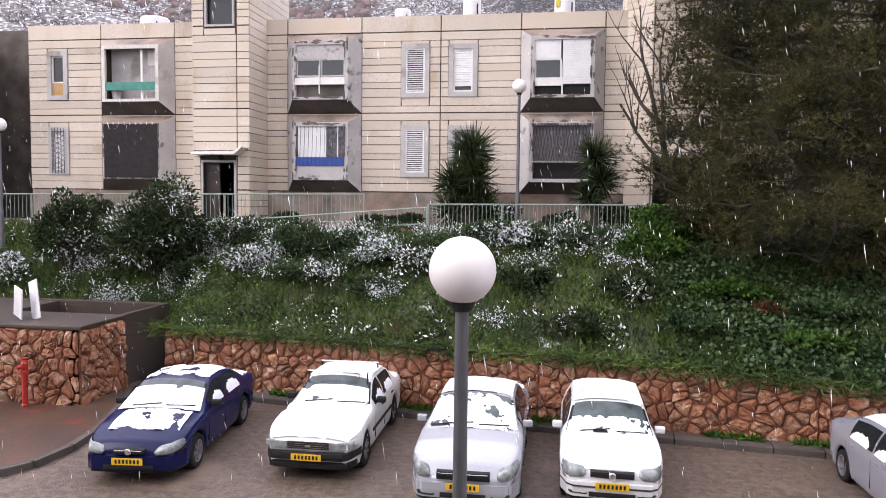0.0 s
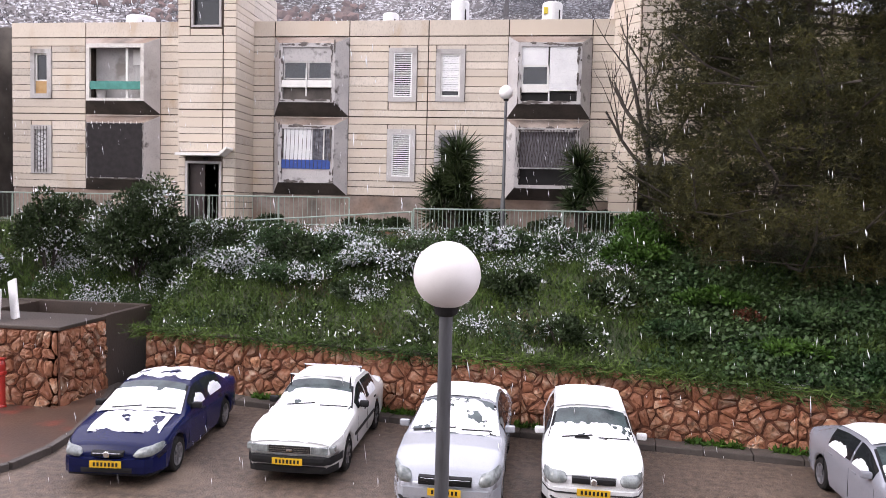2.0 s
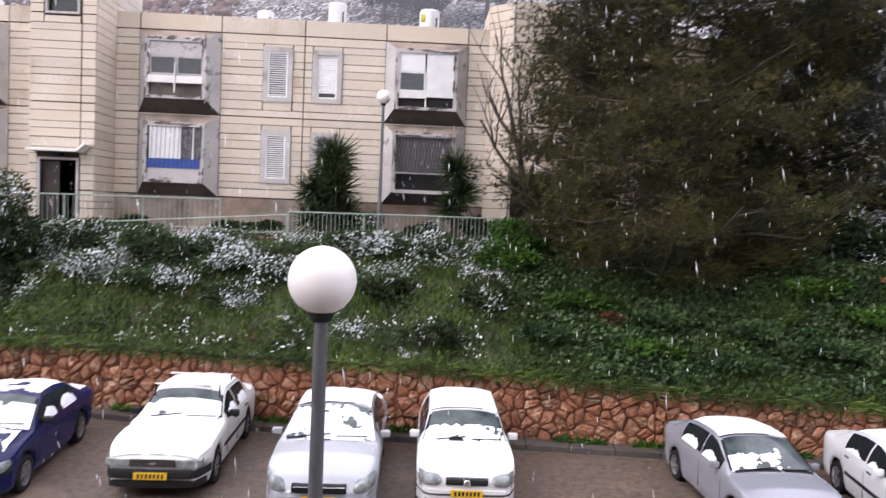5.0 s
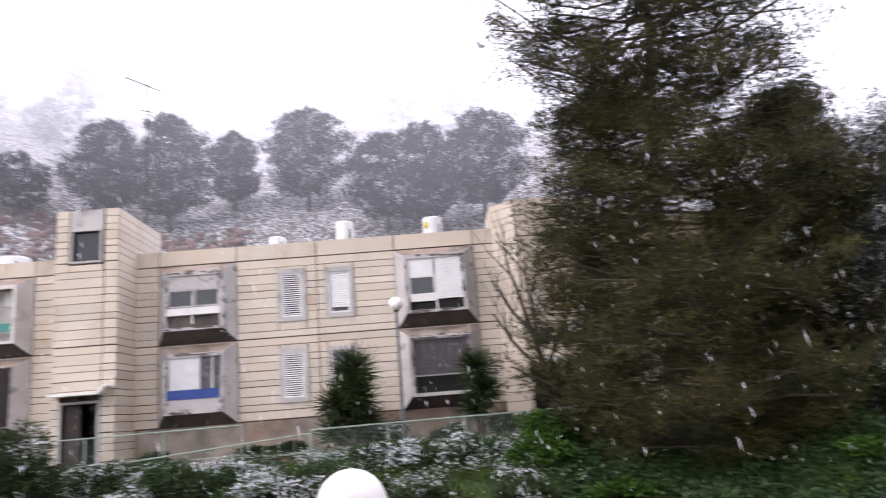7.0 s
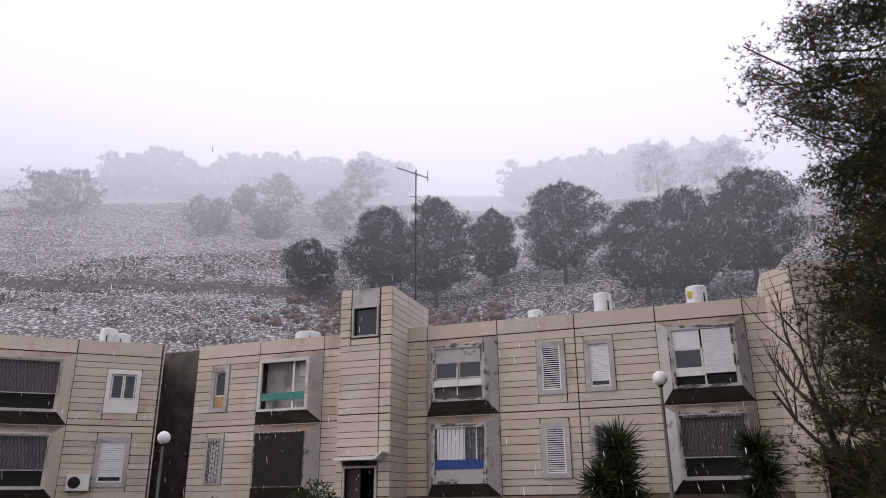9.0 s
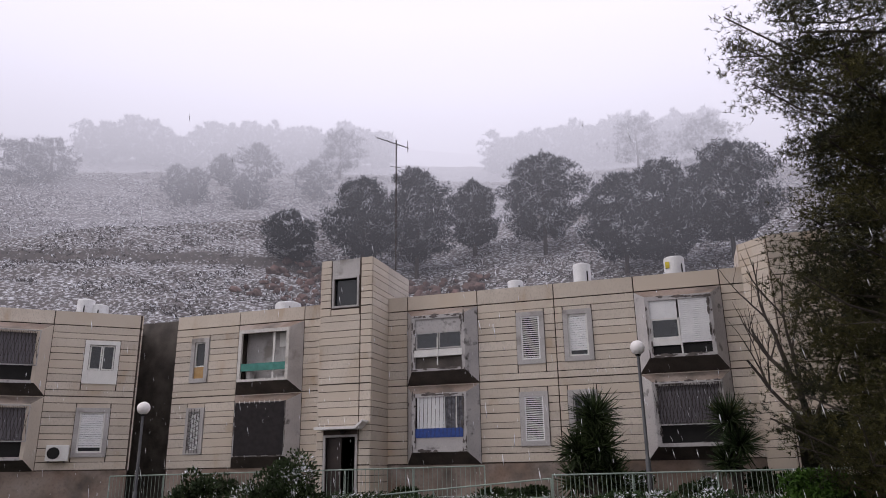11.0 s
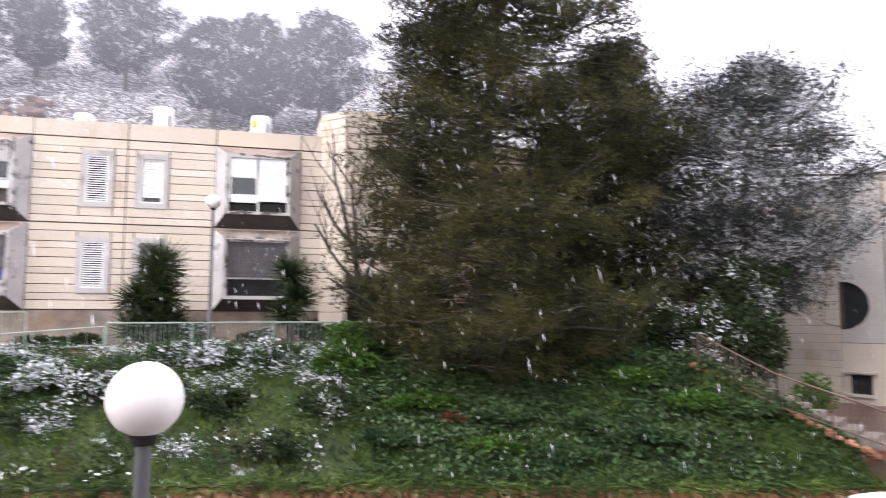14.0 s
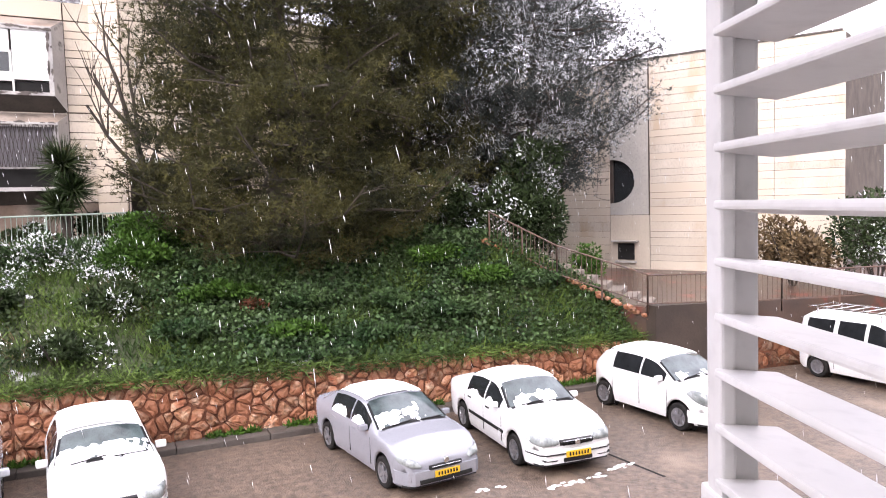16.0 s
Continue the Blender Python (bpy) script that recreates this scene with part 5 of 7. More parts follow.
def car(spec, at, heading, label):
    s = Shape(*spec["size"], spec["top"], spec.get("wr", 0.3))
    t = thing("car", label, spec.get("kind", "car"), "parked cars", m=Matrix.Translation((at[0], at[1], 0)) @ Matrix.Rotation(radians(heading), 4, "Z") @ Matrix.Diagonal((spec.get("scale", 1),) * 3 + (1,)))
    col = PAINTS[spec["paint"]]
    (wa, wz), (ra, _), (rb2, _), (ga, _) = spec["marks"]
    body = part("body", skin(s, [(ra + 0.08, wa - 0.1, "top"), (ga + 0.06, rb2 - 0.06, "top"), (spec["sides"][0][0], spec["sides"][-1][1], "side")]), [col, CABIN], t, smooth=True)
    part("windscreen", patch(s, ra + 0.03, wa - 0.06, -0.93, 0.93, 0.008), CAR_GLASS, t, "sloping windscreen", smooth=True)
    part("rear_window", patch(s, ga + 0.06, rb2 - 0.03, -0.9, 0.9, 0.008), CAR_GLASS, t, smooth=True)
    for sg in (1, -1):
        for a, b in spec["sides"]:
            part("side_window", side_pane(s, a, b, sg), SIDE_GLASS, t, smooth=True)
            if spec.get("side_snow") and sg == 1:
                part("snow", side_snow(s, a + 0.06, b - 0.16, sg, spec["side_snow"], spec["seed"] + a), SNOW, t, "snow stuck to the side window", smooth=True)["kind"] = "stuff"
            if spec.get("side_snow_right") and sg == -1:
                part("snow", side_snow(s, a + 0.06, b - 0.16, sg, spec["side_snow_right"], spec["seed"] + a), SNOW, t, "snow stuck to the side window", smooth=True)["kind"] = "stuff"
        for a, b in spec["sides"][:2]:
            p = s.side(a + 0.1, 1.0)
            h = box((p.x, p.x + 0.16, -0.012, 0.018, -0.015, 0.015), bevel=0.006)
            h.transform(Matrix.Translation((0, sg * (s.half(p.x) + 0.004), p.z - 0.09)))
            part("door_handle", h, col if spec.get("new") else PLASTIC, t)
        for x in spec["seams"]:
            w = s.half(x)
            part("door_seam", box((x - 0.004, x + 0.004, min(sg * (w - 0.012), sg * (w + 0.002)), max(sg * (w - 0.012), sg * (w + 0.002)), 0.33, s.belt0 - 0.09)), PLASTIC, t)
        if spec.get("mould"):
            w = s.W / 2
            part("side_moulding", box((s.xr + 0.42, s.xf - 0.42, min(sg * (w - 0.015), sg * (w + 0.014)), max(sg * (w - 0.015), sg * (w + 0.014)), 0.5, 0.56), bevel=0.006), PLASTIC, t)
        p = s.side(wa - 0.42, 0.95)
        m = box((-0.05, 0.06, -0.09, 0.09, -0.06, 0.06), bevel=0.035)
        m.transform(Matrix.Translation((p.x, sg * (p.y + 0.085), p.z + 0.06)))
        part("wing_mirror", m, PLASTIC if spec.get("old") or spec["paint"] == "blue" else col, t)
        for k, x in enumerate((s.xf, s.xr)):
            y = sg * (s.W / 2 - 0.115)
            R = s.wr
            wm = Matrix.Translation((x, y, R)) @ Matrix.Rotation(radians(-90 * sg), 4, "X")
            wheel = part("wheel", turned([(R * 0.62, -0.09), (R * 0.9, -0.1), (R, -0.07), (R, 0.07), (R * 0.9, 0.1), (R * 0.66, 0.095), (R * 0.62, 0.05)], 28, m=wm), TYRE, t, "black tyre", smooth=False)
            part("rim", turned([(R * 0.66, 0.06), (R * 0.66, 0.098), (R * 0.58, 0.09), (R * 0.54, 0.05), (R * 0.2, 0.06), (R * 0.16, 0.085), (0.01, 0.09)], 24, m=wm), ALLOY if not spec.get("old") else PLASTIC, wheel)
            for q in range(spec.get("spokes", 7)):
                sp = box((R * 0.12, R * 0.6, -0.025, 0.025, 0.062, 0.092))
                sp.transform(wm @ Matrix.Rotation(2 * math.pi * q / spec.get("spokes", 7), 4, "Z"))
                part("spoke", sp, ALLOY, wheel)
            part("wheel_well", turned([(R + 0.06, -0.16), (R + 0.06, -0.155)], 20, m=wm), PLASTIC, t)
    part("underbody", box((-s.L / 2 + 0.15, s.L / 2 - 0.15, -s.W / 2 + 0.3, s.W / 2 - 0.3, 0.17, 0.42)), PLASTIC, t)
    # nose
    nz = s.zc(s.L / 2)
    if spec.get("old"):
        part("bumper", nose_strip(s, 0.37, 0.51, 0.06, s.W / 2 - 0.01), PLASTIC, t, "black plastic bumper")
        # Black strip put in for the shadow below the old bumper.
        part("valance", nose_strip(s, 0.21, 0.345, 0.0, s.W / 2 - 0.05), PLASTIC, t)
        part("grille", box((s.L / 2 - 0.02, s.L / 2 + 0.02, -0.36, 0.36, 0.55, nz - 0.03)), PLASTIC, t)
        for sg in (1, -1):
            part("headlight", box((s.L / 2 - 0.06, s.L / 2 + 0.025, min(sg * 0.37, sg * 0.66), max(sg * 0.37, sg * 0.66), 0.55, nz - 0.03), bevel=0.01), LENS, t)
            part("indicator", box((s.L / 2 - 0.2, s.L / 2 - 0.04, min(sg * 0.665, sg * 0.76), max(sg * 0.665, sg * 0.76), 0.56, nz - 0.04), bevel=0.01), LENS, t)
        for k in range(3):
            z = 0.57 + k * 0.035
            part("grille_slat", box((s.L / 2 + 0.018, s.L / 2 + 0.028, -0.35, 0.35, z, z + 0.006)), CHROME, t)
        part("badge", box((s.L / 2 + 0.02, s.L / 2 + 0.036, -0.05, 0.05, 0.585, 0.625), bevel=0.008), CHROME, t)
        pz = 0.385
    else:
        part("bumper", nose_strip(s, 0.24, 0.50, 0.02, s.W / 2 - 0.02), col, t)
        if spec.get("rub"):
            part("rubbing_strip", nose_strip(s, 0.40, 0.445, 0.04, s.W / 2 - 0.02), PLASTIC, t, "black rubbing strip")
        # Thin black strip takes the place of the shadow under the bumper.
        part("valance", nose_strip(s, 0.19, 0.245, -0.03, s.W / 2 - 0.1), PLASTIC, t)
        part("air_intake", nose_strip(s, 0.255, 0.36, 0.03, spec.get("intake", 0.42)), PLASTIC, t)
        gw, g0, g1 = spec["grille"]
        part("grille", nose_strip(s, g0, g1, -0.0 + spec.get("gout", 0.0), gw), PLASTIC, t)
        for k in range(spec.get("slats", 2)):
            z = g0 + (g1 - g0) * (k + 0.6) / (spec.get("slats", 2) + 0.2)
            part("grille_slat", nose_strip(s, z - 0.012, z + 0.012, 0.018 + spec.get("gout", 0.0), gw - 0.03), CHROME if spec.get("slats", 2) > 1 else col, t)
        bd = turned([(0.055, 0), (0.055, 0.02), (0.045, 0.03), (0.01, 0.03)], 18, m=Matrix.Translation((s.L / 2 + 0.045 + spec.get("gout", 0.0), 0, (g0 + g1) / 2 + spec.get("bup", 0))) @ Matrix.Rotation(radians(90), 4, "Y"))
        part("badge", bd, CHROME, t, "round chrome badge")
        hw, hz, hh = spec["lamp"]
        for sg in (1, -1):
            y1 = s.W / 2 * 0.975
            sl = spec.get("slant", 12) * 0.004
            part("headlight", nose_lens(s, sg, y1 - 2 * hw, y1, hz - sl, hh * 0.72, hz + sl, hh, 0.005), LENS, t, "clear headlight", smooth=True)
            if spec.get("corner"):
                part("corner_intake", nose_lens(s, sg, s.W / 2 - 0.45, s.W / 2 - 0.15, 0.33, spec["corner"], 0.34, spec["corner"] * 0.8, 0.04), PLASTIC, t)
            fg = turned([(0.055, 0), (0.05, 0.02), (0.01, 0.03)], 14, m=Matrix.Translation((s.L / 2 - 0.03, sg * (s.W / 2 - 0.3), 0.315)) @ Matrix.Rotation(radians(90), 4, "Y"))
            part("fog_light", fg, LENS, t)
        pz = spec.get("plate", 0.33)
    po = 0.035 if spec.get("old") else 0.0
    part("number_plate", box((s.L / 2 + 0.085 + po, s.L / 2 + 0.1 + po, -0.26, 0.26, pz, pz + 0.115), bevel=0.004), PLATE, t, "yellow number plate with unreadable bars")
    for k in range(7):
        y = -0.2 + k * 0.062
        part("plate_mark", box((s.L / 2 + 0.1005 + po, s.L / 2 + 0.103 + po, y, y + 0.035, pz + 0.025, pz + 0.09)), PLASTIC, t)
    part("cowl", patch(s, wa - 0.075, wa - 0.02, -0.9, 0.9, 0.012, 3, 14), PLASTIC, t, "black cowl under the windscreen")
    # wipers
    for y0 in (-0.5, 0.12):
        a = Vector((wa - 0.03, y0, s.roof(wa - 0.03, y0) + 0.035))
        b = Vector((wa - 0.075, y0 + 0.52, s.roof(wa - 0.075, y0 + 0.52) + 0.035))
        part("wiper", rod(a, b, 0.011, n=5), PLASTIC, t)
    # snow
    rng = random.Random(spec.get("seed", 1))
    ox = rng.uniform(0, 50)
    for x0, x1, y0, y1, cover, deep in spec["snow"]:
        nx_, ny_ = max(6, int((x1 - x0) / 0.022)), 72

        def depth(x, y, cover=cover, x0=x0, x1=x1):
            e = min(x - x0, x1 - x) / 0.10
            n1 = noise.noise((x * 3.2 + ox, y * 3.2, 0)) + 0.45 * noise.noise((x * 10 + ox, y * 10, 2)) + 0.2 * noise.noise((x * 26 + ox, y * 26, 5))
            return cover + min(0, e - 1) * 0.4 - max(0, abs(y) / (s.W / 2) - 0.72) * 1.2 - n1

        def ok(x, y):
            return depth(x, y) > 0

        def thick(x, y, deep=deep):
            return 0.006 + deep * min(1, max(0, depth(x, y)) * 4) * (0.8 + 0.4 * noise.noise((x * 4 + ox, y * 4, 8)))

        part("snow", patch(s, x0, x1, y0, y1, thick, nx_, ny_, ok), SNOW, t, "fresh snow lying on the car", smooth=True)["kind"] = "stuff"
    for extra in spec.get("extras", ()):
        extra(t, s, col)
    return t


def roof_rails(t, s, col):
    for x in (-0.55, 0.35):
        part("roof_bar", rod((x, -0.6, s.H + 0.05), (x, 0.6, s.H + 0.05), 0.016), CHROME, t)
        for y in (-0.58, 0.58):
            part("bar_foot", rod((x, y, s.roof(x, y) - 0.02), (x, y, s.H + 0.05), 0.014), PLASTIC, t)


def ladder_rack(t, s, col):
    for y in (-0.55, 0.55):
        part("rack_rail", rod((-1.9, y, s.H + 0.14), (0.5, y, s.H + 0.14), 0.022), CHROME, t)
    for k in range(7):
        x = -1.85 + k * 0.38
        part("rack_bar", rod((x, -0.55, s.H + 0.14), (x, 0.55, s.H + 0.14), 0.016), CHROME, t)
    for x in (-1.6, 0.2):
        for y in (-0.55, 0.55):
            part("rack_foot", rod((x, y, s.roof(x, y) - 0.02), (x, y, s.H + 0.14), 0.016), CHROME, t)


# size: length, width, height, wheelbase, front overhang, belt height
ROUND_SALOON = dict(size=(4.42, 1.70, 1.39, 2.55, 0.86, 0.90), paint="blue", seed=3, side_snow=0.45, scale=1.03,
               top=[(-2.21, 0.84), (-2.0, 0.96), (-1.5, 0.99), (-0.95, 1.30), (-0.45, 1.385), (0.15, 1.385), (0.38, 1.33), (1.05, 0.96), (1.6, 0.87), (2.1, 0.69), (2.21, 0.55)],
               marks=[(1.05, 0), (0.32, 0), (-0.8, 0), (-1.5, 0)], sides=[(0.0, 0.72), (-0.95, -0.06)], seams=[0.85, -0.03, -1.0], grille=(0.26, 0.52, 0.61), lamp=(0.20, 0.60, 0.085), slant=10, plate=0.36,
               snow=[(0.54, 1.08, -0.98, 0.98, 0.75, 0.02), (1.1, 1.8, -0.72, 0.85, 0.42, 0.02), (-1.0, 0.25, -0.95, 0.95, 0.22, 0.02), (-2.1, -1.45, -0.9, 0.9, 0.3, 0.02)])
OLD_SALOON = dict(size=(4.37, 1.66, 1.40, 2.47, 0.85, 0.90), paint="offwhite", seed=5, side_snow=0.5, old=True, mould=True, scale=1.03,
             top=[(-2.18, 0.86), (-2.12, 0.93), (-1.5, 0.95), (-1.0, 1.33), (-0.8, 1.38), (0.0, 1.40), (0.22, 1.36), (0.86, 0.95), (1.5, 0.87), (2.08, 0.75), (2.18, 0.70)],
             marks=[(0.86, 0), (0.2, 0), (-0.88, 0), (-1.5, 0)], sides=[(-0.08, 0.62), (-0.95, -0.14)], seams=[0.7, -0.11, -0.98], extras=(roof_rails,),
             snow=[(0.46, 0.88, -0.96, 0.96, 0.7, 0.02), (0.84, 2.14, -1.05, 1.05, 0.8, 0.025), (-0.85, 0.16, -1.0, 1.0, 0.7, 0.03), (-2.1, -1.5, -1, 1, 0.6, 0.02)])
SILVER_SALOON = dict(size=(4.55, 1.78, 1.46, 2.58, 0.9, 0.95), paint="silver", seed=7, new=True, corner=0.05,
             top=[(-2.27, 0.95), (-2.1, 1.06), (-1.6, 1.09), (-1.0, 1.38), (-0.5, 1.455), (0.1, 1.46), (0.35, 1.42), (1.1, 1.02), (1.6, 0.95), (2.16, 0.77), (2.27, 0.62)],
             marks=[(1.1, 0), (0.3, 0), (-0.85, 0), (-1.6, 0)], sides=[(0.0, 0.76), (-1.0, -0.06)], seams=[0.9, -0.03, -1.05], grille=(0.42, 0.53, 0.68), slats=3, lamp=(0.17, 0.67, 0.125), slant=12, plate=0.40, intake=0.36, bup=0.02,
             snow=[(0.36, 1.14, -0.99, 0.99, 0.36, 0.02), (-1.0, 0.28, -1.0, 1.0, 0.7, 0.03), (-2.2, -1.5, -1, 1, 0.5, 0.02)])
SMALL_HATCH = dict(size=(3.78, 1.66, 1.42, 2.41, 0.76, 0.90), paint="white", seed=9, rub=True, corner=0.03, intake=0.36,
            top=[(-1.89, 0.86), (-1.83, 1.0), (-1.55, 1.3), (-1.2, 1.40), (-0.5, 1.425), (0.05, 1.41), (0.28, 1.36), (0.92, 0.96), (1.35, 0.89), (1.78, 0.73), (1.89, 0.60)],
            marks=[(0.92, 0), (0.24, 0), (-1.32, 0), (-1.78, 0)], sides=[(-0.1, 0.62), (-1.0, -0.16)], seams=[0.75, -0.13, -1.0], grille=(0.34, 0.56, 0.67), slats=0, lamp=(0.2, 0.64, 0.105), slant=2, plate=0.40,
            snow=[(0.58, 0.97, -0.97, 0.97, 0.4, 0.02), (0.93, 1.84, -1.04, 1.04, 0.75, 0.02), (-1.45, 0.22, -1.0, 1.0, 0.8, 0.03)])
GREY_SALOON = dict(size=(4.44, 1.75, 1.46, 2.65, 0.83, 0.93), scale=0.93, paint="grey", seed=11, side_snow_right=0.55, new=True, spokes=5,
            top=[(-2.22, 0.92), (-2.1, 1.05), (-1.65, 1.08), (-1.05, 1.38), (-0.5, 1.455), (0.1, 1.46), (0.35, 1.41), (1.15, 1.01), (1.65, 0.94), (2.1, 0.76), (2.22, 0.58)],
            marks=[(1.15, 0), (0.3, 0), (-0.9, 0), (-1.65, 0)], sides=[(0.0, 0.8), (-1.0, -0.06)], seams=[0.92, -0.03, -1.1], grille=(0.34, 0.43, 0.57), slats=3, lamp=(0.18, 0.65, 0.075), slant=16, plate=0.36, intake=0.55, bup=0.13,
            snow=[(0.62, 1.14, -0.95, 0.4, 0.02, 0.02), (-1.0, 0.28, -1.0, 1.0, 0.8, 0.03)])
WHITE_SALOON = dict(size=(4.38, 1.73, 1.44, 2.51, 0.87, 0.93), scale=0.97, paint="white", seed=13, side_snow_right=0.75, corner=0.025, intake=0.3, rub=True, mould=True,
            top=[(-2.19, 0.93), (-2.05, 1.03), (-1.55, 1.06), (-0.95, 1.36), (-0.45, 1.435), (0.1, 1.44), (0.34, 1.39), (1.02, 1.0), (1.55, 0.92), (2.08, 0.76), (2.19, 0.62)],
            marks=[(1.02, 0), (0.3, 0), (-0.82, 0), (-1.55, 0)], sides=[(0.0, 0.7), (-0.9, -0.06)], seams=[0.82, -0.03, -1.0], grille=(0.34, 0.56, 0.66), slats=4, lamp=(0.24, 0.66, 0.09), slant=4, plate=0.36,
            snow=[(0.66, 1.04, -0.8, 0.5, 0.1, 0.02), (-0.8, 0.28, -1.0, 1.0, 0.85, 0.02), (1.06, 1.9, -0.9, 0.9, 0.2, 0.015)])
CITY_CAR = dict(size=(3.42, 1.62, 1.47, 2.34, 0.66, 0.95), paint="white", seed=15, new=True, wr=0.29,
            top=[(-1.71, 0.9), (-1.66, 1.08), (-1.35, 1.36), (-1.0, 1.45), (-0.4, 1.47), (0.1, 1.44), (0.35, 1.38), (0.98, 1.0), (1.3, 0.92), (1.6, 0.76), (1.71, 0.62)],
            marks=[(0.98, 0), (0.3, 0), (-1.12, 0), (-1.6, 0)], sides=[(-0.05, 0.66), (-0.95, -0.1)], seams=[0.75, -0.08, -0.95], grille=(0.3, 0.47, 0.54), slats=1, lamp=(0.2, 0.74, 0.14), slant=20, plate=0.36,
            snow=[(0.7, 1.0, -0.8, 0.8, -0.05, 0.015), (-1.2, 0.3, -1.0, 1.0, 0.8, 0.02), (1.0, 1.5, -0.9, 0.9, 0.3, 0.015)])
VAN = dict(size=(4.15, 1.72, 1.80, 2.69, 0.8, 1.05), scale=0.94, paint="white", seed=17, kind="van", rub=True, mould=True,
           top=[(-2.07, 1.0), (-2.05, 1.68), (-1.9, 1.78), (-0.8, 1.80), (0.1, 1.80), (0.4, 1.70), (1.05, 1.12), (1.6, 1.0), (1.95, 0.84), (2.07, 0.66)],
           marks=[(1.05, 0), (0.36, 0), (-2.0, 0), (-2.06, 0)], sides=[(0.0, 0.72), (-0.85, -0.1), (-1.8, -0.98)], seams=[0.85, -0.05, -0.92], grille=(0.34, 0.54, 0.63), slats=2, lamp=(0.2, 0.72, 0.12), plate=0.36, extras=(ladder_rack,),
           snow=[(-1.8, 0.2, -1.0, 1.0, 0.5, 0.02)])
car(ROUND_SALOON, (-7.33, 13.55), -84, "dark blue rounded saloon car patched with snow")
car(OLD_SALOON, (-4.2, 14.25), -89, "old boxy white saloon car under snow")
car(SILVER_SALOON, (-1.33, 13.4), -90, "silver saloon car half covered with snow")
car(SMALL_HATCH, (1.02, 13.45), -91, "small white hatchback car covered with snow")
car(GREY_SALOON, (5.98, 12.55), -89, "grey-silver saloon car with snow on its roof")
car(WHITE_SALOON, (8.72, 12.0), -99, "white saloon car with snow on its windscreen")
car(CITY_CAR, (12.5, 11.55), -92, "small white five-door hatchback car lightly snowed")
car(VAN, (18.8, 10.2), -92, "white delivery van with a roof rack")

# ---- plants ----
def leaf_mat(name, c1, c2, snow_share=0.0, rough=0.6, vary=0.35):
    m = mat(name, c1, c2, rough=rough, scale=0.9, fine=12, bump=0, vary=vary, spec=0.2)
    if snow_share != 0:
        n, l = m.node_tree.nodes, m.node_tree.links
        b = n["Principled BSDF"]
        old = b.inputs["Base Color"].links[0].from_socket
        geo, lt, x, tex, tc, add = n.new("ShaderNodeNewGeometry"), n.new("ShaderNodeMath"), n.new("ShaderNodeMix"), n.new("ShaderNodeTexNoise"), n.new("ShaderNodeTexCoord"), n.new("ShaderNodeMath")
        tex.inputs["Scale"].default_value = 0.9
        l.new(tc.outputs["Object"], tex.inputs["Vector"])
        add.operation = "MULTIPLY_ADD"
        add.inputs[1].default_value = -2.4
        l.new(tex.outputs[0], add.inputs[0]), l.new(geo.outputs["Random Per Island"], add.inputs[2])
        lt.operation = "LESS_THAN"
        lt.inputs[1].default_value = snow_share - 1.2
        l.new(add.outputs[0], lt.inputs[0])
        x.data_type = "RGBA"
        x.inputs[7].default_value = (0.78, 0.8, 0.85, 1)
        l.new(lt.outputs[0], x.inputs[0]), l.new(old, x.inputs[6]), l.new(x.outputs[2], b.inputs["Base Color"])
    return m


NEEDLE = leaf_mat("pine_needles", (0.013, 0.016, 0.008), (0.080, 0.074, 0.022), vary=0.5)
NEEDLE_SNOW = leaf_mat("snowy_needles", (0.036, 0.044, 0.042), (0.066, 0.072, 0.068), 0.04)
# Bluish grey needles: some of the distance haze is in this colour.
HILL_LEAF = leaf_mat("hazed_hill_needles", (0.034, 0.042, 0.046), (0.017, 0.021, 0.025), 0.04, vary=0.4)
SHRUB = leaf_mat("dark_shrub_leaf", (0.020, 0.034, 0.012), (0.035, 0.055, 0.018), -0.04)
SHRUB_SNOW = leaf_mat("snowy_shrub_leaf", (0.035, 0.065, 0.025), (0.05, 0.085, 0.03), 0.22)
WEED = leaf_mat("weed_leaf", (0.055, 0.095, 0.025), (0.085, 0.125, 0.03), -0.12)
IVY = leaf_mat("ivy_leaf", (0.022, 0.050, 0.018), (0.062, 0.105, 0.038), 0.0, rough=0.45, vary=0.55)
GRASS = leaf_mat("grass_blade", (0.105, 0.16, 0.036), (0.036, 0.068, 0.018), 0.0, vary=0.55)
BRIGHT = leaf_mat("bright_green_leaf", (0.050, 0.11, 0.014), (0.035, 0.08, 0.012), 0.0)
DRY = leaf_mat("dry_grass", (0.15, 0.105, 0.055), (0.09, 0.06, 0.032), 0.0)
SWORD = leaf_mat("yucca_leaf", (0.022, 0.038, 0.014), (0.04, 0.055, 0.022), 0.0, rough=0.4)
BARK = mat("bark", (0.065, 0.052, 0.042), (0.035, 0.028, 0.024), rough=0.95, scale=3, fine=15, bump=0.8, stretch=(1, 1, 0.3))
REDDISH = leaf_mat("red_brown_leaf", (0.16, 0.05, 0.025), (0.10, 0.035, 0.02))


def mesh_np(name, V, F, material, parent=None, label=""):
    me = bpy.data.meshes.new(name)
    n, k = F.shape
    me.vertices.add(len(V))
    me.vertices.foreach_set("co", np.ascontiguousarray(V, np.float32).ravel())
    me.loops.add(n * k)
    me.loops.foreach_set("vertex_index", np.ascontiguousarray(F, np.int32).ravel())
    me.polygons.add(n)
    me.polygons.foreach_set("loop_start", np.arange(0, n * k, k, dtype=np.int32))
    me.update(calc_edges=True)
    me.materials.append(material)
    ob = new(name, me)
    if parent:
        ob.parent = parent
    if label:
        ob["label"] = label
    return ob


def unit(v):
    return v / (np.linalg.norm(v, axis=-1, keepdims=True) + 1e-9)


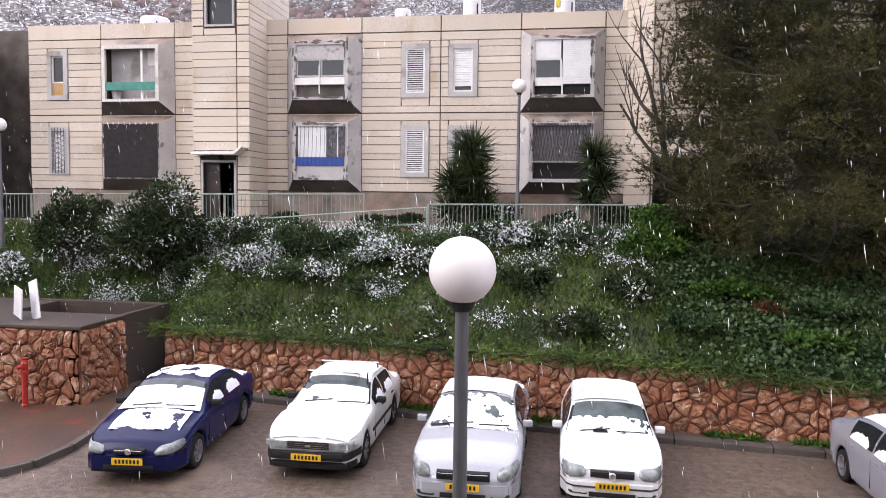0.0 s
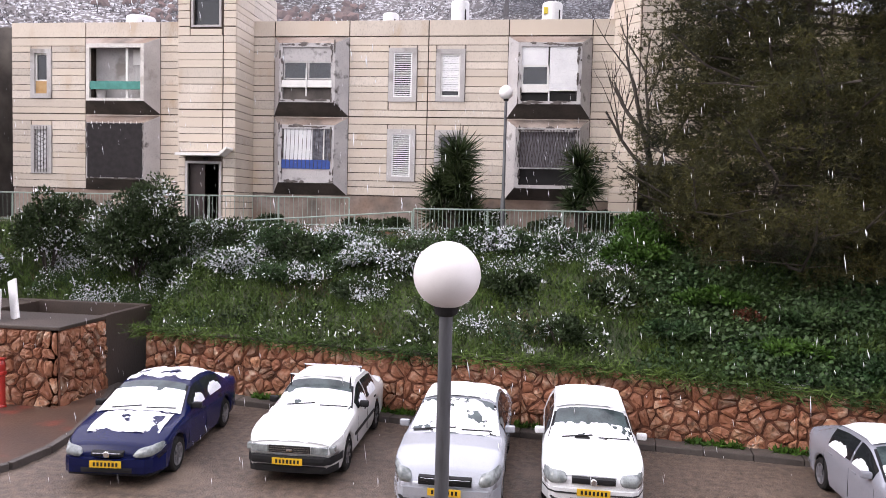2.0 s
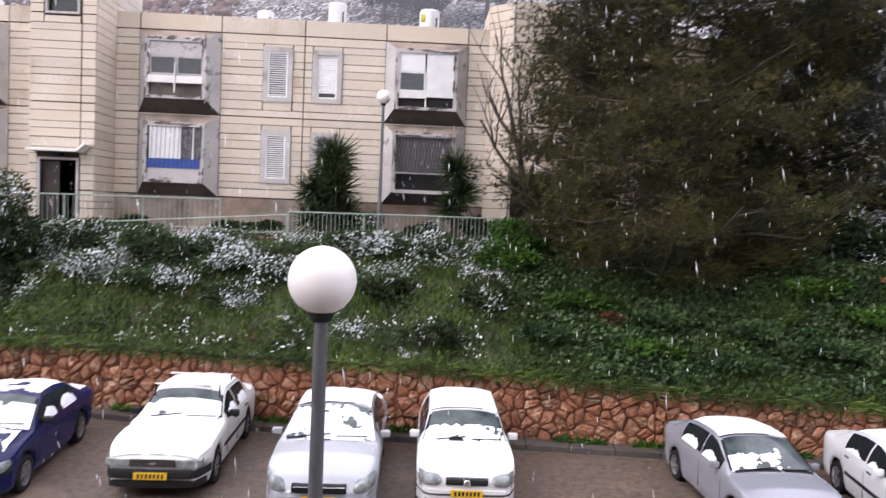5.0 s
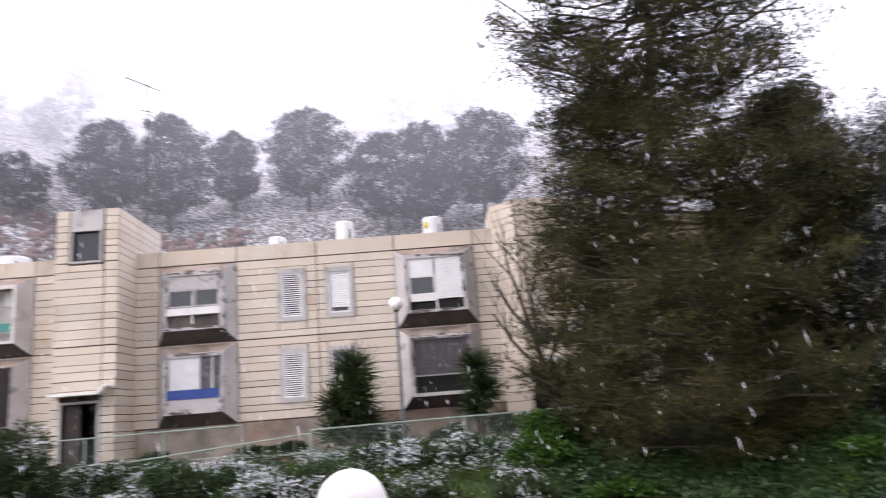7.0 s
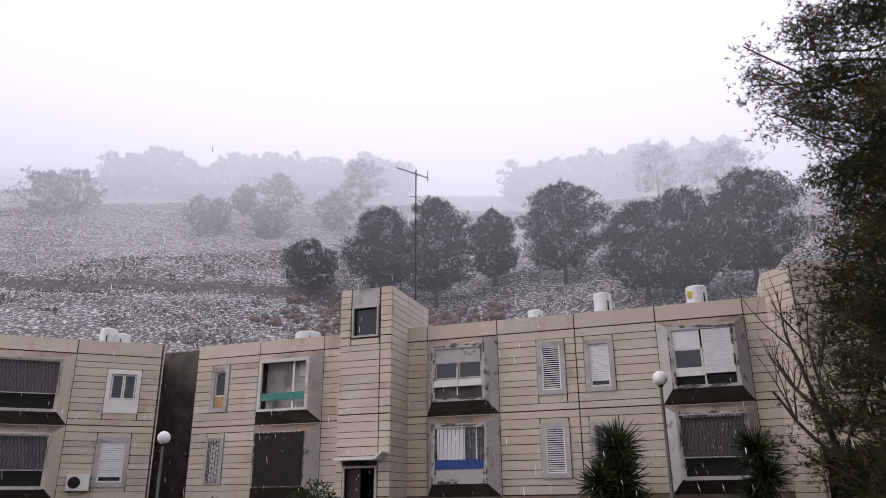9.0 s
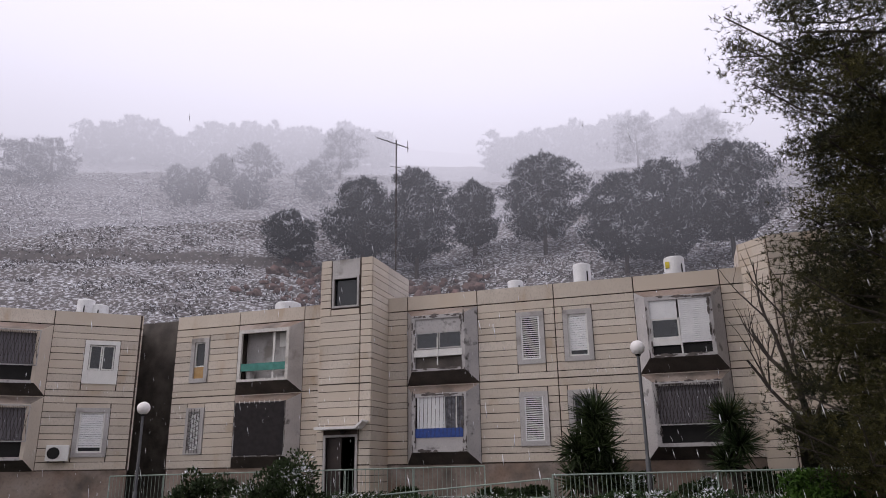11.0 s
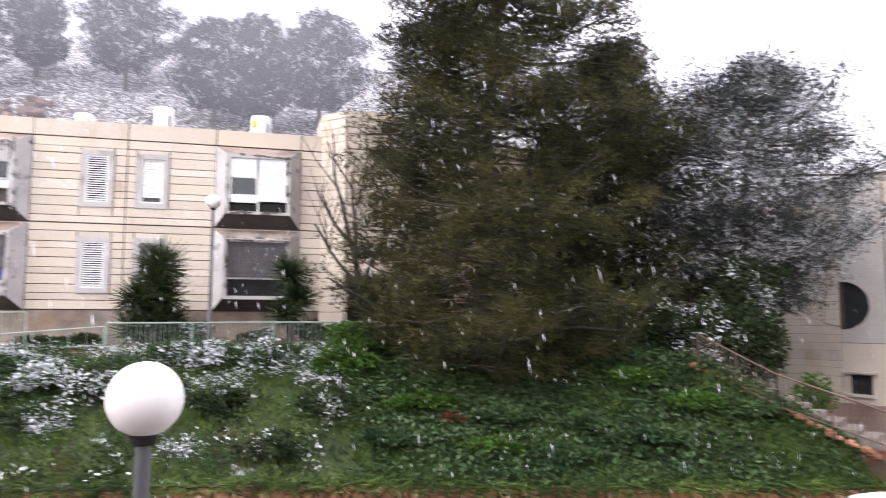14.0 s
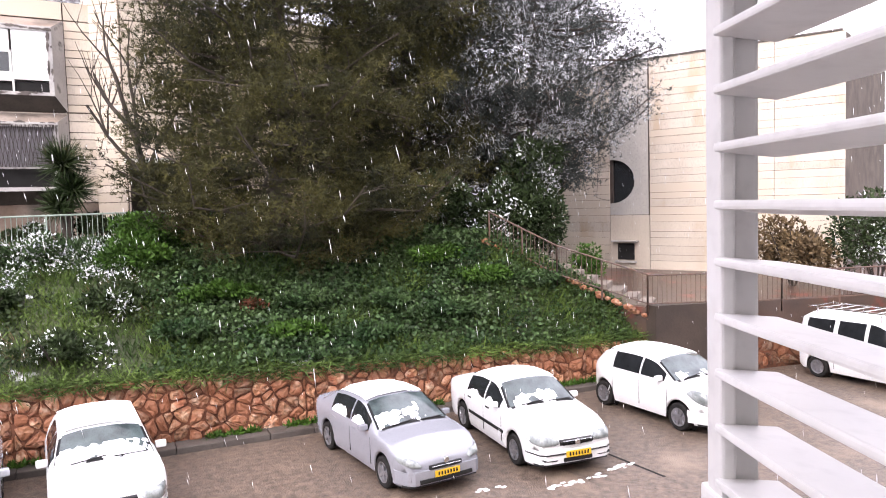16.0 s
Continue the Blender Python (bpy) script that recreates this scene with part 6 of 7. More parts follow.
def kites(P, D, length, width, rng):
    """Leaves as folded kites: base P, direction D."""
    n = len(P)
    side = unit(np.cross(D, rng.normal(size=(n, 3))))
    up = np.cross(side, D)
    L, W = np.asarray(length).reshape(-1, 1) * np.ones((n, 1)), np.asarray(width).reshape(-1, 1) * np.ones((n, 1))
    mid = P + D * L * 0.45
    V = np.stack([P, mid + side * W * 0.5 + up * W * 0.15, P + D * L, mid - side * W * 0.5 + up * W * 0.15], 1).reshape(-1, 3)
    return V, np.arange(4 * n).reshape(n, 4)


def blades(P, D, length, width, rng):
    """Thin pointed triangles."""
    n = len(P)
    side = unit(np.cross(D, rng.normal(size=(n, 3)))) * (np.asarray(width).reshape(-1, 1) * 0.5)
    V = np.stack([P - side, P + side, P + D * np.asarray(length).reshape(-1, 1)], 1).reshape(-1, 3)
    return V, np.arange(3 * n).reshape(n, 3)


def tube(points, radii, n=6, bm=None):
    bm = bm or bmesh.new()
    rings = []
    for k, p in enumerate(points):
        d = (points[min(k + 1, len(points) - 1)] - points[max(k - 1, 0)]).normalized()
        q = d.to_track_quat("Z", "Y")
        rings.append([bm.verts.new(p + q @ Vector((radii[k] * math.cos(2 * math.pi * j / n), radii[k] * math.sin(2 * math.pi * j / n), 0))) for j in range(n)])
    for a, b in zip(rings, rings[1:]):
        for j in range(n):
            bm.faces.new((a[j], a[(j + 1) % n], b[(j + 1) % n], b[j]))
    bm.faces.new(rings[0][::-1]), bm.faces.new(rings[-1])
    return bm


def pine(at, top, zs, rs, limbs, twigs, tufts, needle, seed, label, material=NEEDLE, r0=0.2, skew=(0, 0), spread=0.34, z_leaf=None):
    """A pine: leaning trunk, whorled limbs, needle tufts. zs, rs: crown radius by height."""
    rng = np.random.default_rng(seed)
    t = thing("pine_tree", label, "tree", "pine trees")
    at, top = Vector(at), Vector(top)
    trunk = [at.lerp(top, k / 9) + Vector((0.12 * math.sin(k * 1.7 + seed), 0.1 * math.cos(k * 1.3), 0)) * (1 if k else 0) for k in range(10)]
    part("trunk", tube(trunk, [r0 * (1 - 0.085 * k) for k in range(10)], 10), BARK, t, "rough dark bark", smooth=True)
    C = []
    for i in range(limbs):
        f = (i + 0.5) / limbs
        z = zs[0] + (zs[-1] - zs[0]) * f
        base = at.lerp(top, min(1, max(0.02, (z - 0.3 - at.z) / (top.z - at.z))))
        az = i * 2.399 + rng.normal() * 0.35
        r = float(np.interp(z, zs, rs)) * rng.uniform(0.72, 1.12)
        out = Vector((math.cos(az), math.sin(az), 0))
        r *= 1 + skew[0] * out.x + skew[1] * out.y
        rise = r * rng.uniform(-0.12, 0.32)
        pts = [base + out * r * q + Vector((0, 0, rise * q * q - 0.10 * r * math.sin(math.pi * q))) + Vector(rng.normal(size=3) * 0.06 * r * q) for q in (0, 0.25, 0.5, 0.75, 1.0)]
        bl = bmesh.new()
        tube(pts, [0.02 + 0.008 * r * (1 - q) for q in (0, 0.25, 0.5, 0.75, 1.0)], 5, bl)
        for j in range(twigs):
            q = 0.22 + 0.8 * (j + rng.uniform()) / twigs
            k = min(3, int(q * 4))
            p = pts[k].lerp(pts[k + 1], min(1.1, q * 4 - k))
            side = Vector((-out.y, out.x, 0)) * rng.normal() * (0.30 * r * (1.05 - 0.6 * q)) + Vector((0, 0, rng.normal() * 0.16 + 0.08))
            e = p + side
            if side.length > 0.25 and j % 2 == 0:
                tube([p, (p + e) / 2 + Vector((0, 0, 0.05)), e], [0.018, 0.013, 0.006], 4, bl)
            C.append(np.array(e))
        part("limb", bl, BARK, t)
    C = np.array(C)
    P = np.repeat(C, tufts, 0)
    P = P + rng.normal(size=P.shape) * np.array([spread, spread, spread * 0.6])
    ax, ay = (at.x + top.x) / 2, (at.y + top.y) / 2
    O = unit(P - np.array([ax, ay, 0]) * [1, 1, 0] - np.array([0, 0, 1]) * P[:, 2:3])
    P = np.repeat(P, 8, 0)
    D = unit(np.repeat(O, 8, 0) * 0.6 + rng.normal(size=P.shape) * 0.7 + [0, 0, 0.35])
    V, F = blades(P, D, needle * rng.uniform(0.6, 1.25, len(P)), needle * 0.12, rng)
    mesh_np("crown", V, F, material, t, "dense dark needle tufts")["kind"] = "stuff"
    return t


pine((6.05, 19.6, 2.9), (7.4, 20.2, 21), [3.9, 5.5, 8.5, 11.5, 13.5, 15.3, 17, 19, 21.2], [3.4, 4.6, 4.4, 3.9, 3.8, 5.6, 4.9, 3.3, 0.6], 170, 12, 44, 0.155, 4, "tall dark pine with a dense spreading crown", skew=(0.14, 0.05), r0=0.24, spread=0.27)
pine((15.3, 20.8, 2.0), (16.4, 20.8, 14.2), [5.8, 7.5, 9.3, 11.0, 12.6, 13.7], [2.4, 3.6, 4.5, 4.1, 2.6, 0.6], 95, 11, 34, 0.155, 6, "grey-green pine dusted with snow near the end block", NEEDLE_SNOW)
pine((11.6, 22.6, 3.0), (12.2, 23.0, 14.6), [4.0, 6.0, 9.0, 12.0, 14.8], [3.0, 3.9, 4.0, 3.0, 0.5], 80, 10, 40, 0.17, 8, "dark pine crowding behind the tall pine")
pine((15.0, 27.0, 3.0), (15.4, 27.0, 14.5), [5.0, 8.0, 11.0, 14.7], [3.0, 3.6, 2.8, 0.5], 45, 9, 36, 0.17, 9, "grey-green pine dusted with snow behind the bank", NEEDLE_SNOW)


def shrub(at, rx, ry, h, leaves, size, material, seed, label, name="shrub", lumps=16, category="shrub"):
    """A bush: stems and many small leaves in uneven lumps."""
    rng = np.random.default_rng(seed)
    t = thing(name, label, category)
    x, y, z = at
    bm = bmesh.new()
    for k in range(6):
        a = 2 * math.pi * k / 6 + rng.uniform()
        tube([Vector((x, y, z - 0.15)), Vector((x + 0.3 * rx * math.cos(a), y + 0.3 * ry * math.sin(a), z + h * 0.4)), Vector((x + 0.55 * rx * math.cos(a), y + 0.55 * ry * math.sin(a), z + h * 0.75))], [0.035, 0.025, 0.01], 5, bm)
    part("woody_base", bm, BARK, t)["kind"] = "stuff"
    d = unit(rng.normal(size=(lumps, 3)))
    d[:, 2] = np.abs(d[:, 2])
    rad = rng.uniform(0.45, 0.85, (lumps, 1))
    C = np.array([x, y, z + h * 0.32]) + d * rad * [rx, ry, h * 0.62]
    S = rng.uniform(0.22, 0.42, lumps)
    i = rng.integers(0, lumps, leaves)
    q = unit(rng.normal(size=(leaves, 3)))
    P = C[i] + q * (S[i][:, None] * rng.uniform(0.55, 1.1, (leaves, 1)) ** 0.5) * [rx, ry, h * 0.6]
    P[:, 2] = np.maximum(P[:, 2], z - 0.1)
    D = unit(q + rng.normal(size=q.shape) * 0.6 + [0, 0, 0.15])
    V, F = kites(P, D, size * rng.uniform(0.6, 1.3, leaves), size * 0.5, rng)
    mesh_np("foliage", V, F, material, t)["kind"] = "stuff"
    return t


def on_bank(x, y):
    return (x, y, bank(x, y))


shrub(on_bank(-12.0, 20.6), 1.8, 1.3, 3.3, 13000, 0.13, SHRUB, 1, "big dark evergreen shrub sprinkled with snow", lumps=26)
shrub(on_bank(-14.9, 20.6), 1.15, 1.0, 2.9, 7500, 0.12, SHRUB, 2, "dark evergreen shrub beside the bigger one")
shrub(on_bank(-17.3, 20.2), 1.3, 1.0, 1.3, 4000, 0.12, SHRUB_SNOW, 3, "low snowy shrub on the bank")
shrub(on_bank(-9.4, 21.0), 1.1, 0.9, 1.2, 3800, 0.11, SHRUB, 4, "dark shrub with white flecks of snow")
shrub(on_bank(-15.8, 23.2), 0.7, 0.5, 1.2, 1500, 0.11, SHRUB, 41, "small leggy shrub at the terrace")
for k, (x, y, rx, h) in enumerate([(-7.6, 20.9, 1.1, 1.0), (-6.0, 21.3, 1.0, 0.8), (-4.9, 20.3, 0.9, 0.7), (-1.9, 21.5, 1.0, 0.85), (-0.6, 21.4, 1.1, 0.9), (0.7, 21.3, 1.1, 0.8), (1.8, 21.2, 0.8, 0.7), (-7.0, 19.4, 0.9, 0.6), (-8.6, 20.0, 0.8, 0.8)]):
    shrub(on_bank(x, y), rx, 0.9, h, 5200, 0.10, SHRUB_SNOW, 50 + k, "low leafy shrub whitened by snow on the bank")
for k, (x, y, rx, h) in enumerate([(-6.9, 20.3, 0.9, 1.0), (-3.6, 19.9, 1.1, 1.0), (-2.2, 19.6, 0.9, 0.7), (-0.6, 18.9, 0.8, 0.6), (0.55, 16.7, 0.75, 0.75), (1.9, 18.4, 0.8, 0.7), (-10.3, 20.2, 0.9, 0.8), (-4.6, 18.6, 0.8, 0.5)]):
    shrub(on_bank(x, y), rx, 0.8, h, 3000, 0.11, SHRUB, 70 + k, "low dark green shrub on the bank")
for k, (x, y, rx, h) in enumerate([(3.2, 20.9, 1.3, 1.2), (4.6, 21.3, 1.1, 1.0), (2.6, 20.0, 0.9, 0.9)]):
    shrub(on_bank(x, y), rx, 1.0, h, 4500, 0.12, BRIGHT, 80 + k, "bright green leafy shrub on the bank")
shrub((14.6, 19.4, 2.3), 1.35, 1.3, 4.6, 9000, 0.15, SHRUB, 90, "tall dense dark shrub beside the stair, snowy on top", lumps=30)
shrub((14.8, 19.3, 5.2), 1.3, 1.2, 1.7, 4500, 0.14, SHRUB, 91, "snow-covered crown of the tall shrub")
shrub((13.6, 19.2, 2.9), 1.4, 1.2, 3.2, 7000, 0.15, SHRUB, 95, "tall dense dark shrub behind the stair rail", lumps=24)
shrub((11.3, 20.0, 3.6), 1.6, 1.2, 2.2, 6000, 0.15, SHRUB, 96, "dense dark undergrowth below the pines", lumps=20)
shrub((16.0, 18.2, 1.95), 0.7, 0.6, 1.5, 1600, 0.13, BRIGHT, 92, "green shrub by the stair rail")
shrub((21.2, 14.4, 1.9), 1.3, 1.5, 2.6, 4500, 0.16, DRY, 93, "half-bare brownish shrub before the end block")
shrub((22.3, 12.4, 1.9), 1.5, 1.5, 3.4, 4000, 0.16, SHRUB, 94, "dark shrub before the end block")
for k, (x, rx, h) in enumerate([(-1.7, 0.7, 1.0), (0.3, 0.6, 0.7), (2.1, 0.7, 1.0), (2.75, 0.6, 0.8), (-9.2, 0.5, 0.5), (-5.9, 0.8, 0.45), (-4.8, 0.7, 0.5)]):
    shrub((x, 24.3, 3.98), rx, 0.5, h, 1800, 0.11, SHRUB, 100 + k, "low dark garden shrub by the plinth")


def yucca(x, y, z, heads, seed, label):
    rng = np.random.default_rng(seed)
    t = thing("yucca", label, "yucca", "yuccas")
    V, F, n0 = [], [], 0
    for hx, hy, hz, r in heads:
        part("stem", tube([Vector((x, y, z - 0.1)), Vector((x + hx * 0.5, y + hy * 0.5, z + hz * 0.5)), Vector((x + hx, y + hy, z + hz))], [0.11, 0.09, 0.07], 8), BARK, t)
        n = 280
        D = unit(rng.normal(size=(n, 3)) + [0, 0, 0.5])
        P = np.array([x + hx, y + hy, z + hz]) + rng.normal(size=(n, 3)) * 0.05
        Q = P - [0, 0, 1] * rng.uniform(0, 0.22, (n, 1))
        v, f = blades(Q, D, r * 1.2 * rng.uniform(0.75, 1.1, n), 0.085 * np.ones(n), rng)
        V.append(v), F.append(f + n0)
        n0 += len(v)
    mesh_np("sword_leaves", np.concatenate(V), np.concatenate(F), SWORD, t, "stiff dark sword-shaped leaves")["kind"] = "stuff"


yucca(-2.85, 24.0, 3.98, [(-0.55, 0.1, 0.7, 0.75), (0.1, -0.1, 2.1, 0.8), (0.6, 0.1, 0.6, 0.7), (0.15, 0, 2.65, 0.85), (-0.45, -0.1, 1.6, 0.75), (0.3, -0.15, 1.7, 0.8), (-0.15, 0.1, 1.0, 0.8), (0.45, 0.0, 1.0, 0.7)], 3, "large dark yucca with several heads of sword leaves")
yucca(1.3, 24.0, 3.98, [(-0.05, 0, 2.45, 0.75), (0.15, -0.1, 1.7, 0.7), (-0.2, 0, 1.2, 0.6)], 5, "tall yucca before the grilled bay")


def bare_tree(at, seed):
    t = thing("bare_tree", "leafless tree with upswept dark twigs by the doorway", "tree")
    rng = random.Random(seed)

    def grow(p, d, length, r, depth, bm=None):
        pts, q = [p], p
        dd = d.copy()
        for k in range(5):
            dd = (dd + Vector((rng.uniform(-1, 1), rng.uniform(-1, 1), rng.uniform(-0.2, 0.9))) * 0.13).normalized()
            q = q + dd * length / 5
            pts.append(q)
        tube(pts, [r * (1 - 0.11 * k) for k in range(6)], 6 if depth < 2 else 4, bm if depth else trunk)
        if depth < 3:
            for k in range(3 if depth else 5):
                i = rng.randint(2, 5) if depth else rng.randint(3, 5)
                bm = bmesh.new() if depth == 0 else bm
                side = Vector((rng.uniform(-1.0, 0.8), rng.uniform(-0.6, 0.6), rng.uniform(0.5, 1.3))).normalized()
                grow(pts[i], (dd * 0.5 + side * 0.8).normalized(), length * rng.uniform(0.5, 0.75), r * 0.43, depth + 1, bm)
                if depth == 0:
                    part("branch", bm, BARK, t)

    trunk = bmesh.new()
    grow(Vector(at), Vector((-0.1, 0, 1)), 3.6, 0.16, 0)
    part("trunk", trunk, BARK, t, "slanting dark trunk", smooth=True)


bare_tree((3.6, 22.2, 3.75), 12)

# hill trees: x, y, height, crown radius
HILL_TREES = [
    (-25.7, 56.9, 9.0, 2.9),
    (-20.6, 57.0, 10.2, 3.2),
    (-16.8, 62.2, 7.5, 1.9),
    (-10.0, 60.6, 9.6, 3.2),
    (-2.9, 53.3, 7.9, 2.5),
    (0.0, 51.6, 8.8, 3.0),
    (4.5, 53.4, 8.9, 3.1),
    (-31.9, 55.0, 4.9, 2.0),
    (-72.9, 61.8, 5.9, 3.3),
    (-71.9, 65.1, 6.0, 2.8),
    (-53.1, 65.6, 5.2, 1.4),
    (-51.8, 67.2, 4.5, 1.3),
    (-53.4, 74.4, 4.4, 1.5),
    (-48.6, 74.8, 6.4, 2.4),
    (-44.7, 66.8, 4.1, 1.9),
    (-40.0, 74.1, 5.2, 2.0),
    (-2.5, 96.6, 7.6, 3.7),
    (5.7, 90.0, 7.6, 3.8),
    (-42.0, 85.0, 7.7, 2.9),
]


def pine_puffs(x, y, z, h, r, rng, boughs, per, length):
    """Needle blades of a small pine: layered boughs that bear upturned tufts."""
    u = (np.arange(boughs) + rng.uniform(0, 1, boughs)) / boughs
    prof = np.interp(u, [0, 0.15, 0.4, 0.7, 0.9, 1.0], [0.45, 0.85, 1.0, 0.84, 0.5, 0.1])
    a = np.arange(boughs) * 2.399 + rng.normal(size=boughs) * 0.5
    reach = r * prof * rng.uniform(0.5, 1.22, boughs)
    q = rng.uniform(0.25, 1.0, (boughs, per)) ** 0.7
    w = rng.normal(size=(boughs, per)) * 0.16 * reach[:, None]
    rad = reach[:, None] * q
    C = np.stack([x + rad * np.cos(a)[:, None] - w * np.sin(a)[:, None], y + rad * np.sin(a)[:, None] + w * np.cos(a)[:, None], z + h * (0.2 + 0.78 * u[:, None]) + 0.10 * rad + rng.normal(size=q.shape) * 0.16], 2).reshape(-1, 3)
    P = np.repeat(C, 7, 0) + rng.normal(size=(7 * len(C), 3)) * [0.10, 0.10, 0.06]
    D = unit(rng.normal(size=P.shape) * 0.8 + [0, 0, 0.55])
    return blades(P, D, length * rng.uniform(0.6, 1.2, len(P)), length * 0.2 * np.ones(len(P)), rng)


def hill_tree(x, y, h, r, seed, boughs, per):
    rng = np.random.default_rng(seed)
    z = hill(x, y) - 0.3
    t = thing("hill_pine", "rounded dark pine dusted with snow on the hillside", "tree", "hillside pines")
    part("trunk", tube([Vector((x, y, z)), Vector((x + 0.1, y, z + h * 0.4)), Vector((x, y, z + h * 0.9))], [0.2, 0.15, 0.04], 7), BARK, t)
    V, F = pine_puffs(x, y, z, h, r * 1.26, rng, boughs, per, 0.36)
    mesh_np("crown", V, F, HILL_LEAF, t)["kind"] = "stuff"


for k, (x, y, h, r) in enumerate(HILL_TREES):
    near_by = y < 64 and x > -40
    hill_tree(x, y, h, r, 200 + k, 130 if near_by else 56, 40 if near_by else 20)
# far woods that fade into the mist
rng = np.random.default_rng(61)
V, F, n0 = [], [], 0
for lo, hi, count in ((-46, -22, 64), (-13.5, 5, 60)):
    for k in range(count):
        az, dist = radians(lo + (hi - lo) * (k + rng.uniform()) / count), rng.uniform(103.5, 108)
        x, y = dist * math.sin(az), dist * math.cos(az)
        v, f = pine_puffs(x, y, hill(x, y) - 0.5, rng.uniform(5.0, 8.5), rng.uniform(1.6, 2.7), rng, 30, 9, 0.6)
        V.append(v), F.append(f + n0)
        n0 += len(v)
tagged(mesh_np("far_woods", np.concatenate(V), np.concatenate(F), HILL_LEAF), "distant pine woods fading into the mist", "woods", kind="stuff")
# low scrub on the hill
rng = np.random.default_rng(77)
n = 22000
hx, hy = rng.uniform(-110, 40, n), 42 + 58 * rng.uniform(0, 1, n) ** 1.3
clump = np.array([noise.noise((a * 0.22, b * 0.22, 9)) for a, b in zip(hx, hy)]) > -0.12
hx, hy = hx[clump], hy[clump]
P = np.stack([hx, hy, [hill(a, b) - 0.05 for a, b in zip(hx, hy)]], 1)
P = np.repeat(P, 9, 0) + rng.normal(size=(9 * len(P), 3)) * [0.26, 0.2, 0.08]
V, F = kites(P, unit(rng.normal(size=P.shape) * 0.7 + [0, 0, 0.6]), 0.24 * rng.uniform(0.4, 1.2, len(P)), 0.12, rng)
SCRUB = leaf_mat("hill_scrub_leaf", (0.085, 0.075, 0.07), (0.06, 0.052, 0.05), 0.1)
tagged(mesh_np("hill_scrub", V, F, SCRUB), "low brown scrub between patches of snow", "scrub", kind="stuff")
ROCK = mat("red_hill_rock", (0.17, 0.10, 0.085), (0.11, 0.075, 0.065), rough=0.9, scale=0.8, vary=0.3)
bm = bmesh.new()
rr = random.Random(8)
for k in range(240):
    x, y = rr.uniform(-32, -14), rr.uniform(47, 56)
    s = rr.uniform(0.15, 0.55)
    bmesh.ops.create_icosphere(bm, subdivisions=1, radius=s, matrix=Matrix.Translation((x, y, hill(x, y) + s * 0.2)) @ Matrix.Rotation(rr.uniform(0, 6), 4, (rr.random(), rr.random(), rr.random() + 0.1)) @ Matrix.Diagonal((1.3, 0.9, 0.65, 1)))
tagged(link("hill_rocks", bm, ROCK), "reddish loose rocks on the hillside", "rocks", kind="stuff")

# ground cover of the bank
rng = np.random.default_rng(21)


def scatter(n, x0, x1, mask):
    X, Y = rng.uniform(x0, x1, n), rng.uniform(0, 1, n)
    lo = np.array([along(BANK_LINE, a) + 0.1 for a in X])
    Y = lo + (23.2 - lo) * Y
    keep = np.array([mask(a, b) for a, b in zip(X, Y)])
    X, Y = X[keep], Y[keep]
    return np.stack([X, Y, [bank(a, b) for a, b in zip(X, Y)]], 1)


P = scatter(42000, -20, 14.2, lambda x, y: x < 3.2 + 1.2 * noise.noise((x, y, 0)) or (x > 10 and y < 17))
P = np.repeat(P, 2, 0) + rng.normal(size=(2 * len(P), 3)) * [0.04, 0.04, 0.0]
V, F = blades(P, unit(rng.normal(size=P.shape) * [0.45, 0.45, 0.1] + [0, -0.25, 0.8]), rng.uniform(0.12, 0.36, len(P)) * (1 + 0.9 * np.array([noise.noise((a * 1.3, b * 1.3, 6)) for a, b in P[:, :2]])), rng.uniform(0.018, 0.04, len(P)), rng)
tagged(mesh_np("grass", V, F, GRASS), "wet green grass on the bank flecked with snow", "grass", kind="stuff")
P = scatter(42000, 1.6, 14.2, lambda x, y: x > 2.6 + 1.5 * noise.noise((x * 0.8, y * 0.8, 0)))
P[:, 2] += rng.uniform(0.02, 0.28, len(P)) * (1 + 0.8 * np.array([noise.noise((a, b, 4)) for a, b in P[:, :2]]))
P = np.repeat(P, 2, 0) + rng.normal(size=(2 * len(P), 3)) * 0.06
V, F = kites(P, unit(rng.normal(size=P.shape) * [0.9, 0.9, 0.3] + [0, -0.35, 0.25]), rng.uniform(0.05, 0.15, len(P)), rng.uniform(0.05, 0.13, len(P)), rng)
tagged(mesh_np("ivy", V, F, IVY), "glossy green ivy covering the bank", "ivy", kind="stuff")
P = scatter(26000, 2.4, 14.2, lambda x, y: noise.noise((x * 0.5, y * 0.6, 17)) > 0.12 - 0.35 * sstep(9.5, 12.5, x))
P = np.repeat(P, 2, 0) + rng.normal(size=(2 * len(P), 3)) * [0.05, 0.05, 0.0]
V, F = blades(P, unit(rng.normal(size=P.shape) * [0.5, 0.5, 0.1] + [0, -0.3, 0.8]), rng.uniform(0.2, 0.55, len(P)), 0.024 * np.ones(len(P)), rng)
tagged(mesh_np("tall_grass", V, F, GRASS), "long wet grass growing through the ivy", "grass", kind="stuff")
P = scatter(9000, -19, 3.5, lambda x, y: noise.noise((x * 0.55, y * 0.55, 11)) > 0.28)
P = np.repeat(P, 3, 0) + rng.normal(size=(3 * len(P), 3)) * [0.08, 0.08, 0.02]
V, F = blades(P, unit(rng.normal(size=P.shape) * [0.6, 0.6, 0.1] + [0, -0.2, 0.6]), rng.uniform(0.15, 0.4, len(P)), 0.02 * np.ones(len(P)), rng)
tagged(mesh_np("dry_grass", V, F, DRY), "tufts of dry yellow grass on the bank", "grass", kind="stuff")
P = scatter(9000, -12, 3.4, lambda x, y: noise.noise((x * 0.9, y * 1.1, 71)) > 0.22)
P[:, 2] += rng.uniform(0.0, 0.4, len(P))
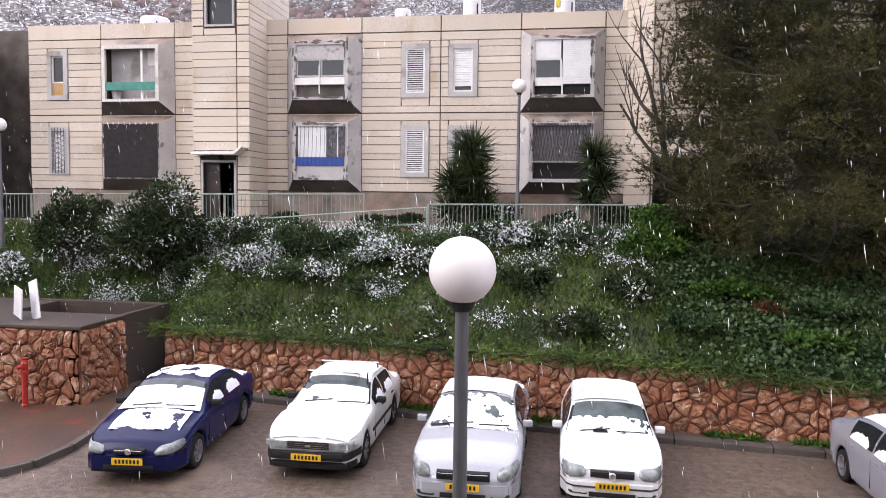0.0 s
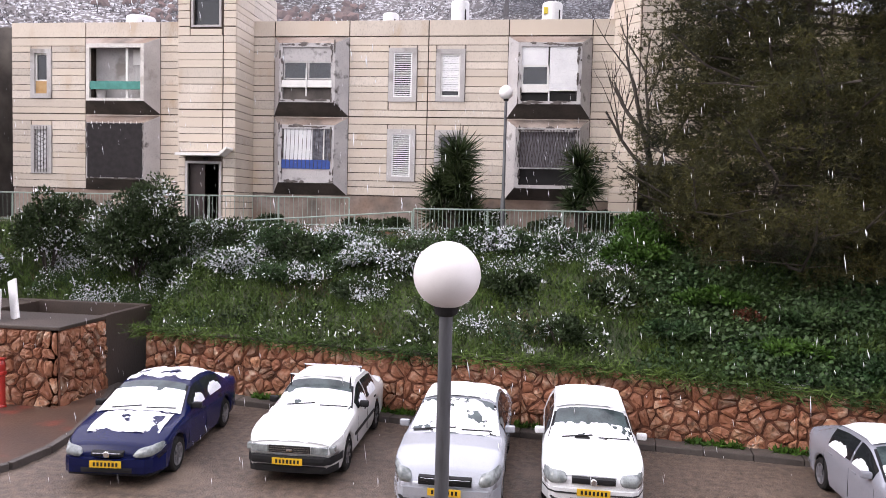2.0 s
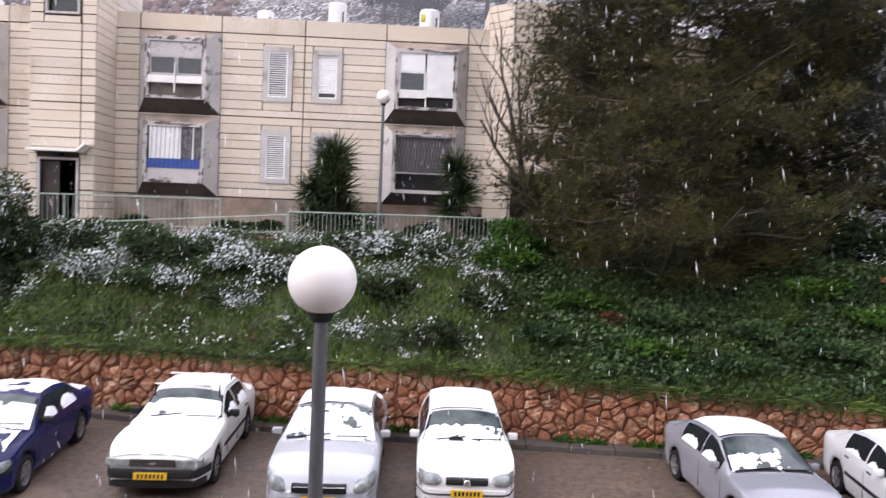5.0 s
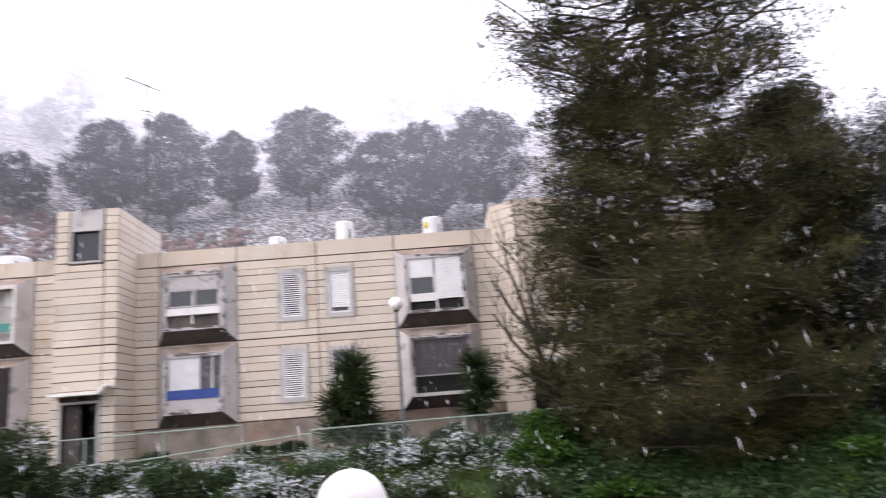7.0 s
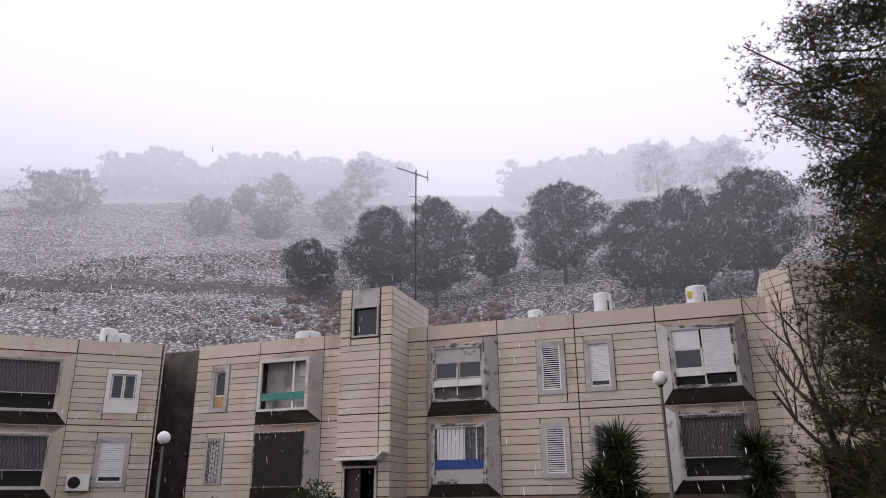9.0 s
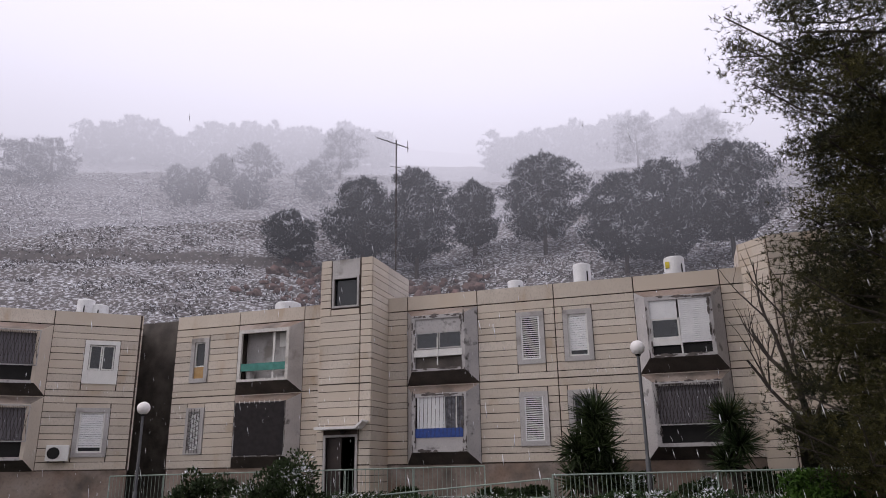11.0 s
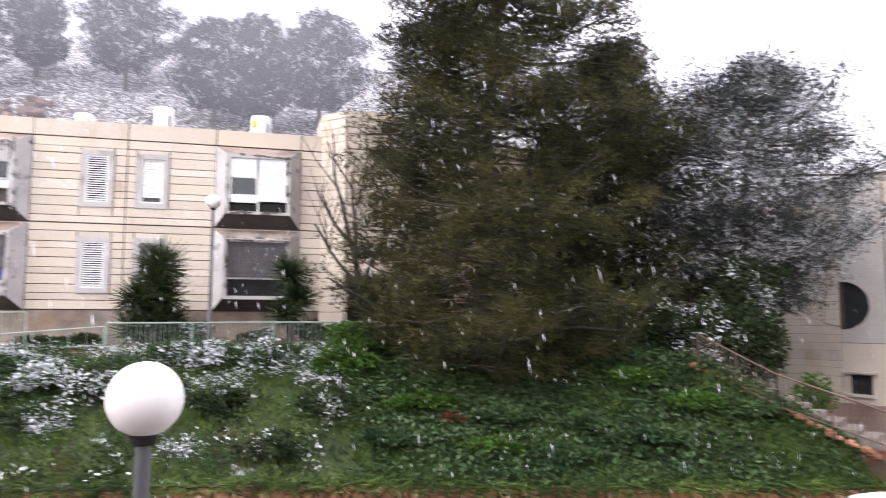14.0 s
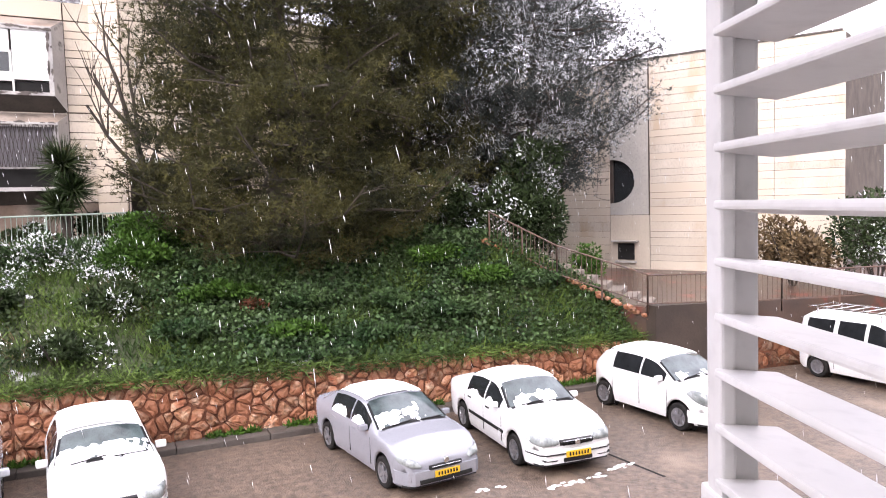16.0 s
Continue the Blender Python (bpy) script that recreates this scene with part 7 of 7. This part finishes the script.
P = np.repeat(P, 3, 0) + rng.normal(size=(3 * len(P), 3)) * [0.1, 0.1, 0.06]
V, F = kites(P, unit(rng.normal(size=P.shape) + [0, -0.3, 0.5]), rng.uniform(0.07, 0.18, len(P)), rng.uniform(0.04, 0.08, len(P)), rng)
tagged(mesh_np("leafy_weeds", V, F, SHRUB), "dark leafy weeds in clumps on the bank", "weeds", kind="stuff")
P = scatter(22000, -19, 3.0, lambda x, y: noise.noise((x * 0.5, y * 0.5, 31)) > -0.05)
P[:, 2] += rng.uniform(0.05, 0.35, len(P))
P = np.repeat(P, 2, 0) + rng.normal(size=(2 * len(P), 3)) * [0.07, 0.07, 0.04]
V, F = kites(P, unit(rng.normal(size=P.shape) + [0, -0.3, 0.4]), rng.uniform(0.05, 0.13, len(P)), rng.uniform(0.025, 0.05, len(P)), rng)
tagged(mesh_np("weeds", V, F, WEED), "leafy weeds whitened by fresh snow", "weeds", kind="stuff")
P = scatter(30000, -15, 2.6, lambda x, y: noise.noise((x * 0.75, y * 0.9, 52)) > 0.28 - 0.5 * sstep(18.6, 20.6, y))
P[:, 2] += rng.uniform(0.05, 0.42, len(P))
P = np.repeat(P, 4, 0) + rng.normal(size=(4 * len(P), 3)) * [0.08, 0.08, 0.05]
V, F = kites(P, unit(rng.normal(size=P.shape) + [0, -0.3, 0.4]), rng.uniform(0.04, 0.10, len(P)), rng.uniform(0.025, 0.045, len(P)), rng)
tagged(mesh_np("snowy_weeds", V, F, SHRUB_SNOW), "clumps of leafy weeds dusted with snow on the bank", "weeds", kind="stuff")
for k, (x, y, rx, h) in enumerate([(4.2, 18.2, 1.0, 0.5), (6.4, 17.6, 1.2, 0.55), (8.3, 17.2, 1.0, 0.45), (5.3, 16.6, 0.9, 0.4), (9.6, 16.4, 1.0, 0.45), (7.2, 16.2, 0.8, 0.35), (11.0, 16.6, 0.9, 0.5), (12.3, 16.0, 0.8, 0.35), (3.2, 17.0, 0.8, 0.45), (10.2, 17.9, 1.1, 0.5)]):
    shrub(on_bank(x, y), rx, 0.8, h, 2600, 0.12, IVY if k % 3 else BRIGHT, 120 + k, "mound of glossy ivy and leafy weeds on the bank")
shrub(on_bank(4.9, 17.6), 0.35, 0.3, 0.35, 500, 0.09, REDDISH, 140, "small patch of red-brown withered leaves in the ivy")
# growth hanging over the wall and in the kerb strip
m = 2600
X = rng.uniform(-10.4, 14.3, m)
P = np.stack([X, [along(WALL_LINE, a) + rng.uniform(-0.12, 0.1) for a in X], [along(WALL_TOP, a) + rng.uniform(-0.12, 0.14) for a in X]], 1)
P = np.repeat(P, 3, 0) + rng.normal(size=(3 * m, 3)) * [0.12, 0.04, 0.03]
V, F = blades(P, unit(rng.normal(size=P.shape) * [0.6, 0.4, 0.3] + [0, -0.5, 0.1]), rng.uniform(0.15, 0.4, len(P)), 0.025 * np.ones(len(P)), rng)
tagged(mesh_np("hanging_grass", V, F, GRASS), "grass hanging over the top of the rubble wall", "grass", kind="stuff")
m = 2600
X = rng.uniform(-7, 13, m)
X = X[np.array([noise.noise((a * 0.6, 3, 0)) > -0.1 for a in X])]
P = np.stack([X, [along(KERB_LINE, a) + rng.uniform(0.3, 0.48) for a in X], np.full(len(X), 0.12)], 1)
V, F = kites(np.repeat(P, 3, 0), unit(rng.normal(size=(3 * len(P), 3)) + [0, 0, 0.6]), rng.uniform(0.06, 0.2, 3 * len(P)), 0.06, rng)
tagged(mesh_np("kerb_weeds", V, F, BRIGHT), "green weeds along the foot of the wall", "weeds", kind="stuff")

# ---- the open louvred shutter beside the viewer ----
SHUT = mat("white_shutter_paint", (0.62, 0.61, 0.60), (0.54, 0.53, 0.51), rough=0.4, scale=3, fine=30, bump=0.04, grain=3)
sh = thing("louvred_shutter", "open white louvred window shutter seen from indoors", "shutter")
sh.matrix_world = Matrix(((0.9, 0.435, 0, 0.78), (-0.435, 0.9, 0, 0.635), (0, 0, 1, 0), (0, 0, 0, 1)))
# local x across the shutter's thickness, local y away along it
part("stile", box((0.004, 0.024, 0.0, 0.045, 4.1, 5.75), bevel=0.004), SHUT, sh)
part("stile", box((0.0245, 0.062, 0.012, 0.05, 4.1, 5.75), bevel=0.006), SHUT, sh)
part("stile", box((0.004, 0.062, -1.85, -1.8, 4.1, 5.75), bevel=0.006), SHUT, sh)
part("bottom_rail", box((0.0, 0.066, -1.8, 0.06, 4.40, 4.5), bevel=0.006), SHUT, sh)
for k in range(18):
    z = 4.52 + k * 0.0733
    bm = box((-0.004, 0.085, -1.8, 0.006, -0.006, 0.006), bevel=0.004)
    bm.transform(Matrix.Translation((0, 0, z)) @ Matrix.Rotation(radians(6), 4, "Y"))
    part("slat", bm, SHUT, sh)

# own facade behind the viewer
tagged(link("wall_15", box((-30, 30, -1.3, -1.0, -0.5, 3.9), (-30, -1.5, -1.3, -1.0, 3.9, 6.0), (-0.05, 30, -1.3, -1.0, 3.9, 6.0), (-30, 30, -1.3, -1.0, 6.0, 9.0)), CONCRETE), "plain wall of the viewer's own building", "wall", kind="structure")
# Unseen slab, added to keep overhead sky light off the shutter.
tagged(link("ceiling", box((-4.0, 4.0, -1.0, 0.85, 6.5, 6.7)), CONCRETE), "unseen slab added above the viewer to darken the shutter", "ceiling", kind="structure")
tagged(link("floor", box((-4.0, 4.0, -1.0, 0.5, 3.15, 3.35)), CONCRETE), "plain slab under the viewer's balcony", "floor", kind="structure")
# dark wall closing the gap between the two blocks
tagged(link("wall_16", box((-24.2, -20.27, 28.2, 28.5, 3.9, 11.85), bevel=0.01), DARK_CONCRETE), "dark concrete wall closing the gap between the blocks", "wall", kind="structure")

# ---- falling snow ----
rng = np.random.default_rng(5)
n = 2600
P = np.stack([rng.uniform(-20, 20, n), rng.uniform(3.2, 23, n), rng.uniform(0.3, 7.6, n)], 1)
P = P[(np.linalg.norm(P - [0, 0, EYE], axis=1) > 4.6)]
n = len(P)
ln = rng.uniform(0.02, 0.085, (n, 1))
w = rng.uniform(0.003, 0.0055, (n, 1))
d = unit(np.array([0.14, 0, -1]) + rng.normal(size=(n, 3)) * 0.06)
a = unit(np.cross(d, [0, 1, 0]))
b = np.cross(d, a)
V = np.stack([P - d * ln, P + a * w, P + b * w, P - a * w, P - b * w, P + d * ln], 1).reshape(-1, 3)
F = np.array([(0, 1, 2), (0, 2, 3), (0, 3, 4), (0, 4, 1), (5, 2, 1), (5, 3, 2), (5, 4, 3), (5, 1, 4)])
F = (F[None] + (np.arange(n) * 6)[:, None, None]).reshape(-1, 3)
tagged(mesh_np("snowflakes", V, F, SNOW), "falling snowflakes in the air over the car park", "snow", kind="stuff")

# slush by the cars
bm = bmesh.new()
rs = random.Random(3)
for cx, cy, n, w in ((8.1, 9.6, 34, 0.6), (9.3, 9.7, 22, 0.35), (6.7, 10.2, 12, 0.25)):
    for k in range(n):
        s = rs.uniform(0.012, 0.035)
        bmesh.ops.create_icosphere(bm, subdivisions=2, radius=s, matrix=Matrix.Translation((cx + rs.uniform(-w, w), cy + rs.gauss(0, 0.04), 0.004)) @ Matrix.Diagonal((1.9, 1.1, 0.3, 1)))
tagged(link("slush", bm, SNOW), "lumps of wet slush on the asphalt", "slush", kind="stuff")

# ---- stone slabs, last ----
for parent, x0, x1, y0, y1, z0, z1 in SLABS:
    ob = new("stone_slab", UNIT)
    ob.parent = parent
    ob.matrix_local = Matrix.Translation(((x0 + x1) / 2, (y0 + y1) / 2, (z0 + z1) / 2)) @ Matrix.Diagonal((x1 - x0, y1 - y0, z1 - z0, 1))
for parent, at, angle, w, h in SLANTED:
    ob = new("stone_slab", UNIT)
    ob.parent = parent
    ob.matrix_local = Matrix.Translation(at) @ Matrix.Rotation(angle, 4, "Z") @ Matrix.Diagonal((w, 0.05, h, 1))

# ---- stones of the rubble walls, last ----
near = sorted(STONES, key=lambda s: abs(s[1][0].x - 2) + (100 if s[0].name in ("wall_9", "wall_6") else 0))
count = {}
rest = {}
for t, v, f in near:
    count[t.name] = count.get(t.name, 0) + 1
    if count[t.name] <= 110:
        raw("stone", v, f, RUBBLE, t)
    else:
        V, F = rest.setdefault(t.name, (t, [], []))[1:]
        k = len(V)
        V += v
        F += [tuple(i + k for i in q) for q in f]
for t, V, F in rest.values():
    raw("stones", V, F, RUBBLE, t)["kind"] = "stuff"
